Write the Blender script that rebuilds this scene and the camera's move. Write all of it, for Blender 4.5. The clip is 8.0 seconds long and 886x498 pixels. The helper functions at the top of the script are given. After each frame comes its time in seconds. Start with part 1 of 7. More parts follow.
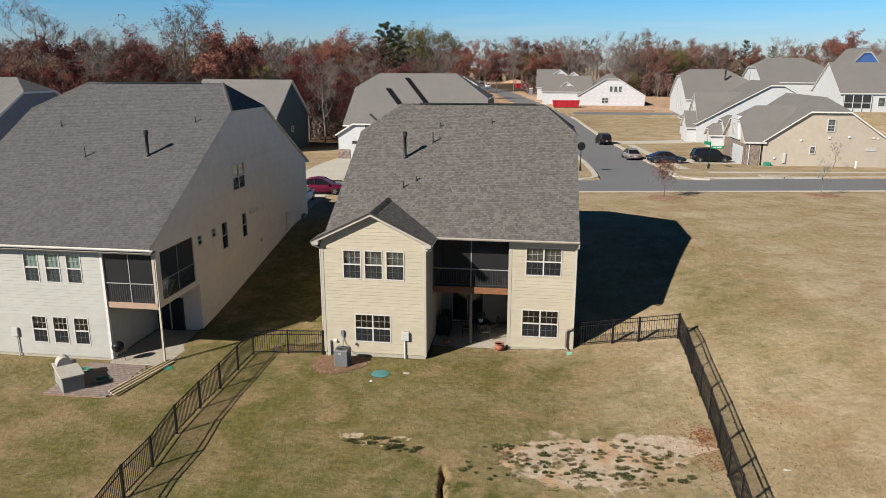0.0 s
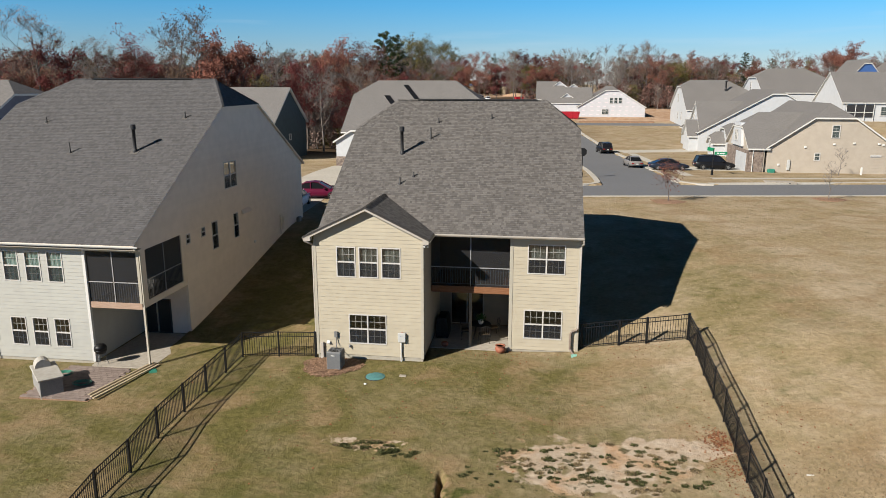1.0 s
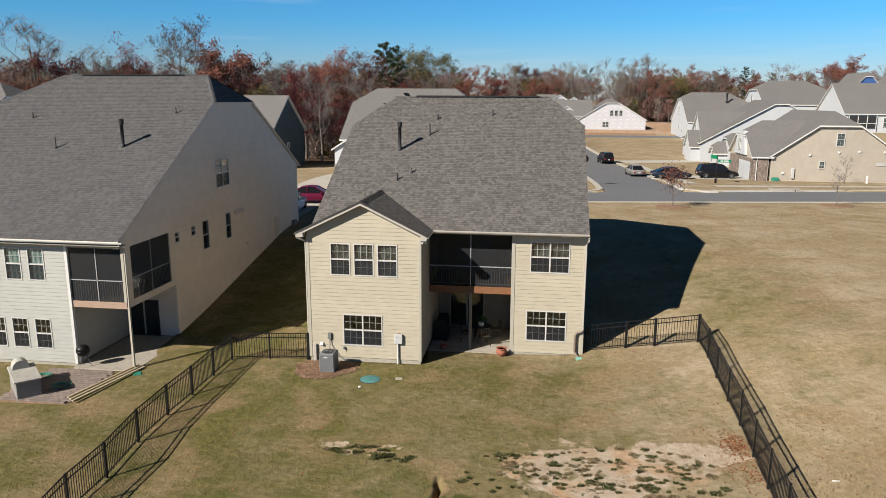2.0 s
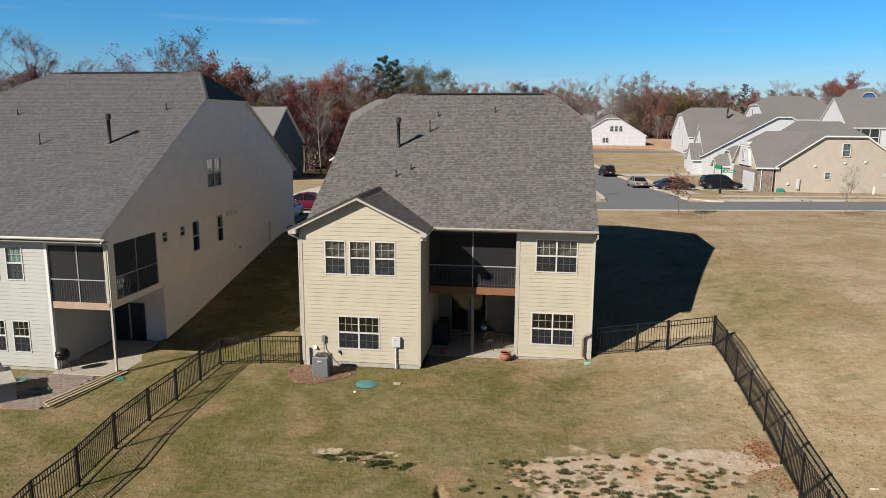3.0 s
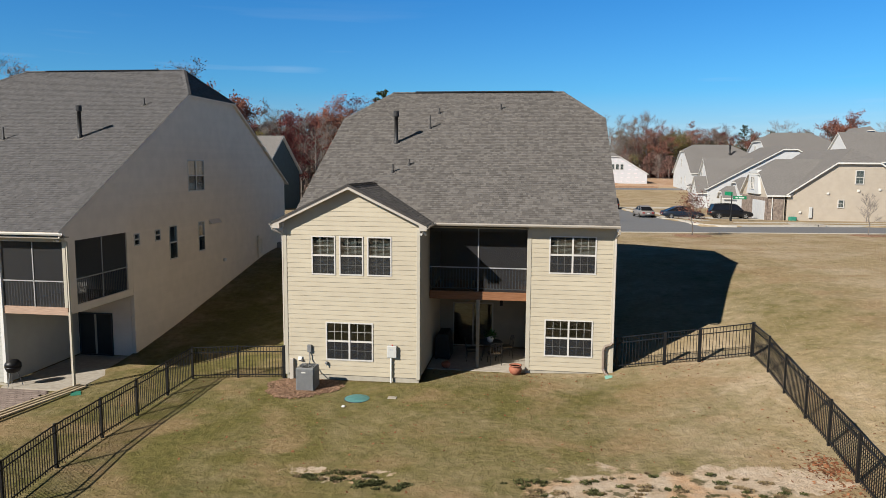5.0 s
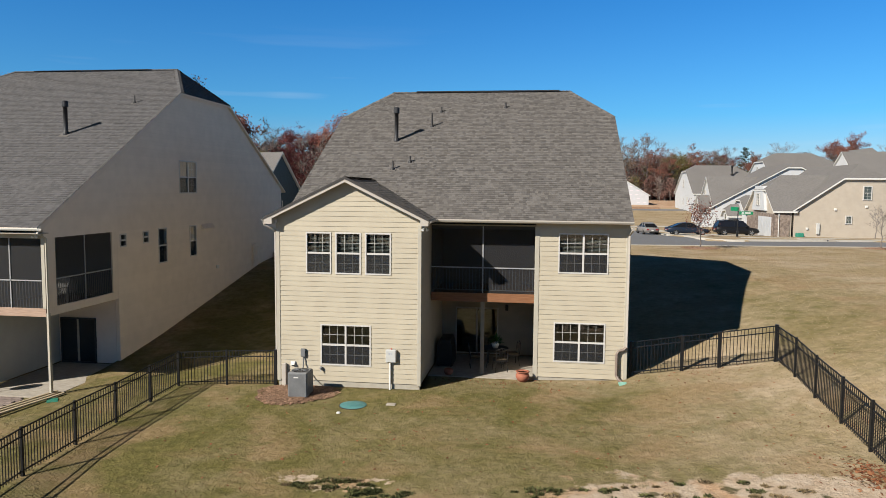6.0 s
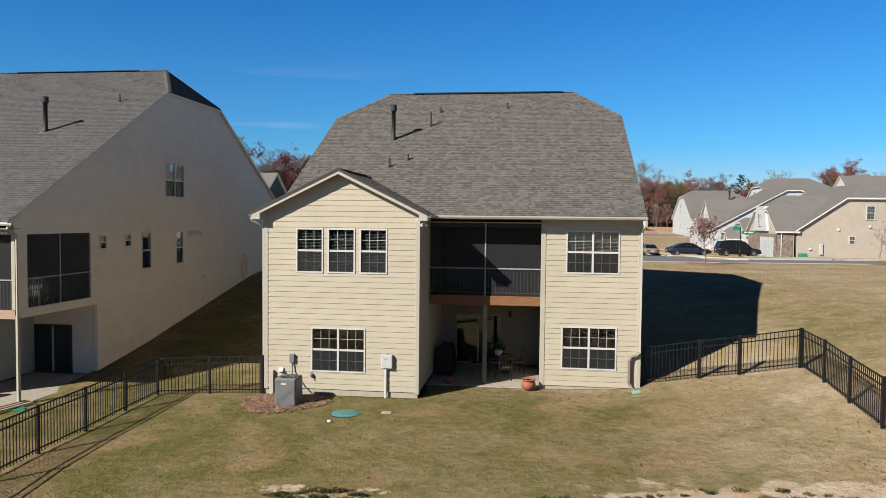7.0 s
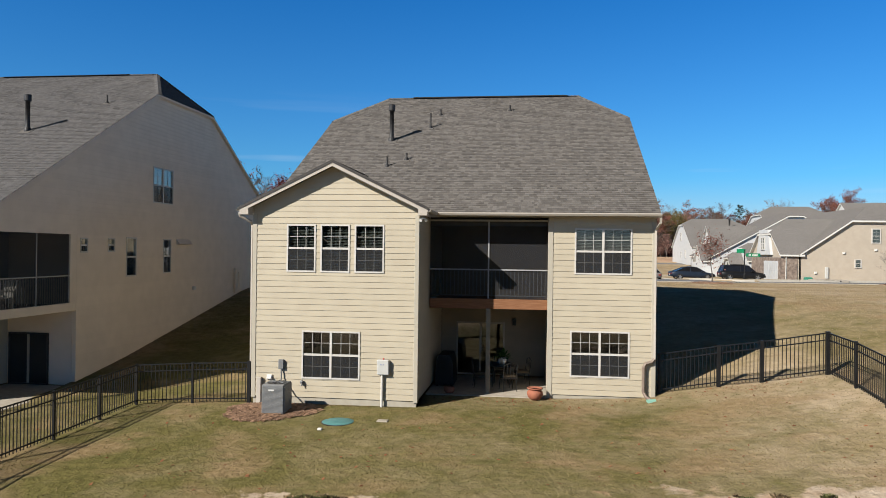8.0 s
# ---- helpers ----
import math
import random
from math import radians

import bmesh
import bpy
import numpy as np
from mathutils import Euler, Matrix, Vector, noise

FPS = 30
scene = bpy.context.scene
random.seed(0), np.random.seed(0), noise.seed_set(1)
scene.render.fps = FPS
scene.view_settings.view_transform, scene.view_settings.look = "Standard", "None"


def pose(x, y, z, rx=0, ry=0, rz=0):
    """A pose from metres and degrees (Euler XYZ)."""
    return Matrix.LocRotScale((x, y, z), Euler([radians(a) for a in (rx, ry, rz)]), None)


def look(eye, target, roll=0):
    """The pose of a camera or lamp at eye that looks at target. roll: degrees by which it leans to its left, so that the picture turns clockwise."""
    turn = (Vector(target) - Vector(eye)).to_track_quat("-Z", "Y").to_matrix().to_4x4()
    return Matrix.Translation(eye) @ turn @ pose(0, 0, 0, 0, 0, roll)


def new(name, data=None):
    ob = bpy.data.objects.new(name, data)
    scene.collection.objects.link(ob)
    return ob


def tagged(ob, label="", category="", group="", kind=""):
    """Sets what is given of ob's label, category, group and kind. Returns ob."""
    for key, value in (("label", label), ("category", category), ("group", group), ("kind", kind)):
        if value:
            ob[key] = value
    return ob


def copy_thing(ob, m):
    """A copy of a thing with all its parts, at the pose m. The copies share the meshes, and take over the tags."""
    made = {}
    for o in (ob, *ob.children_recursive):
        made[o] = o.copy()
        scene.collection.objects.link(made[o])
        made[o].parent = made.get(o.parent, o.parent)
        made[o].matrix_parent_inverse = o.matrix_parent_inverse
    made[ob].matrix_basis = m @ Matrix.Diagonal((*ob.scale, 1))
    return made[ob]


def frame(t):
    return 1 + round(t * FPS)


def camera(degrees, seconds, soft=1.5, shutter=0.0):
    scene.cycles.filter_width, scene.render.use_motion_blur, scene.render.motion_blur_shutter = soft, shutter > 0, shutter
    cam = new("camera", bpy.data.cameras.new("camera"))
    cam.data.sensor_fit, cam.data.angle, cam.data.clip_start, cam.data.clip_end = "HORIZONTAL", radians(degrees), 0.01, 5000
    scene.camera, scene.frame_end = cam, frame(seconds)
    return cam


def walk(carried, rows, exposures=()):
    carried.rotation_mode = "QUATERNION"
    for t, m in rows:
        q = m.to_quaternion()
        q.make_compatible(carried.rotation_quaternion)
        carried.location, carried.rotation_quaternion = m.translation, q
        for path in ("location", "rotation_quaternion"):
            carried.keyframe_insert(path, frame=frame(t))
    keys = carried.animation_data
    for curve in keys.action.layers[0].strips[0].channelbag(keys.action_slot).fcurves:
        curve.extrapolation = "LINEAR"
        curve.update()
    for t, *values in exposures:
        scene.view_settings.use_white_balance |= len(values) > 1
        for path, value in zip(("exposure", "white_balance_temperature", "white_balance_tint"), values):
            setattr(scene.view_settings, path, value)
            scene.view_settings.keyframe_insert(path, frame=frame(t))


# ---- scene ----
cam = camera(63.5, 8.0, soft=0.9)
PATH = [
    (0, (5.218, -31.691, 13.641), (4.951, -29.771, 13.147), 0.1),
    (0.5, (5.159, -31.039, 13.059), (4.892, -29.115, 12.584), 0.1),
    (1, (5.117, -30.421, 12.481), (4.849, -28.491, 12.027), 0.1),
    (1.5, (5.08, -29.836, 11.944), (4.811, -27.902, 11.51), 0.2),
    (3, (4.743, -27.835, 10.188), (4.475, -25.886, 9.829), 0.3),
    (3.5, (4.618, -27.082, 9.598), (4.35, -25.128, 9.268), 0.4),
    (4, (4.494, -26.356, 9.007), (4.226, -24.396, 8.709), 0.4),
    (4.5, (4.366, -25.615, 8.442), (4.098, -23.651, 8.175), 0.4),
    (6, (3.974, -23.502, 6.771), (3.703, -21.527, 6.605), 0.5),
    (6.5, (3.799, -22.742, 6.219), (3.533, -20.764, 6.09), 0.6),
    (7, (3.642, -21.994, 5.624), (3.381, -20.012, 5.54), 0.6),
    (7.5, (3.502, -21.317, 5.122), (3.244, -19.334, 5.078), 0.7),
    (8, (3.393, -20.602, 4.53), (3.136, -18.618, 4.537), 0.7),
]
walk(cam, [(t, look(eye, target, roll)) for t, eye, target, roll in PATH])

# ---- light: low autumn sun from behind the camera's left shoulder, clear sky ----
SUN_WAY = Vector((1.10, 1.12, -1.0)).normalized()
SUN_ELEV = math.asin(-SUN_WAY.z)
world = bpy.data.worlds.new("sky")
scene.world = world
world.use_nodes = True
wn = world.node_tree.nodes
sky = wn.new("ShaderNodeTexSky")
sky.sky_type = "NISHITA"
sky.sun_disc = False
sky.sun_elevation = SUN_ELEV
sky.sun_rotation = math.atan2(-SUN_WAY.x, -SUN_WAY.y)
sky.air_density, sky.dust_density, sky.ozone_density = 1.0, 0.3, 2.0
SKY_STRENGTH = 0.0475
wn["Background"].inputs["Strength"].default_value = SKY_STRENGTH
# clear dry air: paler towards the horizon, azure above; dimmed overhead, out of view, to deepen shade
wl = world.node_tree.links
way_up = wn.new("ShaderNodeTexCoord")
split = wn.new("ShaderNodeSeparateXYZ")
azure = wn.new("ShaderNodeValToRGB")
for pos, col in ((0.0, (0.90, 0.98, 1.34, 1)), (0.10, (0.36, 0.98, 1.53, 1)), (0.34, (0.14, 0.86, 1.62, 1)), (0.47, (0.090, 0.118, 0.135, 1)), (1.0, (0.066, 0.070, 0.072, 1))):
    e = azure.color_ramp.elements[0] if pos == 0.0 else azure.color_ramp.elements[-1] if pos == 1.0 else azure.color_ramp.elements.new(pos)
    e.position, e.color = pos, col
tint = wn.new("ShaderNodeMix")
tint.data_type, tint.blend_type = "RGBA", "MULTIPLY"
tint.inputs[0].default_value = 1.0
wl.new(way_up.outputs["Generated"], split.inputs[0])
wl.new(split.outputs["Z"], azure.inputs[0])
wl.new(sky.outputs[0], tint.inputs[6])
wl.new(azure.outputs[0], tint.inputs[7])
# a few thin streaks of high cloud low over the woods
squash = wn.new("ShaderNodeMapping")
squash.inputs["Scale"].default_value = (2.2, 2.2, 34.0)
wisp = wn.new("ShaderNodeTexNoise")
wisp.inputs["Scale"].default_value, wisp.inputs["Detail"].default_value = 1.0, 4.0
wl.new(way_up.outputs["Generated"], squash.inputs["Vector"])
wl.new(squash.outputs[0], wisp.inputs["Vector"])
thin = wn.new("ShaderNodeMapRange")
thin.inputs["From Min"].default_value, thin.inputs["From Max"].default_value, thin.inputs["To Max"].default_value = 0.58, 0.78, 0.30
wl.new(wisp.outputs["Fac"], thin.inputs["Value"])
low = wn.new("ShaderNodeMapRange")
low.inputs["From Min"].default_value, low.inputs["From Max"].default_value = 0.22, 0.10
wl.new(split.outputs["Z"], low.inputs["Value"])
cover = wn.new("ShaderNodeMath")
cover.operation = "MULTIPLY"
wl.new(thin.outputs[0], cover.inputs[0])
wl.new(low.outputs[0], cover.inputs[1])
veil = wn.new("ShaderNodeMix")
veil.data_type = "RGBA"
veil.inputs[7].default_value = (9.0, 10.0, 10.8, 1)
wl.new(cover.outputs[0], veil.inputs[0])
wl.new(tint.outputs[2], veil.inputs[6])
wl.new(veil.outputs[2], wn["Background"].inputs["Color"])
sun_data = bpy.data.lights.new("sun", "SUN")
sun_data.energy, sun_data.angle, sun_data.color = 4.9, radians(0.5), (1.0, 0.94, 0.84)
sun = new("sun", sun_data)
sun.matrix_world = look((-60, -60, 60), Vector((-60, -60, 60)) + SUN_WAY)
scene.view_settings.exposure = 0.755


# ---- materials ----
def shader(name, c1, c2, scale=3.0, rough=0.85, bump=0.0, bscale=60.0, metal=0.0, island=0.0, objrand=0.0,
           big=0.12, bigscale=0.35, stretch=(1, 1, 1), spec=0.3, coat=0.0):
    """A surface of two mixed colours at a grain scale, a broad stain scale, relief, and piece to piece variation."""
    m = bpy.data.materials.new(name)
    m.use_nodes = True
    nt, lk = m.node_tree.nodes, m.node_tree.links
    b = nt["Principled BSDF"]
    b.inputs["Roughness"].default_value = rough
    b.inputs["Metallic"].default_value = metal
    b.inputs["Specular IOR Level"].default_value = spec
    b.inputs["Coat Weight"].default_value = coat
    geo = nt.new("ShaderNodeNewGeometry")
    mp = nt.new("ShaderNodeMapping")
    mp.inputs["Scale"].default_value = stretch
    lk.new(geo.outputs["Position"], mp.inputs["Vector"])
    n1 = nt.new("ShaderNodeTexNoise")
    n1.inputs["Scale"].default_value, n1.inputs["Detail"].default_value = scale, 5.0
    lk.new(mp.outputs[0], n1.inputs["Vector"])
    r1 = nt.new("ShaderNodeValToRGB")
    r1.color_ramp.elements[0].position, r1.color_ramp.elements[1].position = 0.35, 0.65
    r1.color_ramp.elements[0].color, r1.color_ramp.elements[1].color = (*c1, 1), (*c2, 1)
    lk.new(n1.outputs["Fac"], r1.inputs[0])
    n2 = nt.new("ShaderNodeTexNoise")
    n2.inputs["Scale"].default_value, n2.inputs["Detail"].default_value = bigscale, 3.0
    lk.new(mp.outputs[0], n2.inputs["Vector"])
    fac = nt.new("ShaderNodeMath")
    fac.operation = "MULTIPLY_ADD"
    lk.new(n2.outputs["Fac"], fac.inputs[0])
    fac.inputs[1].default_value, fac.inputs[2].default_value = 2 * big, 1.0 - big
    last = fac.outputs[0]
    for amount, kind in ((island, "i"), (objrand, "o")):
        if amount:
            src = geo.outputs["Random Per Island"] if kind == "i" else nt.new("ShaderNodeObjectInfo").outputs["Random"]
            mm = nt.new("ShaderNodeMath")
            mm.operation = "MULTIPLY_ADD"
            lk.new(src, mm.inputs[0])
            mm.inputs[1].default_value, mm.inputs[2].default_value = 2 * amount, 1.0 - amount
            m3 = nt.new("ShaderNodeMath")
            m3.operation = "MULTIPLY"
            lk.new(last, m3.inputs[0]), lk.new(mm.outputs[0], m3.inputs[1])
            last = m3.outputs[0]
    vm = nt.new("ShaderNodeVectorMath")
    vm.operation = "SCALE"
    lk.new(r1.outputs[0], vm.inputs[0]), lk.new(last, vm.inputs["Scale"])
    lk.new(vm.outputs[0], b.inputs["Base Color"])
    if bump:
        n3 = nt.new("ShaderNodeTexNoise")
        n3.inputs["Scale"].default_value, n3.inputs["Detail"].default_value = bscale, 4.0
        lk.new(mp.outputs[0], n3.inputs["Vector"])
        bp = nt.new("ShaderNodeBump")
        bp.inputs["Strength"].default_value, bp.inputs["Distance"].default_value = bump, 0.02
        lk.new(n3.outputs["Fac"], bp.inputs["Height"])
        lk.new(bp.outputs[0], b.inputs["Normal"])
    return m


def see_through(name, tint, through_share, gloss=0.06, rough=0.02):
    """A thin sheet: part of the light passes, the rest meets a tinted surface with a Fresnel gloss."""
    m = bpy.data.materials.new(name)
    m.use_nodes = True
    nt, lk = m.node_tree.nodes, m.node_tree.links
    out = nt["Material Output"]
    b = nt["Principled BSDF"]
    b.inputs["Base Color"].default_value = (*tint, 1)
    b.inputs["Roughness"].default_value = rough
    b.inputs["Specular IOR Level"].default_value = gloss * 8
    tr = nt.new("ShaderNodeBsdfTransparent")
    mix = nt.new("ShaderNodeMixShader")
    mix.inputs[0].default_value = through_share
    lk.new(b.outputs[0], mix.inputs[1]), lk.new(tr.outputs[0], mix.inputs[2])
    lk.new(mix.outputs[0], out.inputs["Surface"])
    return m


def pane_glass(name, tint=(0.75, 0.8, 0.8), rough=0.015):
    m = bpy.data.materials.new(name)
    m.use_nodes = True
    nt, lk = m.node_tree.nodes, m.node_tree.links
    gl = nt.new("ShaderNodeBsdfGlossy")
    gl.inputs["Roughness"].default_value = rough
    tr = nt.new("ShaderNodeBsdfTransparent")
    tr.inputs["Color"].default_value = (*tint, 1)
    lw = nt.new("ShaderNodeLayerWeight")
    pw = nt.new("ShaderNodeMath")
    pw.operation = "POWER"
    lk.new(lw.outputs["Facing"], pw.inputs[0])
    pw.inputs[1].default_value = 3.0
    fr = nt.new("ShaderNodeMath")
    fr.operation = "MULTIPLY_ADD"
    lk.new(pw.outputs[0], fr.inputs[0])
    fr.inputs[1].default_value, fr.inputs[2].default_value = 0.80, 0.13
    mix = nt.new("ShaderNodeMixShader")
    lk.new(fr.outputs[0], mix.inputs[0]), lk.new(tr.outputs[0], mix.inputs[1]), lk.new(gl.outputs[0], mix.inputs[2])
    lk.new(mix.outputs[0], nt["Material Output"].inputs["Surface"])
    return m


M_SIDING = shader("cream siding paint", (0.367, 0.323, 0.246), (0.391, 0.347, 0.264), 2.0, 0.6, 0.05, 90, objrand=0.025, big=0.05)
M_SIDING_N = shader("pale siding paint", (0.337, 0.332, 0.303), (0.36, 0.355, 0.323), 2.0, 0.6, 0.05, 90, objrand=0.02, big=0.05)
# beige set far lighter than the front siding, to offset the wall's shade
M_SIDE_N = shader("shade-lifted beige siding", (0.649, 0.561, 0.463), (0.693, 0.600, 0.497), 2.0, 0.65, 0.05, 90, objrand=0.02, big=0.05)
# cream siding with the porch's shade put into its colour
M_SIDING_SHADED = shader("porch-shaded siding", (0.204, 0.17, 0.122), (0.228, 0.19, 0.136), 2.0, 0.7, big=0.06)
M_TRIM = shader("taupe trim paint", (0.34, 0.313, 0.258), (0.367, 0.34, 0.279), 4.0, 0.5, 0.03, 80, big=0.05)
M_FASCIA = shader("pale fascia paint", (0.36, 0.326, 0.286), (0.388, 0.354, 0.309), 4.0, 0.5, big=0.05)
M_SOFFIT = shader("soffit paint", (0.286, 0.258, 0.211), (0.313, 0.279, 0.224), 4.0, 0.6, big=0.05)
M_VINYL = shader("white vinyl", (0.53, 0.524, 0.496), (0.558, 0.551, 0.524), 6.0, 0.35, big=0.04, spec=0.5)
M_FRAME = shader("off-white window vinyl", (0.449, 0.432, 0.408), (0.483, 0.466, 0.442), 6.0, 0.4, big=0.05, spec=0.4)
M_BLIND = shader("pale blind slat", (0.177, 0.187, 0.174), (0.211, 0.222, 0.205), 3.0, 0.5, big=0.08)
M_ROOF = shader("weathered shingles", (0.106, 0.098, 0.092), (0.126, 0.116, 0.109), 24.0, 0.95, 0.25, 180, island=0.25, big=0.04, bigscale=0.5, spec=0.15)
M_ROOF_N = shader("cool grey shingles", (0.086, 0.083, 0.084), (0.101, 0.097, 0.098), 24.0, 0.95, 0.25, 180, island=0.16, big=0.05, bigscale=0.5, spec=0.15)
M_ROOF_FAR = shader("grey shingles", (0.117, 0.11, 0.105), (0.156, 0.146, 0.14), 6.0, 0.95, 0.3, 40, island=0.10, big=0.10, spec=0.15)
# drip edge coloured near black for the shadow along its underside
M_DRIP = shader("shade-dark drip edge", (0.030, 0.027, 0.026), (0.042, 0.038, 0.036), 8.0, 0.6)
# the rooms' dimness is put into this colour of floors and partitions
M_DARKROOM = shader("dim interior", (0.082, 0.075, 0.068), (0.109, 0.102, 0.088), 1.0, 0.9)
M_GLASS = pane_glass("window glass")
M_MUNTIN = shader("muntin vinyl", (0.34, 0.34, 0.32), (0.374, 0.374, 0.354), 6.0, 0.4, big=0.04)
M_INSECT = see_through("insect screen", (0.026, 0.027, 0.030), 0.42, 0.02, 0.7)
M_PORCHSCREEN = see_through("porch screen mesh", (0.022, 0.022, 0.024), 0.30, 0.02, 0.7)
M_BLACK = shader("black powder coat", (0.007, 0.007, 0.0075), (0.011, 0.011, 0.0115), 8.0, 0.45, spec=0.25)
M_PIPE = shader("dark pipe paint", (0.02, 0.02, 0.022), (0.035, 0.034, 0.034), 8.0, 0.5)
M_WHITEMETAL = shader("white rail paint", (0.258, 0.258, 0.258), (0.29, 0.29, 0.286), 8.0, 0.4)
M_WOOD = shader("raw pine", (0.160, 0.068, 0.030), (0.211, 0.098, 0.048), 9.0, 0.7, 0.15, 50, stretch=(0.3, 1, 4))
M_LUMBER = shader("pale lumber", (0.347, 0.272, 0.177), (0.422, 0.34, 0.238), 9.0, 0.75, 0.1, 50, objrand=0.1)
M_CONCRETE = shader("concrete", (0.299, 0.265, 0.221), (0.367, 0.33, 0.279), 5.0, 0.9, 0.2, 60, big=0.12, bigscale=0.8)
M_FOUND = shader("foundation render", (0.299, 0.272, 0.224), (0.34, 0.313, 0.258), 5.0, 0.9, 0.2, 50)
M_GREYMETAL = shader("grey enamel", (0.136, 0.139, 0.143), (0.156, 0.16, 0.163), 8.0, 0.45, spec=0.5)
M_DARKMETAL = shader("dark grille", (0.02, 0.02, 0.022), (0.031, 0.031, 0.032), 8.0, 0.5)
M_BOX = shader("light box enamel", (0.394, 0.394, 0.381), (0.435, 0.435, 0.415), 6.0, 0.45, spec=0.4)
M_GREENPL = shader("teal plastic", (0.055, 0.165, 0.165), (0.08, 0.21, 0.205), 9.0, 0.6, big=0.2, bigscale=3)
M_GREEN2 = shader("green plastic", (0.022, 0.155, 0.105), (0.035, 0.20, 0.14), 9.0, 0.5)
M_SPLASH = shader("aqua plastic", (0.17, 0.374, 0.306), (0.218, 0.422, 0.354), 9.0, 0.5)
M_TERRA = shader("terracotta", (0.245, 0.082, 0.051), (0.306, 0.116, 0.068), 8.0, 0.8, 0.15, 60)
M_MULCH = shader("pine straw mulch", (0.17, 0.095, 0.058), (0.299, 0.19, 0.126), 22.0, 0.95, 0.8, 40, island=0.3)
M_PAVER = shader("grey pink pavers", (0.184, 0.143, 0.126), (0.231, 0.184, 0.16), 6.0, 0.9, 0.2, 60, objrand=0.12)
M_ASPHALT = shader("asphalt", (0.126, 0.126, 0.129), (0.153, 0.153, 0.158), 8.0, 0.9, 0.2, 60, big=0.10, bigscale=0.15)
M_KERB = shader("kerb concrete", (0.394, 0.36, 0.306), (0.449, 0.415, 0.36), 4.0, 0.9, 0.1, 50)
M_BARK = shader("bark", (0.08, 0.066, 0.058), (0.132, 0.112, 0.1), 6.0, 0.95, 0.4, 20)
M_BARKPALE = shader("pale bark", (0.12, 0.104, 0.094), (0.184, 0.164, 0.15), 5.0, 0.95, 0.4, 20)


# ---- mesh helpers ----
class Build:
    """Gathers the faces of one mesh."""

    def __init__(self):
        self.v, self.f = [], []

    def face(self, *pts):
        n = len(self.v)
        self.v.extend(tuple(p) for p in pts)
        self.f.append(tuple(range(n, n + len(pts))))
        return self

    def solid(self, verts, faces):
        n = len(self.v)
        self.v.extend(tuple(p) for p in verts)
        self.f.extend(tuple(i + n for i in q) for q in faces)
        return self

    def box(self, x0, y0, z0, x1, y1, z1):
        return self.solid([(x0, y0, z0), (x1, y0, z0), (x1, y1, z0), (x0, y1, z0), (x0, y0, z1), (x1, y0, z1), (x1, y1, z1), (x0, y1, z1)],
                          [(3, 2, 1, 0), (4, 5, 6, 7), (0, 1, 5, 4), (1, 2, 6, 5), (2, 3, 7, 6), (3, 0, 4, 7)])

    def softbox(self, x0, y0, z0, x1, y1, z1, c=0.01):
        """A box with all its edges cut off by c."""
        pts = []
        for sx, X in ((1, x0), (-1, x1)):
            for sy, Y in ((1, y0), (-1, y1)):
                for sz, Z in ((1, z0), (-1, z1)):
                    pts += [(X, Y + sy * c, Z + sz * c), (X + sx * c, Y, Z + sz * c), (X + sx * c, Y + sy * c, Z)]
        bm = bmesh.new()
        vs = [bm.verts.new(p) for p in pts]
        bmesh.ops.convex_hull(bm, input=vs)
        bm.verts.index_update()
        self.solid([v.co[:] for v in bm.verts], [[v.index for v in f.verts] for f in bm.faces])
        bm.free()
        return self

    def prism(self, poly, way):
        """A flat polygon pushed along way."""
        n, w = len(poly), Vector(way)
        a = [Vector(p) for p in poly]
        return self.solid(a + [p + w for p in a], [tuple(reversed(range(n))), tuple(range(n, 2 * n))] + [(i, (i + 1) % n, n + (i + 1) % n, n + i) for i in range(n)])

    def tube(self, pts, radii, n=6, cap=True):
        pts = [Vector(p) for p in pts]
        if not hasattr(radii, "__len__"):
            radii = [radii] * len(pts)
        base, rings = len(self.v), []
        for i, p in enumerate(pts):
            d = (pts[min(i + 1, len(pts) - 1)] - pts[max(i - 1, 0)]).normalized()
            s = d.orthogonal().normalized() if i == 0 else (side - d * side.dot(d)).normalized()
            side, t = s, d.cross(s)
            for k in range(n):
                a = 2 * math.pi * k / n
                self.v.append(tuple(p + (s * math.cos(a) + t * math.sin(a)) * radii[i]))
        for i in range(len(pts) - 1):
            for k in range(n):
                a, b = base + i * n + k, base + i * n + (k + 1) % n
                self.f.append((a, b, b + n, a + n))
        if cap:
            self.f.append(tuple(base + k for k in reversed(range(n))))
            self.f.append(tuple(base + (len(pts) - 1) * n + k for k in range(n)))
        return self

    def lathe(self, prof, n=20, at=(0, 0, 0)):
        base = len(self.v)
        for r, z in prof:
            for k in range(n):
                a = 2 * math.pi * k / n
                self.v.append((at[0] + r * math.cos(a), at[1] + r * math.sin(a), at[2] + z))
        for i in range(len(prof) - 1):
            for k in range(n):
                a, b = base + i * n + k, base + i * n + (k + 1) % n
                self.f.append((a, b, b + n, a + n))
        self.f.append(tuple(base + k for k in reversed(range(n))))
        self.f.append(tuple(base + (len(prof) - 1) * n + k for k in range(n)))
        return self

    def mesh(self, name, material):
        me = bpy.data.meshes.new(name)
        me.from_pydata(self.v, [], self.f)
        me.materials.append(material)
        me.update()
        return me


def part(name, b, material, parent=None, label="", smooth=False):
    """Links what b gathered as one mesh object under parent."""
    me = b if isinstance(b, bpy.types.Mesh) else b.mesh(name, material)
    if smooth:
        me.shade_smooth()
    ob = new(name, me)
    if parent:
        ob.parent = parent
        ob.matrix_parent_inverse = parent.matrix_basis.inverted()
    return tagged(ob, label)


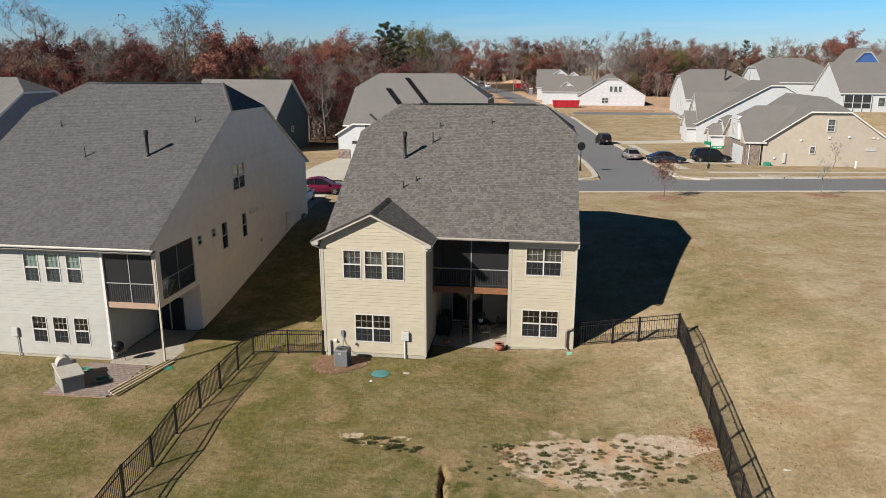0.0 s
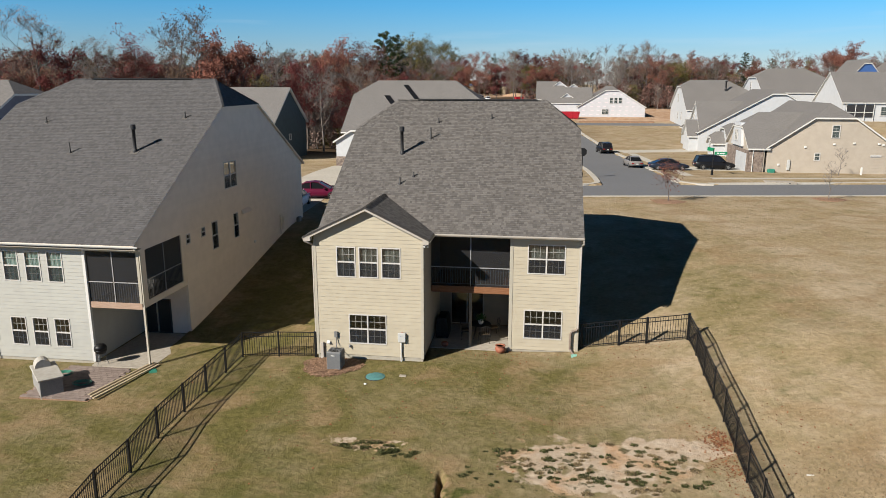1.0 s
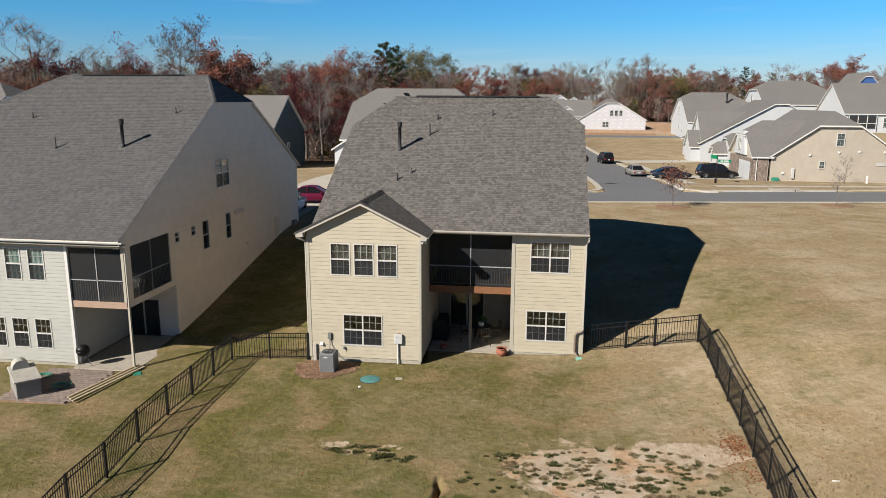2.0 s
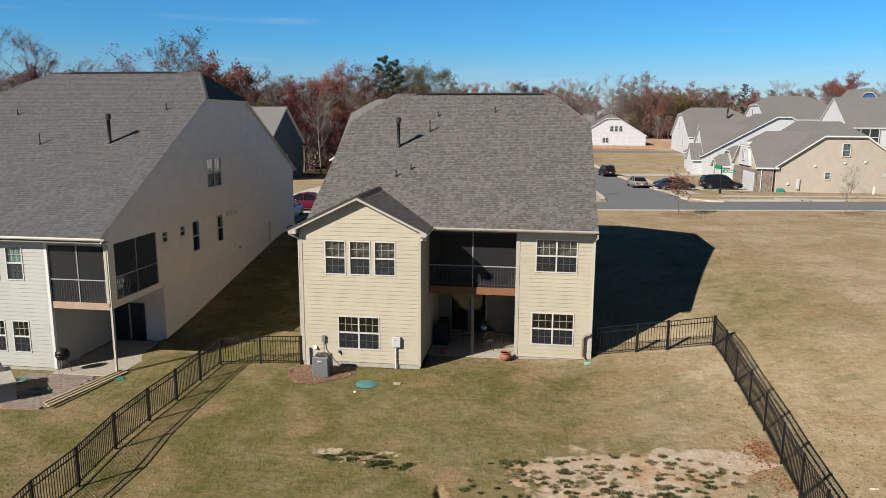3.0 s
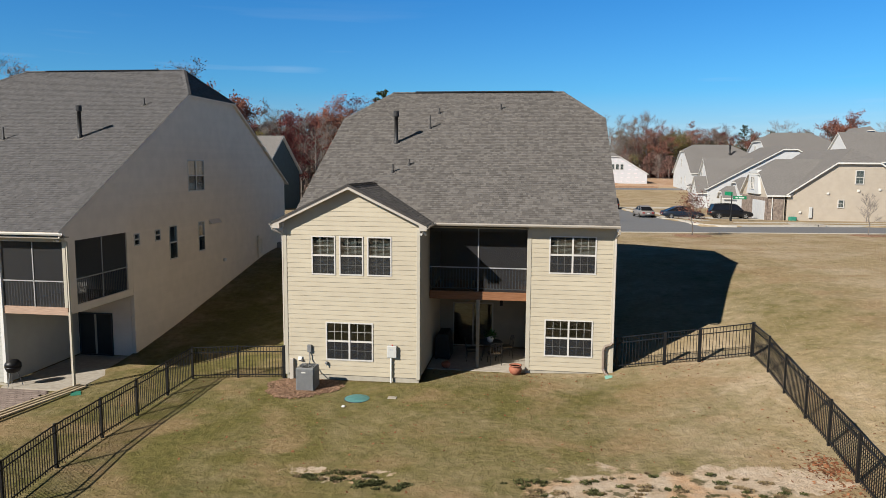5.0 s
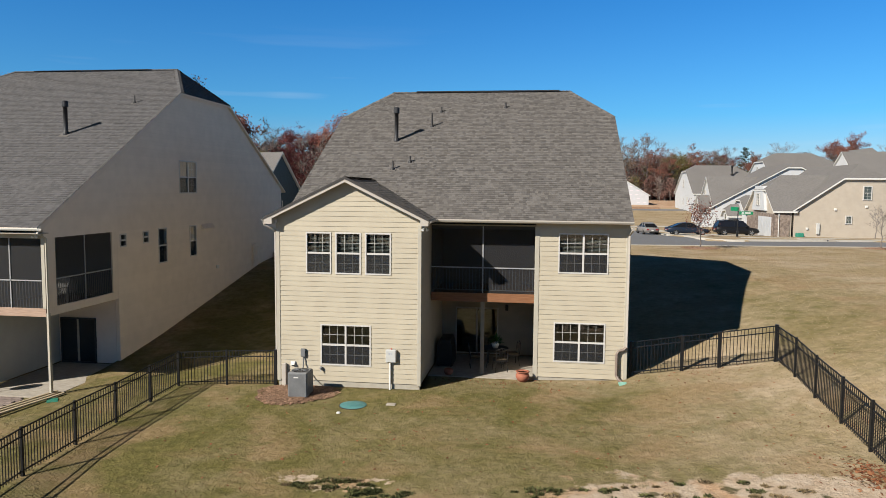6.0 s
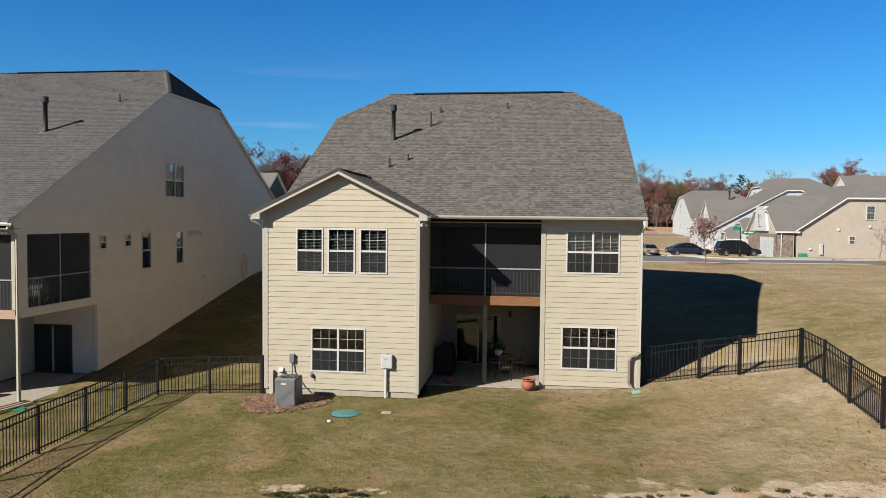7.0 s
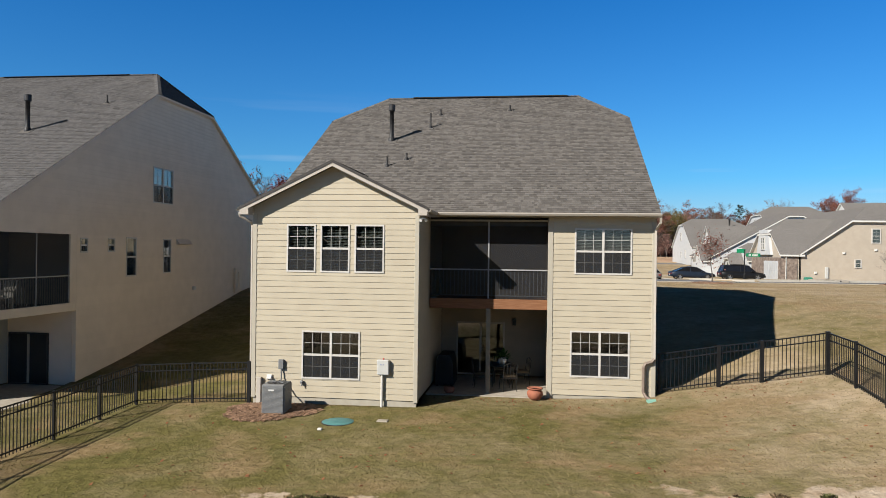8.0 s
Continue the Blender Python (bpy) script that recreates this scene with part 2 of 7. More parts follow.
def thing(name, label, category, at=(0, 0, 0), group="", kind=""):
    ob = new(name)
    ob.empty_display_size = 0.2
    ob.location = at
    return tagged(ob, label, category, group, kind)


def single(name, b, material, label, category, group="", kind="", smooth=False):
    return tagged(part(name, b, material, None, label, smooth), "", category, group, kind)


# ---- the lie of the land ----
def table(knots, blur, lo, hi, step=0.25):
    xs = np.arange(lo, hi, step)
    ys = np.interp(xs, [k[0] for k in knots], [k[1] for k in knots])
    n = max(1, int(blur / step))
    ker = np.ones(n) / n
    ys = np.convolve(np.pad(ys, n, mode="edge"), ker, mode="same")[n:-n]
    return lambda q: np.interp(q, xs, ys)


CROSS = table([(-60, -0.7), (-16, -0.52), (-13, -0.48), (-10.5, -0.38), (-8.7, -0.31), (-5.6, -0.13), (-4, -0.065), (3.5, -0.03), (6.5, 0.08), (8.9, 0.53), (10.1, 0.70), (12.0, 1.06), (14, 1.5), (16.5, 2.0), (20, 2.25), (40, 2.5), (90, 2.7)], 1.2, -90, 120)
LOWER = table([(-60, -0.8), (-16, -0.60), (-8.7, -0.45), (-2, -0.28), (0.4, -0.14), (4.8, 0.08), (7.2, 0.2), (10, 0.36), (11.8, 0.48), (14, 0.75), (16.5, 1.05), (22, 1.5), (40, 2.1), (90, 2.5)], 1.2, -90, 120)
FALL = table([(-14, 1.0), (-8.0, 1.0), (0.5, 0.0), (4, 0.0)], 1.5, -60, 40)
CLIMB = table([(-4, 0.0), (2, 0.02), (6, 0.21), (12, 0.57), (18, 0.94), (22, 1.0)], 2.5, -60, 40)
UPPER = table([(20, 2.5), (34, 2.5), (40, 2.32), (50, 2.3), (58, 1.95), (64, 1.65), (75, 1.35), (100, 1.05), (130, 1.5), (180, 3.0), (260, 4.0), (700, 6.0)], 6, 0, 760)


def land(x, y):
    s = CLIMB(y)
    f = FALL(y)
    z = (CROSS(x) * (1 - f) + LOWER(x) * f) * (1 - s) + UPPER(y) * s
    rise = np.clip((x - 46) / 14, 0, 1) * np.clip((y - 84) / 28, 0, 1) * np.clip((215 - y) / 60, 0, 1)
    return z - 0.03 * np.maximum(0, -11 - y) + 4.2 * rise * rise * (3 - 2 * rise)


def street_mid(x):
    return 37.7 + 0.19 * x


def side_mid(y):
    return np.interp(y, [40, 62, 85, 139, 250, 420], [15.4, 14.9, 13.3, 8.5, -10.0, -46.0])


def in_street(x, y, grow=0.0):
    a = np.abs(y - street_mid(x)) < 4.4 + grow
    b = (np.abs(x - side_mid(y)) < 4.1 + grow) & (y > street_mid(x)) & (y < 400)
    return a | b


def uneven(x, y):
    return 0.05 * np.sin(0.9 * x + 1.3 * np.sin(0.5 * y)) * np.sin(0.7 * y + 0.8 * np.sin(0.6 * x)) + 0.02 * np.sin(2.3 * x + 0.7 * y) * np.sin(1.9 * y)


def ground_height(x, y):
    z = land(x, y) + 0.1 * uneven(x, y)
    z = np.where(in_street(x, y, -0.15), land(x, y) - 0.35, z)
    under = ((x > -4.9) & (x < 6.85) & (y > 1.95) & (y < 21)) | ((x > -4.9) & (x < -0.15) & (y > 0.15) & (y < 3))
    z = np.where(under, np.minimum(z, -0.4), z)
    z = np.where((x > -25) & (x < -13.05) & (y > -0.95) & (y < 21.2), np.minimum(z, -0.9), z)
    # a washed-out gully in the back lawn
    g = np.exp(-((x - 2.22 + 0.16 * (y + 10.2) - 0.05 * np.sin(3.1 * y) - 0.025 * np.sin(8.7 * y)) / (0.085 - 0.02 * np.sin(5.3 * y))) ** 2) * (np.clip((y + 12.6) / 0.5, 0, 1) * np.clip((-9.1 - y) / 0.8, 0, 1))
    return z - 0.36 * g


def steps(*legs):
    out = []
    for a, b, d in legs:
        out += list(np.arange(a, b, d))
    return np.array(out + [legs[-1][1]])


def ground_sheet():
    xs = steps((-1600, -400, 200), (-400, -100, 25), (-100, -26, 2.5), (-26, -13.2, 0.6), (-13.2, 1.6, 0.2), (1.6, 3.0, 0.05), (3.0, 14.0, 0.2), (14, 24, 0.5), (24, 60, 2), (60, 140, 5), (140, 400, 20), (400, 1600, 200))
    ys = steps((-260, -60, 20), (-60, -20, 4), (-20, -14, 0.5), (-14, -12.8, 0.2), (-12.8, -8.6, 0.1), (-8.6, 6, 0.2), (6, 32, 0.6), (32, 52, 0.4), (52, 120, 2), (120, 400, 10), (400, 2400, 200))
    X, Y = np.meshgrid(xs, ys)
    Z = ground_height(X, Y)
    nx, ny = len(xs), len(ys)
    v = np.stack([X.ravel(), Y.ravel(), Z.ravel()], 1)
    i = (np.arange(ny - 1)[:, None] * nx + np.arange(nx - 1)[None, :]).ravel()
    f = np.stack([i, i + 1, i + 1 + nx, i + nx], 1)
    me = bpy.data.meshes.new("ground")
    me.from_pydata(v.tolist(), [], f.tolist())
    me.shade_smooth()
    return me


def lawn_material():
    m = bpy.data.materials.new("dormant lawn")
    m.use_nodes = True
    nt, lk = m.node_tree.nodes, m.node_tree.links
    b = nt["Principled BSDF"]
    b.inputs["Roughness"].default_value, b.inputs["Specular IOR Level"].default_value = 0.95, 0.1
    geo = nt.new("ShaderNodeNewGeometry")

    def noise_tex(scale, detail=4.0, stretch=None, dist=0.0):
        n = nt.new("ShaderNodeTexNoise")
        n.inputs["Scale"].default_value, n.inputs["Detail"].default_value, n.inputs["Distortion"].default_value = scale, detail, dist
        mp = nt.new("ShaderNodeMapping")
        mp.inputs["Scale"].default_value = stretch or (1, 1, 1)
        lk.new(geo.outputs["Position"], mp.inputs["Vector"])
        lk.new(mp.outputs[0], n.inputs["Vector"])
        return n.outputs["Fac"]

    def ramp(src, lo, hi, a, c):
        r = nt.new("ShaderNodeValToRGB")
        r.color_ramp.elements[0].position, r.color_ramp.elements[1].position = lo, hi
        r.color_ramp.elements[0].color, r.color_ramp.elements[1].color = (*a, 1), (*c, 1)
        lk.new(src, r.inputs[0])
        return r.outputs[0]

    def mix(fac, a, c):
        x = nt.new("ShaderNodeMix")
        x.data_type = "RGBA"
        lk.new(fac, x.inputs[0]), lk.new(a, x.inputs[6]), lk.new(c, x.inputs[7])
        return x.outputs[2]

    def blob(cx, cy, rx, ry, soft):
        """1 inside an ellipse on the plan, fading out over soft."""
        mp = nt.new("ShaderNodeMapping")
        mp.vector_type = "POINT"
        mp.inputs["Location"].default_value = (-cx / rx, -cy / ry, 0)
        mp.inputs["Scale"].default_value = (1 / rx, 1 / ry, 0)
        lk.new(geo.outputs["Position"], mp.inputs["Vector"])
        ln = nt.new("ShaderNodeVectorMath")
        ln.operation = "LENGTH"
        lk.new(mp.outputs[0], ln.inputs[0])
        mr = nt.new("ShaderNodeMapRange")
        mr.inputs["From Min"].default_value, mr.inputs["From Max"].default_value = 1 + soft, 1 - soft
        lk.new(ln.outputs["Value"], mr.inputs["Value"])
        return mr.outputs[0]

    def math2(op, a, c):
        x = nt.new("ShaderNodeMath")
        x.operation = op
        for i, s in enumerate((a, c)):
            if isinstance(s, float):
                x.inputs[i].default_value = s
            else:
                lk.new(s, x.inputs[i])
        return x.outputs[0]

    def span(src, lo, hi):
        mr = nt.new("ShaderNodeMapRange")
        mr.inputs["From Min"].default_value, mr.inputs["From Max"].default_value = lo, hi
        lk.new(src, mr.inputs["Value"])
        return mr.outputs[0]

    dry = ramp(noise_tex(5.0, 6.0), 0.3, 0.7, (0.240, 0.180, 0.101), (0.326, 0.252, 0.150))
    pale = ramp(noise_tex(4.0, 6.0), 0.3, 0.7, (0.314, 0.245, 0.161), (0.407, 0.326, 0.228))
    green = ramp(noise_tex(4.0, 6.0), 0.3, 0.7, (0.088, 0.081, 0.025), (0.142, 0.122, 0.043))
    fresh = ramp(noise_tex(6.0, 6.0), 0.3, 0.7, (0.054, 0.063, 0.019), (0.104, 0.104, 0.031))
    rosy = ramp(noise_tex(5.0, 6.0), 0.3, 0.7, (0.204, 0.136, 0.071), (0.292, 0.207, 0.122))
    weed = ramp(noise_tex(14.0), 0.35, 0.65, (0.034, 0.036, 0.013), (0.068, 0.065, 0.025))
    soil = ramp(noise_tex(2.5, 6.0), 0.3, 0.7, (0.333, 0.252, 0.176), (0.453, 0.374, 0.292))
    peach = ramp(noise_tex(4.0), 0.3, 0.7, (0.354, 0.224, 0.129), (0.422, 0.292, 0.19))
    clay = ramp(noise_tex(0.5), 0.35, 0.65, (0.34, 0.211, 0.129), (0.449, 0.32, 0.224))
    col = mix(span(noise_tex(0.3, 7.0, None, 0.4), 0.36, 0.66), dry, pale)
    # the fenced lawns keep more green than the open lot
    thatch = ramp(noise_tex(4.0, 6.0), 0.3, 0.7, (0.172, 0.137, 0.073), (0.247, 0.195, 0.114))
    home = math2("MAXIMUM", blob(-1.0, -6.0, 10.4, 9.5, 0.4), blob(-17.0, -6.0, 12.0, 15.0, 0.3))
    home = math2("MAXIMUM", home, blob(-8.6, 9.0, 4.5, 14.0, 0.3))
    lush = math2("MAXIMUM", blob(-7.0, -7.0, 5.5, 8.0, 0.8), blob(-8.6, 8.0, 4.5, 12.0, 0.5))
    lush = math2("MAXIMUM", lush, blob(1.5, -1.0, 9.5, 1.8, 0.6))
    col = mix(math2("MULTIPLY", home, 0.75), col, thatch)
    near_wall = blob(14.5, 8.0, 3.6, 10.0, 0.8)
    wild = blob(1.0, -12.2, 9.0, 3.4, 0.4)
    amount = math2("MAXIMUM", math2("ADD", math2("MULTIPLY", home, 0.27), math2("MULTIPLY", lush, 0.12)), math2("MULTIPLY", near_wall, 0.22))
    patchy = math2("ADD", math2("MULTIPLY", noise_tex(0.45, 6.0, None, 0.5), 0.55), math2("MULTIPLY", noise_tex(1.7, 8.0), 0.45))
    col = mix(span(math2("ADD", patchy, amount), 0.52, 0.92), col, green)
    # reddish dead growth and fresh green clumps at a stride's scale
    col = mix(math2("MULTIPLY", span(math2("ADD", noise_tex(0.35, 6.0, (1, 1.4, 1), 0.6), math2("MULTIPLY", blob(-14.0, -9.5, 4.5, 4.0, 0.6), 0.10)), 0.50, 0.66), 0.7), col, rosy)
    sprout = math2("ADD", noise_tex(1.3, 7.0, None, 0.5), math2("ADD", math2("MULTIPLY", wild, 0.10), math2("MULTIPLY", home, 0.03)))
    col = mix(math2("MULTIPLY", span(sprout, 0.60, 0.76), 0.5), col, fresh)
    # worn ground with tufts of weed
    for (cx, cy, rx, ry, bias) in ((7.4, -8.6, 3.5, 2.0, 0.07), (6.6, -9.6, 2.0, 0.9, 0.05), (9.5, -7.45, 2.0, 0.85, 0.15), (10.7, -7.6, 0.8, 0.6, 0.10), (5.1, -8.4, 1.2, 1.0, 0.0), (-1.75, -7.25, 0.75, 0.30, 0.0), (-0.6, -7.75, 1.0, 0.34, -0.02), (0.2, -7.4, 0.5, 0.25, 0.0)):
        hole = blob(cx, cy, rx, ry, 0.45)
        edge = math2("ADD", math2("MULTIPLY", hole, 0.36 + bias), math2("MULTIPLY", noise_tex(1.6 if rx > 1.2 else 4.5, 7.0, None, 0.4), 0.95))
        col = mix(span(edge, 0.73, 0.85), col, mix(span(noise_tex(0.8, 4.0), 0.5, 0.62), soil, peach))
        tuft = math2("MULTIPLY", blob(cx - 0.5, cy - 0.4, rx * 1.1, ry * 1.2, 0.5), noise_tex(2.6, 6.0))
        col = mix(math2("MULTIPLY", span(tuft, 0.57, 0.63), 0.8), col, weed)
    gully = math2("MULTIPLY", blob(2.6, -11.2, 3.0, 1.8, 0.5), noise_tex(0.8, 5.0))
    col = mix(span(gully, 0.50, 0.62), col, fresh)
    col = mix(math2("MULTIPLY", blob(2.25, -10.4, 0.32, 1.7, 0.4), span(noise_tex(3.0, 5.0), 0.42, 0.55)), col, rosy)
    # bare clay where houses are being built
    site = math2("MAXIMUM", blob(10.0, 215.0, 60.0, 50.0, 0.25), blob(-20.0, 330.0, 50.0, 110.0, 0.3))
    site = math2("MAXIMUM", site, blob(26.0, 176.0, 26.0, 12.0, 0.15))
    col = mix(site, col, clay)
    woods = ramp(noise_tex(1.2), 0.35, 0.65, (0.048, 0.031, 0.019), (0.088, 0.058, 0.034))
    floor = math2("MAXIMUM", blob(-90.0, 130.0, 100.0, 65.0, 0.1), blob(120.0, 330.0, 160.0, 100.0, 0.1))
    col = mix(floor, col, woods)
    # thin leaf litter
    litter = span(noise_tex(16.0, 2.0), 0.70, 0.73)
    col = mix(math2("MULTIPLY", litter, 0.16), col, ramp(noise_tex(3.0), 0.4, 0.6, (0.17, 0.075, 0.03), (0.26, 0.15, 0.06)))
    shade = span(math2("ADD", math2("MULTIPLY", noise_tex(22.0, 4.0, (1, 0.55, 1)), 0.5), math2("MULTIPLY", noise_tex(4.5, 6.0), 0.5)), 0.30, 0.70)
    dark = nt.new("ShaderNodeVectorMath")
    dark.operation = "SCALE"
    lk.new(col, dark.inputs[0])
    lk.new(math2("ADD", math2("MULTIPLY", shade, 0.26), 0.85), dark.inputs["Scale"])
    lk.new(dark.outputs[0], b.inputs["Base Color"])
    bp = nt.new("ShaderNodeBump")
    bp.inputs["Strength"].default_value, bp.inputs["Distance"].default_value = 0.55, 0.06
    lk.new(math2("ADD", noise_tex(20.0, 4.0), math2("MULTIPLY", noise_tex(4.0, 4.0), 2.0)), bp.inputs["Height"])
    lk.new(bp.outputs[0], b.inputs["Normal"])
    return m


ground_mesh = ground_sheet()
ground_mesh.materials.append(lawn_material())
ground = tagged(new("ground", ground_mesh), "dormant tan and green lawn with bare sandy patches", "ground", "", "structure")


# ---- roads ----
def ribbon(b, mid, half0, half1, along, lift, thick, axis):
    """A strip that follows the land; mid(t) is its middle, half0 to half1 across."""
    rows = []
    for t in along:
        pts = []
        for h in np.linspace(half0, half1, 5):
            if axis == "x":
                x, y = t, float(mid(t)) + h
            else:
                x, y = float(mid(t)) + h, t
            pts.append((x, y, float(land(x, y)) + lift))
        rows.append(pts)
    n = len(b.v)
    for pts in rows:
        b.v.extend(pts)
        b.v.extend((p[0], p[1], p[2] - thick) for p in (pts[0], pts[-1]))
    w = 7
    for i in range(len(rows) - 1):
        for k in range(4):
            q = n + i * w + k
            b.f.append((q, q + 1, q + 1 + w, q + w) if axis == "y" else (q, q + w, q + 1 + w, q + 1))
        q = n + i * w
        b.f.append((q, q + w, q + w + 5, q + 5))
        b.f.append((q + 4, q + 6, q + 6 + w, q + 4 + w))
    return b


def grid_line(a, c, d):
    return list(np.arange(a, c, d)) + [c]


b = ribbon(Build(), street_mid, -4.4, 4.4, grid_line(-90, 130, 4), -0.13, 0.05, "x")
road = tagged(part("road", b, M_ASPHALT, None, "grey asphalt residential street"), "", "road", "", "structure")
b = ribbon(Build(), side_mid, -4.1, 4.1, grid_line(43.5, 400, 5), -0.126, 0.05, "y")
tagged(part("road", b, M_ASPHALT, None, "grey asphalt side street running downhill"), "", "road", "", "structure")
b = ribbon(Build(), lambda x: 155 + 0.02 * x, -3.2, 3.2, grid_line(12.5, 48, 4), 0.05, 0.1, "x")
tagged(part("road", b, M_ASPHALT, None, "grey asphalt cross street by the new houses"), "", "road", "", "structure")
b = ribbon(Build(), street_mid, -4.95, -4.35, grid_line(-90, 130, 3), 0.035, 0.3, "x")
tagged(part("kerb", b, M_KERB, None, "pale concrete kerb and gutter"), "", "kerb", "", "structure")
for x0, x1 in ((-90, 8.6), (22.2, 130)):
    b = ribbon(Build(), street_mid, 4.35, 4.95, grid_line(x0, x1, 3), 0.035, 0.3, "x")
    tagged(part("kerb", b, M_KERB, None, "pale concrete kerb and gutter"), "", "kerb", "", "structure")
for h0, h1, y0 in ((-4.65, -4.05, 46.5), (4.05, 4.65, 48.5)):
    b = ribbon(Build(), side_mid, h0, h1, grid_line(y0, 146, 4), 0.035, 0.3, "y")
    tagged(part("kerb", b, M_KERB, None, "pale concrete kerb along the side street"), "", "kerb", "", "structure")
b = ribbon(Build(), street_mid, 8.3, 9.7, grid_line(23.5, 130, 3), 0.03, 0.1, "x")
tagged(part("pavement", b, M_KERB, None, "pale concrete pavement beside the street"), "", "pavement", "", "structure")
b = ribbon(Build(), side_mid, 6.0, 7.2, grid_line(54, 90, 4), 0.03, 0.1, "y")
tagged(part("pavement", b, M_KERB, None, "pale concrete pavement beside the side street"), "", "pavement", "", "structure")


def corner_kerb(cx, cy, r0, r1, a0, a1):
    b = Build()
    n = len(b.v)
    k = 12
    for i in range(k + 1):
        a = radians(a0 + (a1 - a0) * i / k)
        for r in (r0, r1):
            x, y = cx + r * math.cos(a), cy + r * math.sin(a)
            z = float(land(x, y))
            b.v.extend([(x, y, z - 0.3), (x, y, z + 0.04)])
    for i in range(k):
        q = 4 * i
        b.f.extend([(q + 1, q + 3, q + 7, q + 5), (q, q + 1, q + 5, q + 4), (q + 2, q + 6, q + 7, q + 3)])
    return tagged(part("kerb", b, M_KERB, None, "curved concrete kerb at the street corner"), "", "kerb", "", "structure")


corner_kerb(8.4, 46.3, 2.2, 2.8, -95, 5)
corner_kerb(22.3, 49.0, 2.8, 3.4, 180, 275)


# ---- windows, siding and roofs ----
def frame_ring(b, o, u, w, h, bar, depth, n):
    """Four bars round an opening: o its lower corner, u the way along it, n the way out."""
    up = Vector((0, 0, 1))
    for a, c, d, e in ((0, 0, w, bar), (0, h - bar, w, h), (0, bar, bar, h - bar), (w - bar, bar, w, h - bar)):
        p = [o + u * a + up * c, o + u * d + up * c, o + u * d + up * e, o + u * a + up * e]
        b.prism(p, n * depth)
    return b


def window(parent, o, u, w, h, units=1, grid=(3, 2), blinds=False, screen=True, bar=0.046, detail=True, label="", glass=None):
    """A white vinyl double-hung window in units side by side. o: lower corner at the wall face, u: along the wall; the way out is u turned right."""
    o, u = Vector(o), Vector(u)
    n = u.cross(Vector((0, 0, 1)))
    up = Vector((0, 0, 1))
    fr = Build()
    frame_ring(fr, o - n * 0.05, u, w, h, bar, 0.085, n)
    uw = w / units
    for i in range(1, units):
        c = o + u * (uw * i - bar * 0.7) - n * 0.05
        fr.prism([c + up * bar, c + u * bar * 1.4 + up * bar, c + u * bar * 1.4 + up * (h - bar), c + up * (h - bar)], n * 0.08)
    win = part("window", fr, M_FRAME, parent, label)
    for i in range(units):
        a = o + u * (uw * i + (bar if i == 0 else bar * 0.7)) + up * bar
        ww = uw - (bar if i == 0 else bar * 0.7) - (bar if i == units - 1 else bar * 0.7)
        hh = h - 2 * bar
        rail = Build()
        m0 = a + up * (hh * 0.5 - 0.03) - n * 0.03
        rail.prism([m0, m0 + u * ww, m0 + u * ww + up * 0.06, m0 + up * 0.06], n * 0.05)
        part("meeting_rail", rail, M_FRAME, win)
        for lo, hi, back, kind in ((0, hh * 0.5 - 0.03, 0.03, "lower"), (hh * 0.5 + 0.03, hh, 0.015, "upper")):
            g = Build()
            q = a - n * back
            g.face(q + up * lo, q + u * ww + up * lo, q + u * ww + up * hi, q + up * hi)
            pane = part("pane", g, glass or M_GLASS, win)
            if detail:
                mu = Build()
                for k in range(1, grid[0]):
                    c = q + u * (ww * k / grid[0] - 0.007) + up * lo - n * 0.012
                    mu.prism([c, c + u * 0.014, c + u * 0.014 + up * (hi - lo), c + up * (hi - lo)], n * 0.018)
                for k in range(1, grid[1]):
                    c = q + up * (lo + (hi - lo) * k / grid[1] - 0.007) - n * 0.011
                    mu.prism([c, c + u * ww, c + u * ww + up * 0.014, c + up * 0.014], n * 0.016)
                if mu.f:
                    part("muntin", mu, M_MUNTIN, win)
            if kind == "lower" and screen:
                sc = Build()
                c = a + n * 0.012
                sc.face(c, c + u * ww, c + u * ww + up * hi, c + up * hi)
                part("insect_screen", sc, M_INSECT, win)
        if blinds:
            bl = Build()
            low = 0.02 if blinds is True else hh * (1 - blinds)
            z = hh - 0.05
            while z > low:
                c = a + up * z - n * 0.075
                bl.face(c, c + u * ww, c + u * ww + up * 0.012 - n * 0.030, c + up * 0.012 - n * 0.030)
                z -= 0.046
            part("blind", bl, M_BLIND, win, "white slatted blind")
    return win


LAP = 0.172


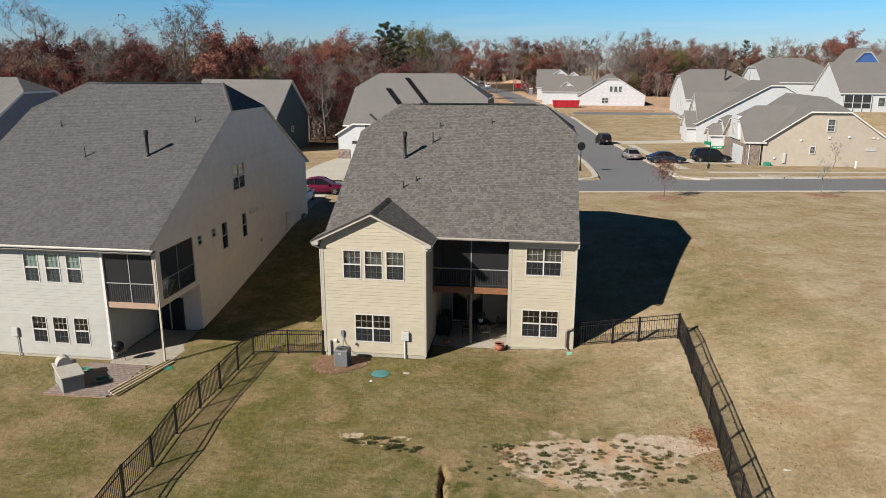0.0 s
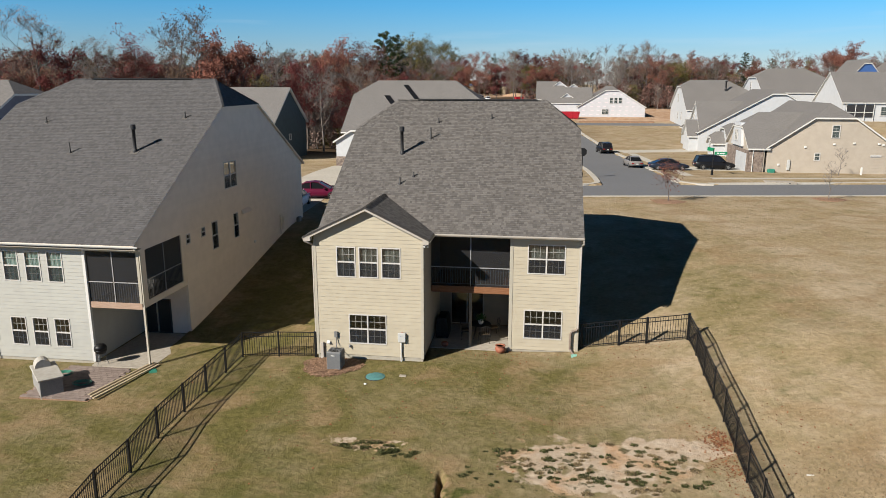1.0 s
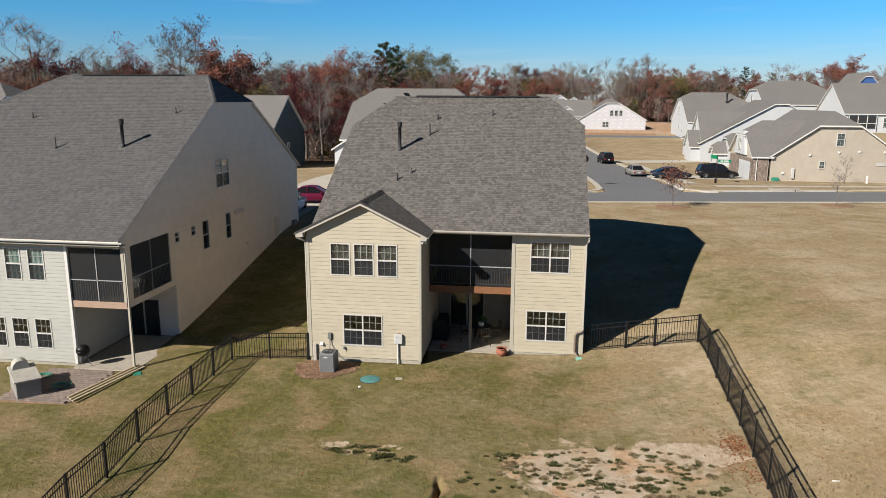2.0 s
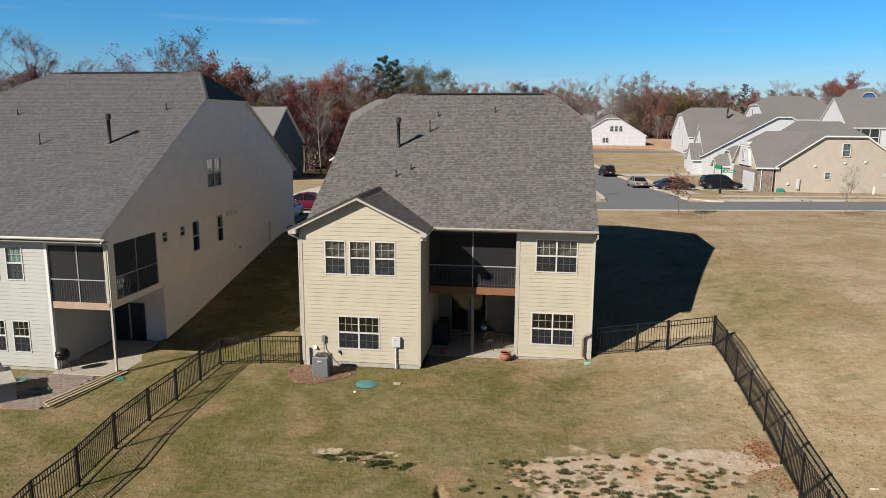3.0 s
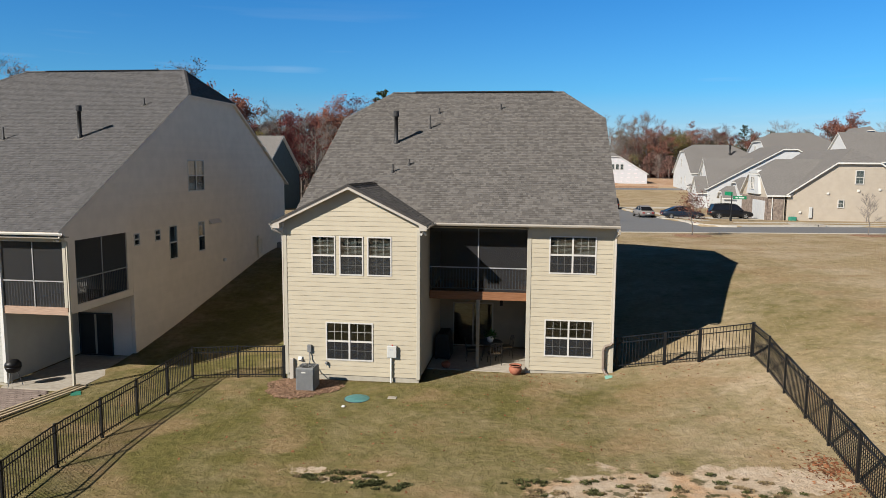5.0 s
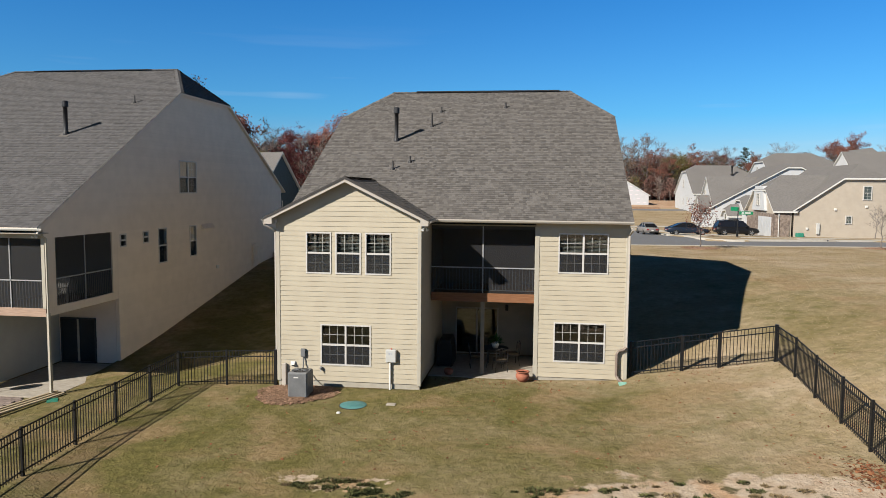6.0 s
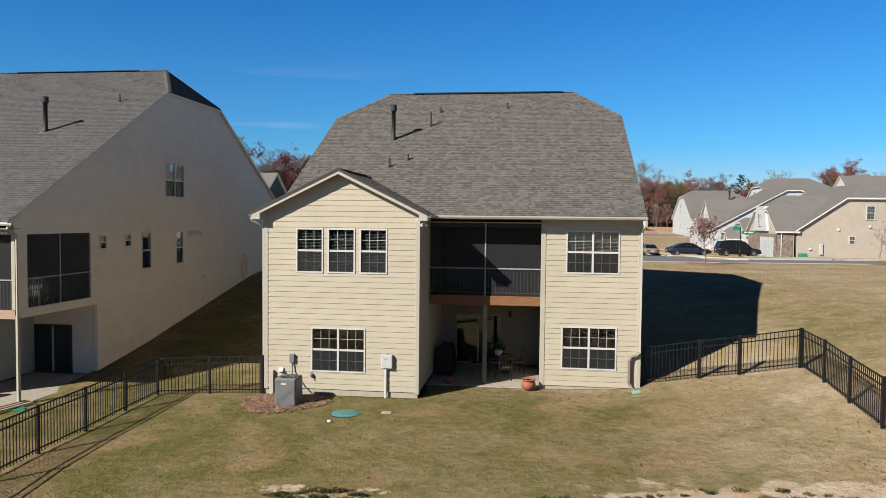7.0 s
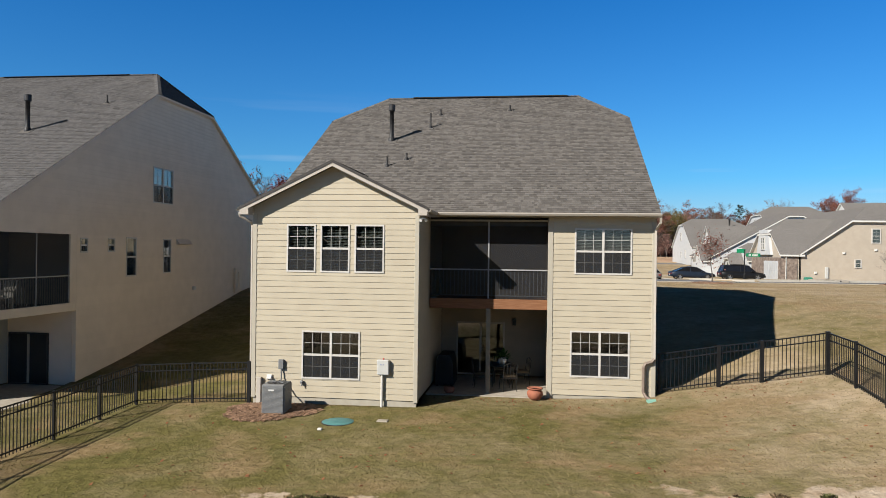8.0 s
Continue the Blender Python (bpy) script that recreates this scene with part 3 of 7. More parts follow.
def siding(parent, o, u, length, z0, z1, openings=(), lim=None, material=None, label="", joined=False):
    """Lapped boards on a wall. o: a point of the wall's foot line at height 0, u: the way along. openings: (s0, z0, s1, z1). lim(z): the span of the wall at a height."""
    o, u = Vector(o), Vector(u)
    n = u.cross(Vector((0, 0, 1)))
    lim = lim or (lambda z: (0.0, length))
    back = Build()
    cuts = sorted({z0, z1, *[q for op in openings for q in (op[1], op[3]) if z0 < q < z1], *np.arange(z0, z1, 0.5).tolist()})
    for za, zb in zip(cuts, cuts[1:]):
        la, lb = lim(za), lim(zb)
        free = [(la[0], la[1], lb[0], lb[1])]
        for s0, q0, s1, q1 in openings:
            if q0 < (za + zb) / 2 < q1:
                nxt = []
                for a0, a1, b0, b1 in free:
                    if s0 > a0:
                        nxt.append((a0, min(a1, s0), b0, min(b1, s0)))
                    if s1 < a1:
                        nxt.append((max(a0, s1), a1, max(b0, s1), b1))
                    if s1 <= a0 or s0 >= a1:
                        nxt = [(a0, a1, b0, b1)] if s1 <= a0 or s0 >= a1 else nxt
                free = nxt
        for a0, a1, b0, b1 in free:
            if a1 - a0 > 0.01:
                p = [o + u * a0 + Vector((0, 0, za)), o + u * a1 + Vector((0, 0, za)), o + u * b1 + Vector((0, 0, zb)), o + u * b0 + Vector((0, 0, zb))]
                back.prism(p, -n * 0.14)
    me = back.mesh("wall", material or M_SIDING)
    bm = bmesh.new()
    bm.from_mesh(me)
    bmesh.ops.remove_doubles(bm, verts=bm.verts, dist=0.002)
    bm.to_mesh(me)
    bm.free()
    wall = part("wall", me, material or M_SIDING, parent, label)
    every = Build()
    z = z0
    while z < z1 - 0.02:
        zt = min(z + LAP, z1)
        segs = []
        bands = sorted({z, zt, *[q for op in openings for q in (op[1], op[3]) if z + 0.004 < q < zt - 0.004]})
        for za, zb in zip(bands, bands[1:]):
            la, lb = lim(za), lim(zb)
            free = [(max(la[0], lb[0] if lb[0] < la[0] else la[0]), la[1])]
            for s0, q0, s1, q1 in openings:
                if q0 < (za + zb) / 2 < q1:
                    nxt = []
                    for a0, a1 in free:
                        if s1 <= a0 or s0 >= a1:
                            nxt.append((a0, a1))
                            continue
                        if s0 > a0:
                            nxt.append((a0, s0))
                        if s1 < a1:
                            nxt.append((s1, a1))
                    free = nxt
            for a0, a1 in free:
                if a1 - a0 > 0.02:
                    t0 = max(a0, lb[0]) if abs(a0 - la[0]) < 1e-6 else a0
                    t1 = min(a1, lb[1]) if abs(a1 - la[1]) < 1e-6 else a1
                    segs.append((za, zb, a0, a1, t0, t1))
        groups = []
        for s in segs:
            for g in groups:
                if any(s[2] < q[3] and q[2] < s[3] for q in g):
                    g.append(s)
                    break
            else:
                groups.append([s])
        for g in groups:
            bd = every if joined else Build()
            for za, zb, a0, a1, t0, t1 in g:
                ea, eb = 0.020 - 0.015 * (za - z) / LAP, 0.020 - 0.015 * (zb - z) / LAP
                A, B, C, D = (o + u * s + Vector((0, 0, q)) for s, q in ((a0, za), (a1, za), (t1, zb), (t0, zb)))
                bd.solid([A, B, C, D, A + n * ea, B + n * ea, C + n * eb, D + n * eb], [(4, 5, 6, 7), (0, 1, 5, 4), (1, 2, 6, 5), (3, 0, 4, 7), (2, 3, 7, 6)])
            if not joined:
                part("plank", bd, material or M_SIDING, wall)
        z += LAP
    if joined:
        tagged(part("planks", every, material or M_SIDING, wall), kind="stuff")
    return wall


EXPO = 0.145


def shingles(parent, e0, e1, up, span, vmax, material, rng, tab=(0.07, 0.20), label="", expo=EXPO, lift=0.015):
    """Courses of shingles on a plane. e0, e1: ends of the eave line; up: the way up the slope; span(v): the part of the eave line that is covered at v metres up."""
    e0, e1, up = Vector(e0), Vector(e1), Vector(up).normalized()
    u = (e1 - e0).normalized()
    n = u.cross(up).normalized()
    b = Build()
    v = 0.0
    while v < vmax - 0.01:
        vt = min(v + expo, vmax)
        a0, a1 = span(v)
        t0, t1 = span(vt)
        s = a0 - rng.uniform(0, 0.4)
        cuts = []
        while s < a1:
            s += rng.uniform(*tab)
            if a0 + 0.05 < s < a1 - 0.05:
                cuts.append(s)
        edges = [a0] + cuts + [a1]
        for i in range(len(edges) - 1):
            p, q = edges[i], edges[i + 1]
            pt = t0 if i == 0 else min(max(p, t0), t1)
            qt = t1 if i == len(edges) - 2 else min(max(q, t0), t1)
            h = lift * rng.choice((0.55, 0.9, 1.25))
            A, B = e0 + u * p + up * v, e0 + u * q + up * v
            C, D = e0 + u * qt + up * vt, e0 + u * pt + up * vt
            b.solid([A + n * h, B + n * h, C + n * 0.002, D + n * 0.002, A - n * 0.004, B - n * 0.004], [(0, 1, 2, 3), (4, 5, 1, 0), (4, 0, 3), (5, 2, 1)])
        v += expo
    return part("shingles", b, material, parent, label)


def slab(b, pts, down):
    """A roof plane with thickness: pts its upper outline."""
    return b.prism(pts, Vector((0, 0, -down)))


def jerkin_roof(parent, x0, x1, yf, yb, ze_f, ze_b, ym, zr, cut_l, cut_r, material, rng, deck_material, courses=True, label="", thick=0.16, drop=None):
    """A gable roof with clipped ends; the ridge runs along x at ym. cut: how far along x the clipped end reaches, and its height below the ridge."""
    sf, sb = (zr - ze_f) / (ym - yf), (zr - ze_b) / (yb - ym)
    dl, dr = cut_l, cut_r
    yl0, yl1 = ym - dl[1] / sf, ym + dl[1] / sb
    yr0, yr1 = ym - dr[1] / sf, ym + dr[1] / sb
    R0, R1 = Vector((x0 + dl[0], ym, zr)), Vector((x1 - dr[0], ym, zr))
    F = [(x0, yf, ze_f), (x1, yf, ze_f), (x1, yr0, zr - dr[1]), R1, R0, (x0, yl0, zr - dl[1])]
    B = [(x1, yb, ze_b), (x0, yb, ze_b), (x0, yl1, zr - dl[1]), R0, R1, (x1, yr1, zr - dr[1])]
    hr = [(x1, yr0, zr - dr[1]), (x1, yr1, zr - dr[1]), R1]
    hl = [(x0, yl1, zr - dl[1]), (x0, yl0, zr - dl[1]), R0]
    d = Build()
    for poly in (F, B, hr, hl):
        slab(d, poly, thick)
    roof = part("roof", d, deck_material, parent, label)
    if not courses:
        sh = Build()
        for poly in (F, B, hr, hl):
            sh.prism([Vector(p) + Vector((0, 0, 0.02)) for p in poly], (0, 0, -0.017))
        part("shingles", sh, material, roof)
        return roof
    for a, c, yy, ze, sl, sg in ((x0, x1, yf, ze_f, sf, 1), (x1, x0, yb, ze_b, sb, -1)):
        up = Vector((0, sg, sl)).normalized()
        total = abs(ym - yy) * math.hypot(1, sl)
        vl, vr = (abs(y - yy) * math.hypot(1, sl) for y in ((yl0, yr0) if sg == 1 else (yr1, yl1)))
        cl, cr = (dl[0], dr[0]) if sg == 1 else (dr[0], dl[0])
        L = x1 - x0

        def span(v, vl=vl, vr=vr, cl=cl, cr=cr, total=total, L=L):
            lo = 0 if v < vl else cl * (v - vl) / max(total - vl, 0.01)
            hi = L if v < vr else L - cr * (v - vr) / max(total - vr, 0.01)
            return lo, hi
        shingles(roof, (a, yy, ze + 0.006), (c, yy, ze + 0.006), up, span, total, material, rng)
    for pts, R in ((hr, R1), (hl, R0)):
        p, q = Vector(pts[0]), Vector(pts[1])
        mid = (p + q) / 2
        upv = (R - mid)
        foot = (q - p).normalized().dot(R - p)
        total = (R - p - (q - p).normalized() * foot).length
        upd = (R - p - (q - p).normalized() * foot).normalized()
        W = (q - p).length
        shingles(roof, p + Vector((0, 0, 0.006)), q + Vector((0, 0, 0.006)), upd, lambda v, W=W, foot=foot, total=total: (foot * v / total, W - (W - foot) * v / total), total, material, rng)
    cap = Build()
    for A, Bp in ((R0, R1), (R0, hl[0]), (R0, hl[1]), (R1, hr[0]), (R1, hr[1])):
        A, Bp = Vector(A), Vector(Bp)
        nseg = max(1, int((Bp - A).length / 0.16))
        w = (Bp - A).normalized()
        s = w.cross(Vector((0, 0, 1))).normalized() * 0.13
        for i in range(nseg):
            c0, c1 = A.lerp(Bp, i / nseg), A.lerp(Bp, (i + 1) / nseg)
            k0, k1 = Vector((0, 0, 0.05)), Vector((0, 0, 0.03))
            dz = Vector((0, 0, -0.055))
            cap.face(c0 + k0, c1 + k1, c1 + s + k1 + dz, c0 + s + k0 + dz)
            cap.face(c1 + k1, c0 + k0, c0 - s + k0 + dz, c1 - s + k1 + dz)
    part("ridge_cap", cap, material, roof)
    return roof


def gutter(parent, p, q, out, material, name="gutter"):
    p, q, o = Vector(p), Vector(q), Vector(out)
    up = Vector((0, 0, 1))
    prof = [(0.0, -0.075), (0.065, -0.075), (0.10, -0.02), (0.10, 0.0), (0.088, 0.0), (0.058, -0.064), (0.010, -0.064), (0.010, 0.0), (0, 0)]
    b = Build()
    b.prism([p + o * a + up * c for a, c in prof], q - p)
    return part(name, b, material, parent)


# ---- the house ----
X = Vector((1, 0, 0))
Y = Vector((0, 1, 0))
rng = random.Random(5)
WALL_L, WALL_R, FRONT, BACK_WALL = -5.0, 7.0, 1.72, 21.4
house = thing("house", "two-storey cream lap-sided house with a grey shingle roof", "house", (1, 8, 0))

# the projecting bay with its gable
PK, PKX = 6.86, -2.52


def bay_lim(z):
    if z <= 5.82:
        return 0.0, 5.0
    k = (z - 5.82) / 0.487
    return min(k, 2.48), max(5.0 - k, 2.482)


W1 = [(-3.97 + 1.035 * i, 3.87, -3.08 + 1.035 * i, 5.29) for i in range(3)]
W2 = (-3.47, 0.71, -1.70, 2.135)
siding(house, (-5.0, 0, 0), X, 5.0, 0.16, 7.03, [(a + 5.0, c, d + 5.0, e) for a, c, d, e in W1 + [W2]], bay_lim, M_SIDING)
for a, c, d, e in W1:
    window(house, (a, 0.0, c), X, d - a, e - c, 1, (3, 2), blinds=True)
window(house, (W2[0], 0.0, W2[1]), X, W2[2] - W2[0], W2[3] - W2[1], 2, (3, 2))
siding(house, (0, 0, 0), Y, FRONT + 3.6, 0.16, 5.6, (), None, M_SIDING)
siding(house, (-5.0, BACK_WALL, 0), -Y, BACK_WALL, 0.16, 5.6, (), None, M_SIDING, joined=True)
# the wing
W3, W4 = (4.58, 3.88, 6.30, 5.29), (4.47, 0.735, 6.255, 2.15)
siding(house, (3.8, FRONT, 0), X, 3.2, 0.18, 5.62, [(a - 3.8, c, d - 3.8, e) for a, c, d, e in (W3, W4)], None, M_SIDING)
window(house, (W3[0], FRONT, W3[1]), X, W3[2] - W3[0], W3[3] - W3[1], 2, (3, 2), blinds=0.46)
window(house, (W4[0], FRONT, W4[1]), X, W4[2] - W4[0], W4[3] - W4[1], 2, (3, 2))
siding(house, (3.8, 5.3, 0), -Y, 5.3 - FRONT, 0.16, 5.5, (), None, M_SIDING)


def side_lim(z):
    """The gabled right wall under the clipped roof, measured from the front."""
    if z <= 5.6:
        return 0.0, BACK_WALL - FRONT
    k = (z - 5.6) / 0.571
    return k, (BACK_WALL - FRONT) - k


siding(house, (WALL_R, FRONT, 0), Y, BACK_WALL - FRONT, 0.16, 9.8, (), side_lim, M_SIDING, joined=True)
b = Build().box(WALL_L + 0.15, BACK_WALL - 0.15, 0, WALL_R - 0.15, BACK_WALL, 5.6)
part("rear_wall", b, M_SIDING, house)
# foundation band
b = Build()
b.box(-4.98, 0.015, -0.5, -0.02, 0.16, 0.155)
part("foundation", b, M_FOUND, house)
b = Build()
b.box(3.82, FRONT + 0.015, -0.5, 6.98, FRONT + 0.16, 0.175)
part("foundation", b, M_FOUND, house)
# corner boards
for x0, y0, x1, y1, z0, z1 in ((-5.03, -0.03, -4.90, 0.12, 0.1, 5.58), (-0.10, -0.03, 0.03, 0.12, 0.1, 5.58), (3.77, FRONT - 0.03, 3.93, FRONT + 0.12, 0.05, 5.5), (6.89, FRONT - 0.03, 7.03, FRONT + 0.12, 0.12, 5.5)):
    part("corner_board", Build().softbox(x0, y0, z0, x1, y1, z1, 0.008), M_TRIM, house)
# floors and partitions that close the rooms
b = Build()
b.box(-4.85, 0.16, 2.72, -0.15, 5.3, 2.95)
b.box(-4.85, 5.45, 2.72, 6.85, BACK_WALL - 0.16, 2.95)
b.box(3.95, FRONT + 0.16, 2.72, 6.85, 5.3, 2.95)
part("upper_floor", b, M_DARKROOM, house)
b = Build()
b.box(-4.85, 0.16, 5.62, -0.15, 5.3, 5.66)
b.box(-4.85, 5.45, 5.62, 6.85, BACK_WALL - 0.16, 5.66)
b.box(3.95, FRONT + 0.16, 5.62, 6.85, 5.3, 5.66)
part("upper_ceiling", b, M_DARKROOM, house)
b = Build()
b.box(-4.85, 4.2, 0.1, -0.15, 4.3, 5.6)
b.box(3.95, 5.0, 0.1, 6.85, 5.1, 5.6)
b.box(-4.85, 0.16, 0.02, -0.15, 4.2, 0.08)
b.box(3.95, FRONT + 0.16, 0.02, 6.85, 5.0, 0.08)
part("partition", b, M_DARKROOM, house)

# main roof, clipped at both ends
EAVE_Y, EAVE_Z, RIDGE_Y, RIDGE_Z = 1.23, 5.74, 11.54, 11.47
roof = jerkin_roof(house, -5.2, 7.07, EAVE_Y, 21.85, EAVE_Z, EAVE_Z, RIDGE_Y, RIDGE_Z, (1.9, 1.5), (1.9, 1.5), M_ROOF, rng, M_FASCIA, thick=0.075, label="grey-brown asphalt shingle roof with clipped ends")
# the bay's gable roof, running back into the main slope
SLOPE = (RIDGE_Z - EAVE_Z) / (RIDGE_Y - EAVE_Y)
BX0, BX1, BY, BZ, BP = -5.33, 0.30, -0.32, 5.75, 7.12


def meet(z):
    return EAVE_Y + (z - EAVE_Z) / SLOPE


b = Build()
for xe in (BX0, BX1):
    slab(b, [(xe, BY, BZ), (PKX, BY, BP), (PKX, meet(BP) + 0.05, BP), (xe, EAVE_Y + 0.05, BZ)] if xe < PKX else [(PKX, BY, BP), (xe, BY, BZ), (xe, EAVE_Y + 0.05, BZ), (PKX, meet(BP) + 0.05, BP)], 0.05)
bay_roof = part("bay_roof", b, M_SOFFIT, house, "small gable roof over the bay")
for xe, sg in ((BX1, -1), (BX0, 1)):
    run = abs(PKX - xe)
    upv = Vector((sg, 0, (BP - BZ) / run)).normalized()
    tot = math.hypot(run, BP - BZ)
    reach0, reach1 = EAVE_Y - BY, meet(BP) - BY
    if sg == -1:
        shingles(bay_roof, (xe, BY, BZ + 0.006), (xe, 6, BZ + 0.006), upv, lambda v, t=tot: (0, reach0 + (reach1 - reach0) * v / t), tot, M_ROOF, rng, lift=0.008)
    else:
        shingles(bay_roof, (xe, 6, BZ + 0.006), (xe, BY, BZ + 0.006), upv, lambda v, t=tot: (6 - BY - (reach0 + (reach1 - reach0) * v / t), 6 - BY), tot, M_ROOF, rng, lift=0.008)
cap = Build()
nseg = 22
for i in range(nseg):
    y0, y1 = BY - 0.02 + (meet(BP) - BY) * i / nseg, BY - 0.02 + (meet(BP) - BY) * (i + 1) / nseg
    for s in (-1, 1):
        cap.face((PKX, y0, BP + 0.06), (PKX, y1, BP + 0.04), (PKX + s * 0.14, y1, BP - 0.03), (PKX + s * 0.14, y0, BP - 0.01))
part("ridge_cap", cap, M_ROOF, bay_roof)
# rake fascia boards, with the returns at the eaves
for xe in (BX0, BX1):
    s = 1 if xe > PKX else -1
    b = Build()
    d = Vector((0, 0, -0.10))
    P, Q = Vector((PKX, BY - 0.012, BP - 0.035)), Vector((xe, BY - 0.012, BZ - 0.035))
    b.prism([P, Q, Q + d, P + d], (0, 0.04, 0))
    part("rake_fascia", b, M_FASCIA, house)
    up_ = Vector((0, 0, 0.09))
    P, Q = Vector((PKX, BY - 0.03, BP - 0.033)), Vector((xe + s * 0.03, BY - 0.03, BZ - 0.033 - 0.014))
    part("shingle_edge", Build().prism([P, Q, Q + up_, P + up_], (0, 0.06, 0)), M_DRIP, bay_roof)
    part("cornice_return", Build().prism([(xe, BY - 0.016, BZ), (xe, BY - 0.016, BZ - 0.19), (xe - s * 0.27, BY - 0.016, BZ - 0.19), (xe - s * 0.27, BY - 0.016, BZ + 0.05)], (0, 0.33, 0)), M_FASCIA, house)
# soffits and frieze boards
b = Build().box(0.32, EAVE_Y + 0.02, EAVE_Z - 0.12, 7.03, FRONT + 0.36, EAVE_Z - 0.095)
part("soffit", b, M_SOFFIT, house)
b = Build().box(0.30, EAVE_Y - 0.004, EAVE_Z - 0.10, 7.06, EAVE_Y + 0.018, EAVE_Z - 0.01)
part("eave_fascia", b, M_FASCIA, house)
part("frieze_board", Build().box(3.94, FRONT - 0.028, 5.42, 6.885, FRONT - 0.002, 5.62), M_TRIM, house)
gutter(house, (0.34, EAVE_Y - 0.005, EAVE_Z - 0.02), (7.08, EAVE_Y - 0.005, EAVE_Z - 0.02), (0, -1, 0), M_FASCIA)
gutter(house, (BX1 + 0.005, EAVE_Y - 0.1, BZ - 0.02), (BX1 + 0.005, BY - 0.02, BZ - 0.02), (1, 0, 0), M_FASCIA)
gutter(house, (BX0 - 0.005, BY - 0.02, BZ - 0.02), (BX0 - 0.005, 1.2, BZ - 0.02), (-1, 0, 0), M_FASCIA)
# downspouts
b = Build()
b.tube([(7.05, EAVE_Y - 0.06, 5.60), (7.05, EAVE_Y - 0.02, 5.45), (6.98, FRONT - 0.09, 5.25), (6.98, FRONT - 0.09, 1.35)], 0.045, 4)
part("downspout", b, M_FASCIA, house, "pale painted downspout")
b = Build()
b.tube([(6.98, FRONT - 0.09, 1.36), (6.90, FRONT - 0.10, 1.27), (6.72, FRONT - 0.11, 1.22), (6.66, FRONT - 0.12, 1.10), (6.66, FRONT - 0.12, 0.36), (6.74, FRONT - 0.20, 0.22), (6.84, FRONT - 0.34, 0.17)], 0.052, 6)
part("downspout", b, shader("brown downspout", (0.16, 0.12, 0.10), (0.20, 0.16, 0.13), 5.0, 0.5), house, "brown lower downspout")
b = Build().tube([(BX0 - 0.06, BY + 0.1, 5.62), (BX0 - 0.05, BY + 0.14, 5.52), (-5.10, -0.02, 5.36), (-5.09, 0.08, 5.28), (-5.09, 0.10, 0.35)], 0.042, 6)
part("downspout", b, M_FASCIA, house)

# the porch: floor beam, screens, railing, posts, back wall and sliding door
PORCH_Y = 5.3
PX0, PX1 = 0.04, 3.77
siding(house, (0, PORCH_Y, 0), X, 3.8, 0.1, 5.5, [(0.58, 0.10, 2.32, 2.0)], None, M_SIDING_SHADED)
b = Build().box(0.02, FRONT + 0.43, 2.80, 3.78, PORCH_Y - 0.02, 2.98)
part("porch_floor", b, M_WOOD, house)
b = Build().box(0.02, FRONT + 0.02, 5.50, 3.78, PORCH_Y - 0.02, 5.54)
part("porch_ceiling", b, M_SOFFIT, house)
b = Build().softbox(PX0, FRONT + 0.36, 2.73, PX1, FRONT + 0.42, 3.045, 0.006)
part("deck_beam", b, M_WOOD, house, "raw orange pine deck beam")
for x0, y0, x1, y1 in ((0.58, PORCH_Y - 0.06, 1.47, PORCH_Y - 0.02), (1.43, PORCH_Y - 0.03, 2.32, PORCH_Y + 0.01)):
    fr = Build()
    frame_ring(fr, Vector((x0, y1, 0.10)), X, x1 - x0, 1.9, 0.055, 0.05, Vector((0, -1, 0)))
    # frame takes the darker soffit colour to paint in the porch shade
    door = part("sliding_door", fr, M_SOFFIT, house, "sliding glass door with its frame darkened for shade")
    part("pane", Build().face((x0 + 0.055, y1 - 0.02, 0.155), (x1 - 0.055, y1 - 0.02, 0.155), (x1 - 0.055, y1 - 0.02, 1.945), (x0 + 0.055, y1 - 0.02, 1.945)), M_GLASS, door)
SY = FRONT + 0.40
scr = Build()
scr.face((PX0, SY, 3.05), (PX1, SY, 3.05), (PX1, SY, 5.48), (PX0, SY, 5.48))
part("porch_screen", scr, M_PORCHSCREEN, house, "dark mesh porch screen")
for x in (1.915,):
    part("mullion", Build().box(x - 0.022, SY - 0.03, 3.06, x + 0.022, SY + 0.02, 5.50), M_WHITEMETAL, house)
# dark material here paints the eave's shadow on the header
part("screen_header", Build().box(PX0, SY - 0.02, 5.36, PX1, SY + 0.04, 5.62), M_PIPE, house)
part("top_rail", Build().box(PX0, SY - 0.03, 3.95, PX1, SY + 0.02, 3.99), M_WHITEMETAL, house)
part("bottom_rail", Build().box(PX0, SY + 0.05, 3.13, PX1, SY + 0.10, 3.16), M_WHITEMETAL, house)
for i in range(31):
    x = 0.10 + i * 0.12
    part("baluster", Build().box(x - 0.011, SY + 0.06, 3.17, x + 0.011, SY + 0.085, 3.95), M_WHITEMETAL, house)
part("porch_post", Build().softbox(1.86, FRONT + 0.34, 0.06, 1.99, FRONT + 0.47, 2.74, 0.01), shader("taupe post", (0.20, 0.17, 0.13), (0.25, 0.21, 0.16), 4, 0.7), house)
part("wall_lantern", Build().box(2.60, PORCH_Y - 0.16, 1.92, 2.72, PORCH_Y - 0.03, 2.15), M_BLACK, house)
patio = Build().box(0.01, FRONT - 0.02, -0.4, 3.79, PORCH_Y - 0.01, 0.055)
part("patio_slab", patio, M_CONCRETE, house, "pale concrete patio slab")

# dark ridge vent
part("ridge_vent", Build().prism([(-2.2, RIDGE_Y - 0.16, RIDGE_Z + 0.0), (-2.2, RIDGE_Y, RIDGE_Z + 0.075), (-2.2, RIDGE_Y + 0.16, RIDGE_Z + 0.0)], (6.9, 0, 0)), M_PIPE, house, "dark ridge vent")
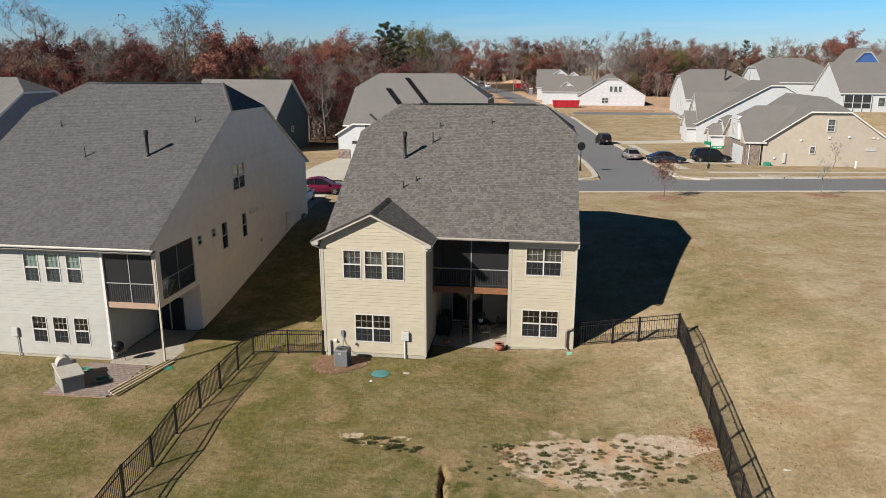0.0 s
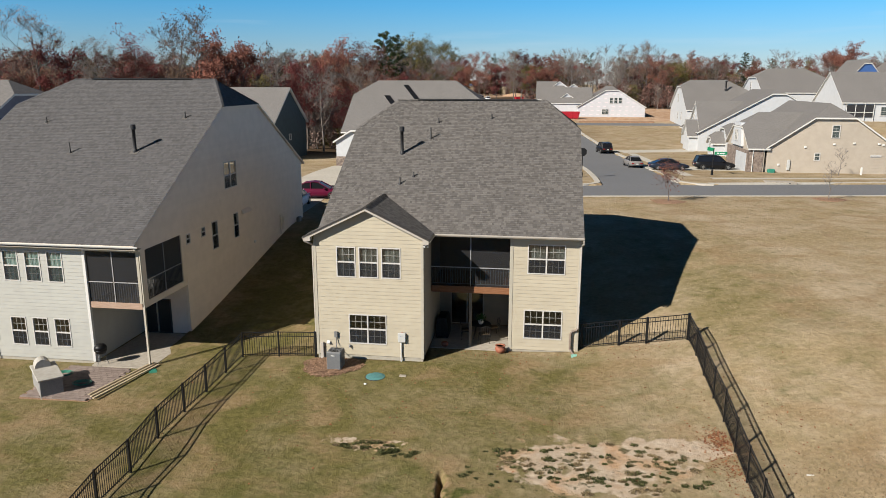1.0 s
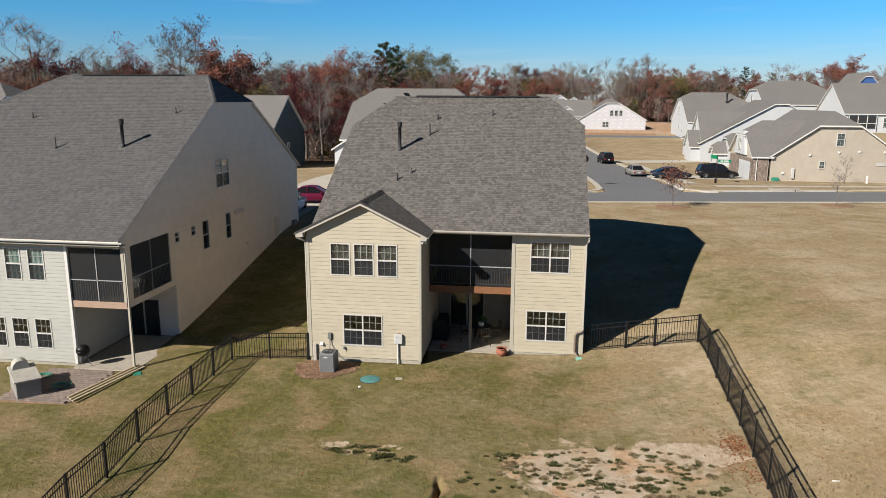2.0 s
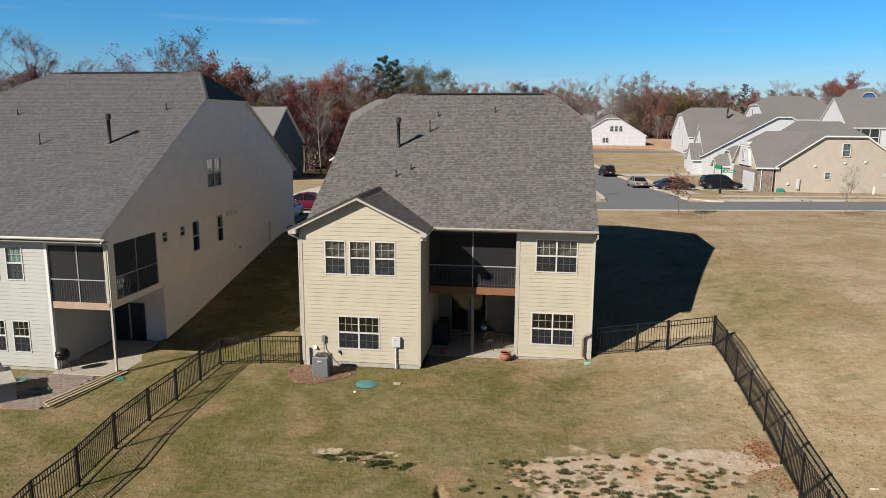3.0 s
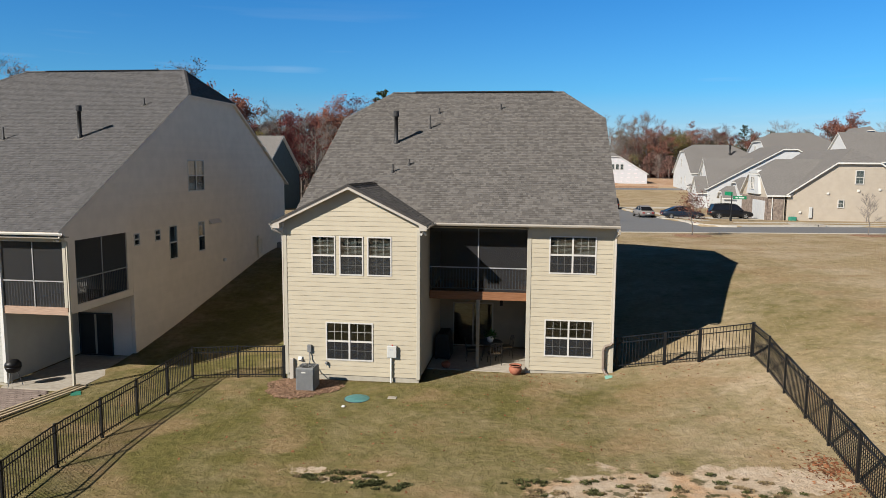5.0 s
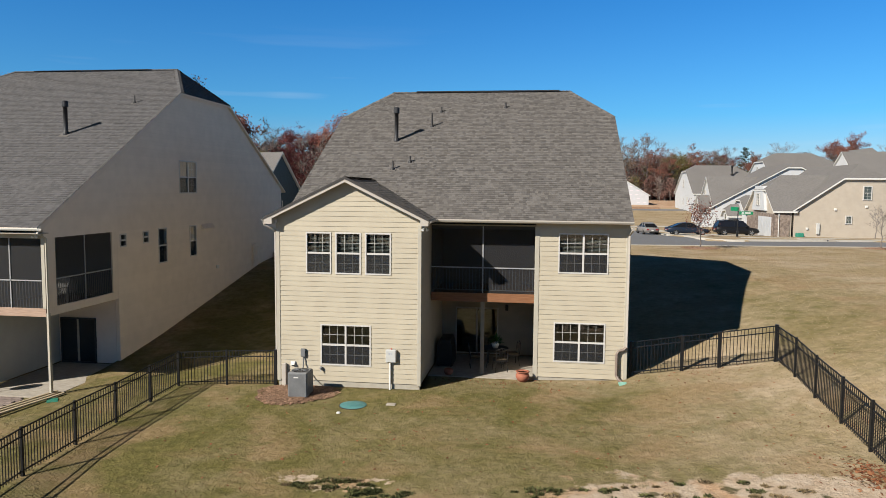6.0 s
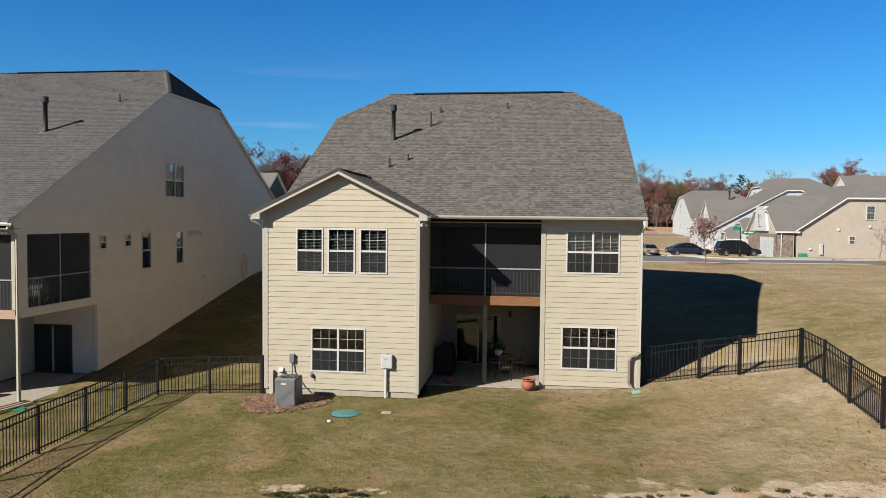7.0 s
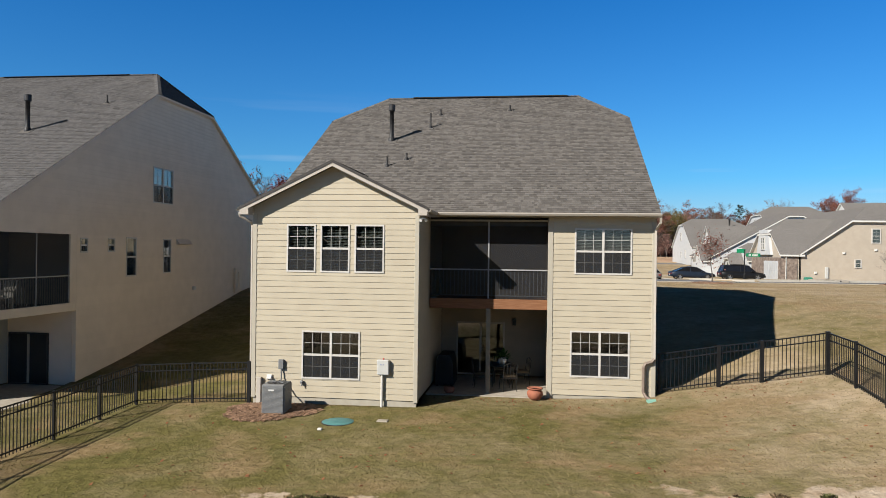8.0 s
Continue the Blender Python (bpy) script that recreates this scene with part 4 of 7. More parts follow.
# roof pipes
def roof_z(y):
    return EAVE_Z + SLOPE * (y - EAVE_Y)


def flue(x, y, z0, h, r, parent, cap=True):
    b = Build()
    b.lathe([(r * 1.5, -0.25), (r * 1.5, 0.10), (r * 1.05, 0.14), (r, 0.15), (r, h - 0.28), (r * 1.05, h - 0.28)], 14, (x, y, z0))
    f = part("flue_pipe", b, M_PIPE, parent, "black metal flue pipe", True)
    if cap:
        part("flue_cap", Build().lathe([(r * 1.15, h - 0.27), (r * 1.5, h - 0.25), (r * 1.5, h - 0.02), (r * 1.2, h)], 14, (x, y, z0)), M_PIPE, f)
    part("flashing", Build().prism([(x - 0.22, y - 0.25, z0 - 0.25 * SLOPE + 0.022), (x + 0.22, y - 0.25, z0 - 0.25 * SLOPE + 0.022), (x + 0.22, y + 0.25, z0 + 0.25 * SLOPE + 0.022), (x - 0.22, y + 0.25, z0 + 0.25 * SLOPE + 0.022)], (0, 0, 0.008)), M_ROOF, f)
    return f


def vent(x, y, z0, h, parent):
    b = Build()
    b.lathe([(0.11, -0.12), (0.09, 0.03), (0.045, 0.10), (0.038, 0.11), (0.038, h)], 10, (x, y, z0))
    v = part("vent_pipe", b, M_PIPE, parent, "", True)
    part("flashing", Build().prism([(x - 0.13, y - 0.15, z0 - 0.15 * SLOPE + 0.022), (x + 0.13, y - 0.15, z0 - 0.15 * SLOPE + 0.022), (x + 0.13, y + 0.15, z0 + 0.15 * SLOPE + 0.022), (x - 0.13, y + 0.15, z0 + 0.15 * SLOPE + 0.022)], (0, 0, 0.008)), M_ROOF, v)
    return v


flue(-2.22, 6.75, roof_z(6.75), 1.42, 0.085, house)
for x, y, h in ((-0.88, 8.0, 0.62), (-0.66, 9.4, 0.26), (2.25, 9.8, 0.26), (-1.90, 4.45, 0.36), (-1.30, 5.0, 0.26)):
    vent(x, y, roof_z(y), h, house)


def flood(parent, x, y, z):
    b = Build()
    b.lathe([(0.05, -0.03), (0.05, 0.0)], 10, (x, y, z))
    f = part("floodlight", b, M_VINYL, parent, "small white twin-head floodlight")
    for s in (-1, 1):
        h = Build()
        h.tube([(x, y, z - 0.02), (x + s * 0.06, y - 0.05, z - 0.05), (x + s * 0.08, y - 0.11, z - 0.08)], [0.015, 0.03, 0.048], 8)
        part("lamp_head", h, M_VINYL, f)


flood(house, 0.16, -0.05, 5.50)

# ---- things by the back wall ----
air = thing("air_conditioner", "grey metal outdoor air conditioner on the mulch bed", "air conditioner", (-3.83, -1.08, -0.08))
ax, ay, az = -3.83, -1.08, float(land(-3.83, -1.08)) - 0.02
part("casing", Build().softbox(ax - 0.33, ay - 0.33, az + 0.05, ax + 0.33, ay + 0.33, az + 0.88, 0.035), M_GREYMETAL, air)
part("base_pan", Build().box(ax - 0.36, ay - 0.36, az - 0.05, ax + 0.36, ay + 0.36, az + 0.05), M_CONCRETE, air)
b = Build()
for k in range(22):
    b.box(ax - 0.30, ay - 0.338, az + 0.12 + k * 0.032, ax + 0.30, ay - 0.328, az + 0.135 + k * 0.032)
    b.box(ax + 0.328, ay - 0.30, az + 0.12 + k * 0.032, ax + 0.338, ay + 0.30, az + 0.135 + k * 0.032)
tagged(part("louvres", b, M_GREYMETAL, air), kind="stuff")
part("fan_well", Build().lathe([(0.27, 0.875), (0.27, 0.888)], 20, (ax, ay, az)), M_DARKMETAL, air)
for k in range(12):
    a = 2 * math.pi * k / 12
    part("guard_wire", Build().tube([(ax + 0.05 * math.cos(a), ay + 0.05 * math.sin(a), az + 0.91), (ax + 0.29 * math.cos(a), ay + 0.29 * math.sin(a), az + 0.90)], 0.008, 4), M_GREYMETAL, air)
part("nameplate", Build().box(ax - 0.12, ay - 0.345, az + 0.70, ax + 0.04, ay - 0.338, az + 0.74), M_VINYL, air)

meter = thing("electrical_box", "light grey electrical box with a white conduit on the wall", "electrical box", (-0.98, 0, 1.0))
part("cabinet", Build().softbox(-1.16, -0.15, 0.91, -0.80, -0.025, 1.35, 0.02), M_BOX, meter)
part("conduit", Build().tube([(-1.02, -0.08, 0.93), (-1.02, -0.08, -0.2)], 0.035, 8), M_VINYL, meter)
part("red_lamp", Build().lathe([(0.02, 0), (0.02, 0.04), (0.01, 0.05)], 8, (-0.97, -0.09, 1.35)), shader("red lens", (0.4, 0.03, 0.03), (0.45, 0.04, 0.04), 3, 0.3), meter)
b = Build()
b.box(-1.06, -0.156, 1.20, -1.01, -0.152, 1.23)
b.box(-0.98, -0.156, 1.20, -0.95, -0.152, 1.23)
part("label_bars", b, shader("faded print", (0.25, 0.27, 0.35), (0.28, 0.3, 0.38), 3), meter)
dis = thing("disconnect_switch", "small grey disconnect switch with a conduit on the wall", "switch box", (-4.08, 0, 1.0))
part("cabinet", Build().softbox(-4.16, -0.11, 0.98, -4.00, -0.025, 1.26, 0.012), M_GREYMETAL, dis)
part("conduit", Build().tube([(-4.08, -0.07, 0.99), (-4.06, -0.10, 0.72), (-4.0, -0.4, 0.50), (-3.95, -0.62, 0.45)], 0.022, 8), M_GREYMETAL, dis)
lin = single("line_cover", Build().softbox(-4.83, -0.13, -0.15, -4.68, -0.025, 0.72, 0.015), M_FASCIA, "pale line-set cover on the siding", "pipe cover")
dv = thing("dryer_vent", "white wall vent hood on the siding", "wall vent", (-4.45, -0.05, 0.72))
part("plate", Build().softbox(-4.54, -0.05, 0.64, -4.36, -0.025, 0.80, 0.008), M_VINYL, dv)
part("hood", Build().prism([(-4.52, -0.05, 0.78), (-4.52, -0.14, 0.69), (-4.52, -0.05, 0.67)], (0.14, 0, 0)), M_VINYL, dv)
tap = single("hose_bib", Build().lathe([(0.05, -0.06), (0.06, 0.0), (0.03, 0.04)], 10, (-3.44, -0.07, 0.62)).tube([(-3.44, -0.07, 0.6), (-3.44, -0.12, 0.5)], 0.02, 6), M_GREYMETAL, "grey hose bib on the siding", "tap")

# mulch bed: a low mound of bark chips
def mound(name, cx, cy, rx, ry, h, material, label, category, chips, rng, chip=(0.05, 0.14)):
    b = Build()
    rings, seg = 6, 28
    wob = [1 + 0.10 * math.sin(3 * k * 2 * math.pi / seg + 1) + rng.uniform(-0.04, 0.04) for k in range(seg)]
    for i in range(rings + 1):
        r = i / rings
        for k in range(seg):
            a = 2 * math.pi * k / seg
            x, y = cx + rx * r * wob[k] * math.cos(a), cy + ry * r * wob[k] * math.sin(a)
            b.v.append((x, y, float(ground_height(np.float64(x), np.float64(y))) + h * (1 - r ** 3) + rng.uniform(-0.01, 0.01) - (0.05 if i == rings else -0.015)))
    for i in range(rings):
        for k in range(seg):
            q, w = i * seg + k, i * seg + (k + 1) % seg
            b.f.append((q, q + seg, w + seg, w))
    for _ in range(chips):
        r, a = math.sqrt(rng.random()), rng.uniform(0, 6.283)
        k = int(a / 6.283 * seg) % seg
        x, y = cx + rx * r * wob[k] * math.cos(a) * 1.03, cy + ry * r * wob[k] * math.sin(a) * 1.03
        z = float(ground_height(np.float64(x), np.float64(y))) + h * max(0, 1 - r ** 3) + 0.02
        t, L = rng.uniform(0, 3.14), rng.uniform(*chip)
        d = Vector((math.cos(t) * L, math.sin(t) * L, rng.uniform(-0.03, 0.04)))
        s = Vector((-math.sin(t), math.cos(t), 0)) * L * 0.22
        c = Vector((x, y, z))
        b.face(c - d / 2 - s, c + d / 2 - s, c + d / 2 + s + Vector((0, 0, 0.012)), c - d / 2 + s + Vector((0, 0, 0.012)))
    return single(name, b, material, label, category, kind="stuff")


mound("mulch_bed", -4.1, -0.95, 1.35, 1.0, 0.06, M_MULCH, "brown pine straw mulch bed round the air conditioner", "mulch", 1400, rng)
sep = thing("septic_lid", "round teal plastic septic lid set in the lawn", "manhole cover", (-1.84, -1.78, -0.05))
sz = float(ground_height(np.float64(-1.84), np.float64(-1.78)))
part("lid", Build().lathe([(0.43, -0.1), (0.43, 0.008), (0.41, 0.016), (0.05, 0.03)], 28, (-1.84, -1.78, sz)), M_GREENPL, sep, "", True)
part("rim", Build().lathe([(0.455, -0.1), (0.455, 0.004), (0.435, 0.006), (0.43, -0.05)], 28, (-1.84, -1.78, sz)), M_PIPE, sep)
vb = single("valve_box", Build().softbox(-0.80, -1.74, float(land(-0.65, -1.65)) - 0.05, -0.50, -1.54, float(land(-0.65, -1.65)) + 0.035, 0.01), M_CONCRETE, "small grey valve cover in the lawn", "valve cover")
bag = single("litter", Build().softbox(-2.16, -2.64, float(land(-2.2, -2.4)) - 0.02, -2.04, -2.55, float(land(-2.2, -2.4)) + 0.05, 0.02), M_VINYL, "small white scrap on the lawn", "litter")
spl = single("splash_block", Build().prism([(6.70, 1.30, 0.14), (6.98, 1.32, 0.16), (6.96, 0.98, 0.09), (6.72, 0.96, 0.08)], (0, 0, 0.06)), M_SPLASH, "pale aqua plastic splash block under the downspout", "splash block")
pot = thing("flower_pot", "round terracotta pot on the patio edge", "pot", (3.42, 1.55, 0.05))
pz = 0.0
part("bowl", Build().lathe([(0.12, pz), (0.19, pz + 0.05), (0.245, pz + 0.16), (0.235, pz + 0.25), (0.19, pz + 0.30), (0.185, pz + 0.32)], 24, (3.42, 1.52, 0.03)), M_TERRA, pot, "", True)
part("rim", Build().lathe([(0.19, pz + 0.32), (0.235, pz + 0.335), (0.245, pz + 0.365), (0.20, pz + 0.37), (0.18, pz + 0.30)], 24, (3.42, 1.52, 0.03)), M_TERRA, pot, "", True)

# ---- fences ----
def fence(pts, label, gap=0.115, h=1.2, hs=()):
    """A black metal picket fence; pts: post places on the plan."""
    f = thing("fence", label, "fence", (pts[0][0], pts[0][1], float(land(*pts[0]))))
    top = [float(land(x, y)) for x, y in pts]
    rail_mesh = {}
    for i, (x, y) in enumerate(pts):
        z = top[i]
        w = 0.055 if i in hs else 0.034
        part("post", Build().softbox(x - w, y - w, z - 0.2, x + w, y + w, z + h + 0.06, 0.006), M_BLACK, f)
    for i in range(len(pts) - 1):
        A, B = Vector((*pts[i], top[i])), Vector((*pts[i + 1], top[i + 1]))
        u = (B - A)
        s = Vector((-u.y, u.x, 0)).normalized()
        for hh in (0.12, h - 0.20, h):
            b = Build()
            a, c = A + Vector((0, 0, hh)), B + Vector((0, 0, hh))
            b.prism([a - s * 0.014, a + s * 0.014, a + s * 0.014 + Vector((0, 0, 0.034)), a - s * 0.014 + Vector((0, 0, 0.034))], c - a)
            part("rail", b, M_BLACK, f)
        n = max(1, round(u.length / gap))
        pk = Build().box(-0.009, -0.009, 0.05, 0.009, 0.009, h)
        if "m" not in rail_mesh:
            rail_mesh["m"] = pk.mesh("picket", M_BLACK)
        for k in range(1, n):
            p = A.lerp(B, k / n)
            ob = part("picket", rail_mesh["m"], M_BLACK, f)
            ob.matrix_basis = Matrix.Translation(p)
            ob.matrix_parent_inverse = f.matrix_basis.inverted()
    return f


def along(a, c, n):
    return [(a[0] + (c[0] - a[0]) * i / n, a[1] + (c[1] - a[1]) * i / n) for i in range(n + 1)]


fence([(-5.12, 0.06), (-6.95, 0.12), (-8.70, 0.0), (-8.73, -1.82), (-8.72, -3.78), (-8.77, -5.62), (-8.72, -7.75), (-8.38, -10.15), (-8.35, -12.05), (-8.1, -14.0), (-7.8, -16.0)], "black metal picket fence beside the shaded side yard", hs=(0,))
fence([(7.18, 2.0), (8.90, 1.88), (10.13, 1.84), (11.93, 1.70), (11.95, -0.12), (11.89, -1.98), (11.87, -3.88), (11.86, -5.62), (11.78, -7.58), (11.68, -9.45), (11.6, -11.3), (11.5, -13.2), (11.4, -15.1)], "black metal picket fence along the open lot", hs=(1, 2, 3))


# ---- the neighbouring house ----
M_SHADE = shader("pale blind cloth", (0.204, 0.299, 0.272), (0.245, 0.34, 0.306), 3.0, 0.8, big=0.12, bigscale=1.5)
NX0, NX1, NF, NB = -25.0, -12.85, -1.25, 21.3
nb = thing("house", "two-storey pale house with a screened corner porch", "house", (-19, 8, -0.5))
NW = [(-19.62 + 1.125 * i, 3.42, -18.83 + 1.125 * i, 4.89) for i in range(3)]
NL = [(-19.62 + 1.125 * i, 0.26, -18.82 + 1.125 * i, 1.67) for i in range(3)]
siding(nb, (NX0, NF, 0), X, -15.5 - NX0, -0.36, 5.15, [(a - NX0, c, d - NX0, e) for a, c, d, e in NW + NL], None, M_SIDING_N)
for a, c, d, e in NW:
    wn_ = window(nb, (a, NF, c), X, d - a, e - c, 1, (3, 2))
    part("roller_blind", Build().box(a + 0.05, NF + 0.075, c + 0.05, d - 0.05, NF + 0.085, e - 0.05), M_SHADE, wn_, "pale green closed blind")
for a, c, d, e in NL:
    window(nb, (a, NF, c), X, d - a, e - c, 1, (3, 2))
part("corner_board", Build().softbox(-15.58, NF - 0.03, -0.4, -15.44, NF + 0.12, 5.15, 0.008), M_VINYL, nb)
NPY = 3.05
# side wall beyond the porch
NRZ, NRY, NEZ, NEY = 12.62, 10.79, 5.37, -1.72
NS = (NRZ - NEZ) / (NRY - NEY)
NBE = 6.55
NSB = (NRZ - NBE) / (21.75 - NRY)


def n_lim(z):
    hi = NB - NPY if z < 6.68 else (NB - NPY) - (z - 6.68) / NSB
    return max(0.0, NEY + (z - NEZ + 0.1) / NS - NPY), hi


NSW = [(8.1, 6.47, 9.8, 8.02, 2), (3.22, 4.33, 3.67, 4.87, 1), (4.9, 4.36, 5.36, 4.89, 1), (6.14, 3.37, 6.88, 4.95, 1), (9.0, 3.42, 9.68, 4.93, 1)]
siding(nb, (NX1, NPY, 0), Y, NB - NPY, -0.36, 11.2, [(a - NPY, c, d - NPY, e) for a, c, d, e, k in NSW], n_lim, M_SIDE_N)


def n_up(z):
    """The strip of gable over the porch."""
    k = max(0.0, NEY + (z - NEZ + 0.1) / NS - NF)
    return min(k, NPY - NF - 0.01), NPY - NF


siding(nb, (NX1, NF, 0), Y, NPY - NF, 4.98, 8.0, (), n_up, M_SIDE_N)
for a, c, d, e, k in NSW:
    window(nb, (NX1, a, c), Y, d - a, e - c, k, (2, 2) if k > 1 else (1, 1), detail=k > 1, screen=True, bar=0.05)
b = Build().box(NX0, NF + 0.15, -0.4, NX0 + 0.14, NB, 5.2).box(NX0, NB - 0.14, -0.4, NX1 - 0.15, NB, 6.4)
part("rear_wall", b, M_SIDE_N, nb)
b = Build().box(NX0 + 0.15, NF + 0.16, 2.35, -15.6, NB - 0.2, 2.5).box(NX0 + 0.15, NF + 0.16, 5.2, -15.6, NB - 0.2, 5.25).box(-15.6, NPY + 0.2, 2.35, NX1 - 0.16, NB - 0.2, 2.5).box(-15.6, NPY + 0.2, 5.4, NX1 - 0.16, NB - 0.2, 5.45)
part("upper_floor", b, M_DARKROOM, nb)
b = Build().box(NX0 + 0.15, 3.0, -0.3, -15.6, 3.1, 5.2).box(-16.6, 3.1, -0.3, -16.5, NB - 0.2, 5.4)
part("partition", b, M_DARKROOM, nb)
b = Build().box(NX0, NF + 0.02, -0.9, -15.52, NF + 0.16, -0.365).box(NX1 - 0.16, NPY, -0.9, NX1 - 0.02, NB, -0.365)
part("foundation", b, M_FOUND, nb)
part("ridge_vent", Build().prism([(-22.0, NRY - 0.16, NRZ), (-22.0, NRY, NRZ + 0.06), (-22.0, NRY + 0.16, NRZ)], (6.4, 0, 0)), M_PIPE, nb, "dark ridge vent")
nroof = jerkin_roof(nb, NX0 - 0.35, -12.70, NEY, 21.75, NEZ, NBE, NRY, NRZ, (2.2, 1.5), (1.55, 1.5), M_ROOF_N, rng, M_SIDE_N, thick=0.09, label="grey-brown asphalt shingle roof with clipped ends")
part("soffit", Build().box(NX0 - 0.3, NEY + 0.02, NEZ - 0.21, -12.62, NF - 0.004, NEZ - 0.18), M_SOFFIT, nb)
part("frieze_board", Build().box(NX0, NF - 0.028, 4.98, NX1 + 0.03, NF - 0.002, 5.17), M_TRIM, nb)
gutter(nb, (NX0 - 0.35, NEY - 0.005, NEZ - 0.02), (-12.55, NEY - 0.005, NEZ - 0.02), (0, -1, 0), M_VINYL)
# rake board on the gable
b = Build()
hz = NRZ - 1.5
P, Q = Vector((-12.71, NEY, NEZ - 0.02)), Vector((-12.71, NRY - 1.5 / NS, hz - 0.02))
b.prism([P, Q, Q + Vector((0, 0, -0.20)), P + Vector((0, 0, -0.20))], (0.02, 0, 0))
part("rake_fascia", b, M_SIDE_N, nb)
# corner porch
part("porch_beam", Build().softbox(-15.44, NF + 0.02, 2.27, NX1, NF + 0.08, 2.56, 0.006), shader("weathered pine", (0.27, 0.185, 0.135), (0.36, 0.25, 0.185), 9.0, 0.7, 0.15, 50, stretch=(0.3, 1, 4)), nb, "raw pine porch beam")
part("porch_beam", Build().softbox(NX1 - 0.06, NF + 0.09, 2.27, NX1, NPY, 2.56, 0.006), M_SIDE_N, nb)
part("porch_floor", Build().box(-15.5, NF + 0.1, 2.32, NX1 - 0.08, NPY, 2.46), M_SIDING_SHADED, nb)
part("porch_ceiling", Build().box(-15.5, NF + 0.02, 4.99, NX1 - 0.02, NPY, 5.03), M_SOFFIT, nb)
part("porch_wall", Build().box(-15.6, NPY, -0.4, NX1 - 0.15, NPY + 0.14, 5.0), M_SIDE_N, nb)
part("porch_wall", Build().box(-15.62, NF + 0.16, -0.4, -15.5, NPY, 5.0), M_SIDING_N, nb)
part("corner_post", Build().softbox(NX1 - 0.09, NF - 0.01, 2.56, NX1 + 0.05, NF + 0.13, 5.0, 0.01), M_TRIM, nb)
part("corner_panel", Build().box(NX1 - 0.06, NF + 0.132, 2.562, NX1 + 0.012, -0.66, 4.985), M_SIDE_N, nb)
part("corner_panel", Build().box(NX1 - 0.06, 2.69, 2.562, NX1 + 0.012, NPY - 0.002, 4.985), M_SIDE_N, nb)
part("corner_post", Build().softbox(NX1 + 0.02, NF + 0.0, -0.5, NX1 + 0.12, NF + 0.10, 2.40, 0.01), M_TRIM, nb)
part("downspout", Build().tube([(-12.66, NEY - 0.05, 5.2), (-12.70, NF - 0.06, 5.0), (-12.70, NF - 0.06, -0.35)], 0.035, 4), M_TRIM, nb)
sy = NF + 0.06
part("porch_screen", Build().face((-15.44, sy, 2.57), (NX1 - 0.13, sy, 2.57), (NX1 - 0.13, sy, 4.99), (-15.44, sy, 4.99)), M_PORCHSCREEN, nb, "dark mesh porch screen")
sx = NX1 - 0.05
part("porch_screen", Build().face((sx, NF + 0.14, 2.57), (sx, NPY, 2.57), (sx, NPY, 4.99), (sx, NF + 0.14, 4.99)), M_PORCHSCREEN, nb, "dark mesh porch screen")
part("mullion", Build().box(-14.18, sy - 0.03, 2.56, -14.14, sy + 0.02, 4.99), M_WHITEMETAL, nb)
part("mullion", Build().box(sx - 0.02, 1.00, 2.56, sx + 0.03, 1.04, 4.99), M_WHITEMETAL, nb)
part("top_rail", Build().box(-15.44, sy - 0.03, 3.50, NX1 - 0.13, sy + 0.02, 3.54), M_WHITEMETAL, nb)
part("top_rail", Build().box(sx - 0.02, NF + 0.14, 3.50, sx + 0.03, NPY, 3.54), M_WHITEMETAL, nb)
for i in range(22):
    x = -15.36 + i * 0.115
    part("baluster", Build().box(x - 0.011, sy + 0.03, 2.57, x + 0.011, sy + 0.05, 3.50), M_WHITEMETAL, nb)
for i in range(35):
    y = NF + 0.2 + i * 0.115
    part("baluster", Build().box(sx - 0.05, y - 0.011, 2.57, sx - 0.03, y + 0.011, 3.50), M_WHITEMETAL, nb)
fr = Build()
frame_ring(fr, Vector((-15.42, NPY - 0.005, -0.42)), X, 1.55, 1.86, 0.06, 0.05, Vector((0, -1, 0)))
dr = part("sliding_door", fr, M_PIPE, nb, "dark framed sliding glass door")
part("mullion", Build().box(-14.68, NPY - 0.06, -0.36, -14.61, NPY - 0.01, 1.38), M_TRIM, dr)
part("pane", Build().face((-15.36, NPY - 0.02, -0.36), (-13.93, NPY - 0.02, -0.36), (-13.93, NPY - 0.02, 1.38), (-15.36, NPY - 0.02, 1.38)), shader("dark door glass", (0.02, 0.02, 0.022), (0.025, 0.025, 0.027), 2, 0.05, spec=0.5), dr)
part("patio_slab", Build().box(-15.46, NF - 0.35, -0.9, -12.55, NPY, -0.43), M_CONCRETE, nb, "pale concrete patio slab")
flood(nb, -13.0, NF - 0.12, 5.12)
part("electric_meter", Build().softbox(NX1 + 0.022, 16.45, 2.15, NX1 + 0.14, 16.75, 3.5, 0.02).softbox(NX1 + 0.022, 16.8, 2.4, NX1 + 0.16, 17.1, 3.3, 0.02), M_SIDE_N, nb, "beige electric meter boxes")
part("gas_meter", Build().softbox(NX1 + 0.03, 19.7, 2.2, NX1 + 0.3, 20.2, 2.75, 0.05), M_GREYMETAL, nb)
part("awning_vent", Build().prism([(NX1 + 0.02, 10.15, 4.95), (NX1 + 0.02, 10.15, 4.70), (NX1 + 0.22, 10.15, 4.72)], (0, 1.2, 0)), M_SIDE_N, nb)
part("wall_vent", Build().softbox(NX1 + 0.02, 11.7, 2.55, NX1 + 0.12, 11.95, 2.72, 0.02), M_VINYL, nb)
n_rz = lambda y: NEZ + NS * (y - NEY)
flue(-15.89, 4.43, n_rz(4.43), 1.4, 0.085, nb)
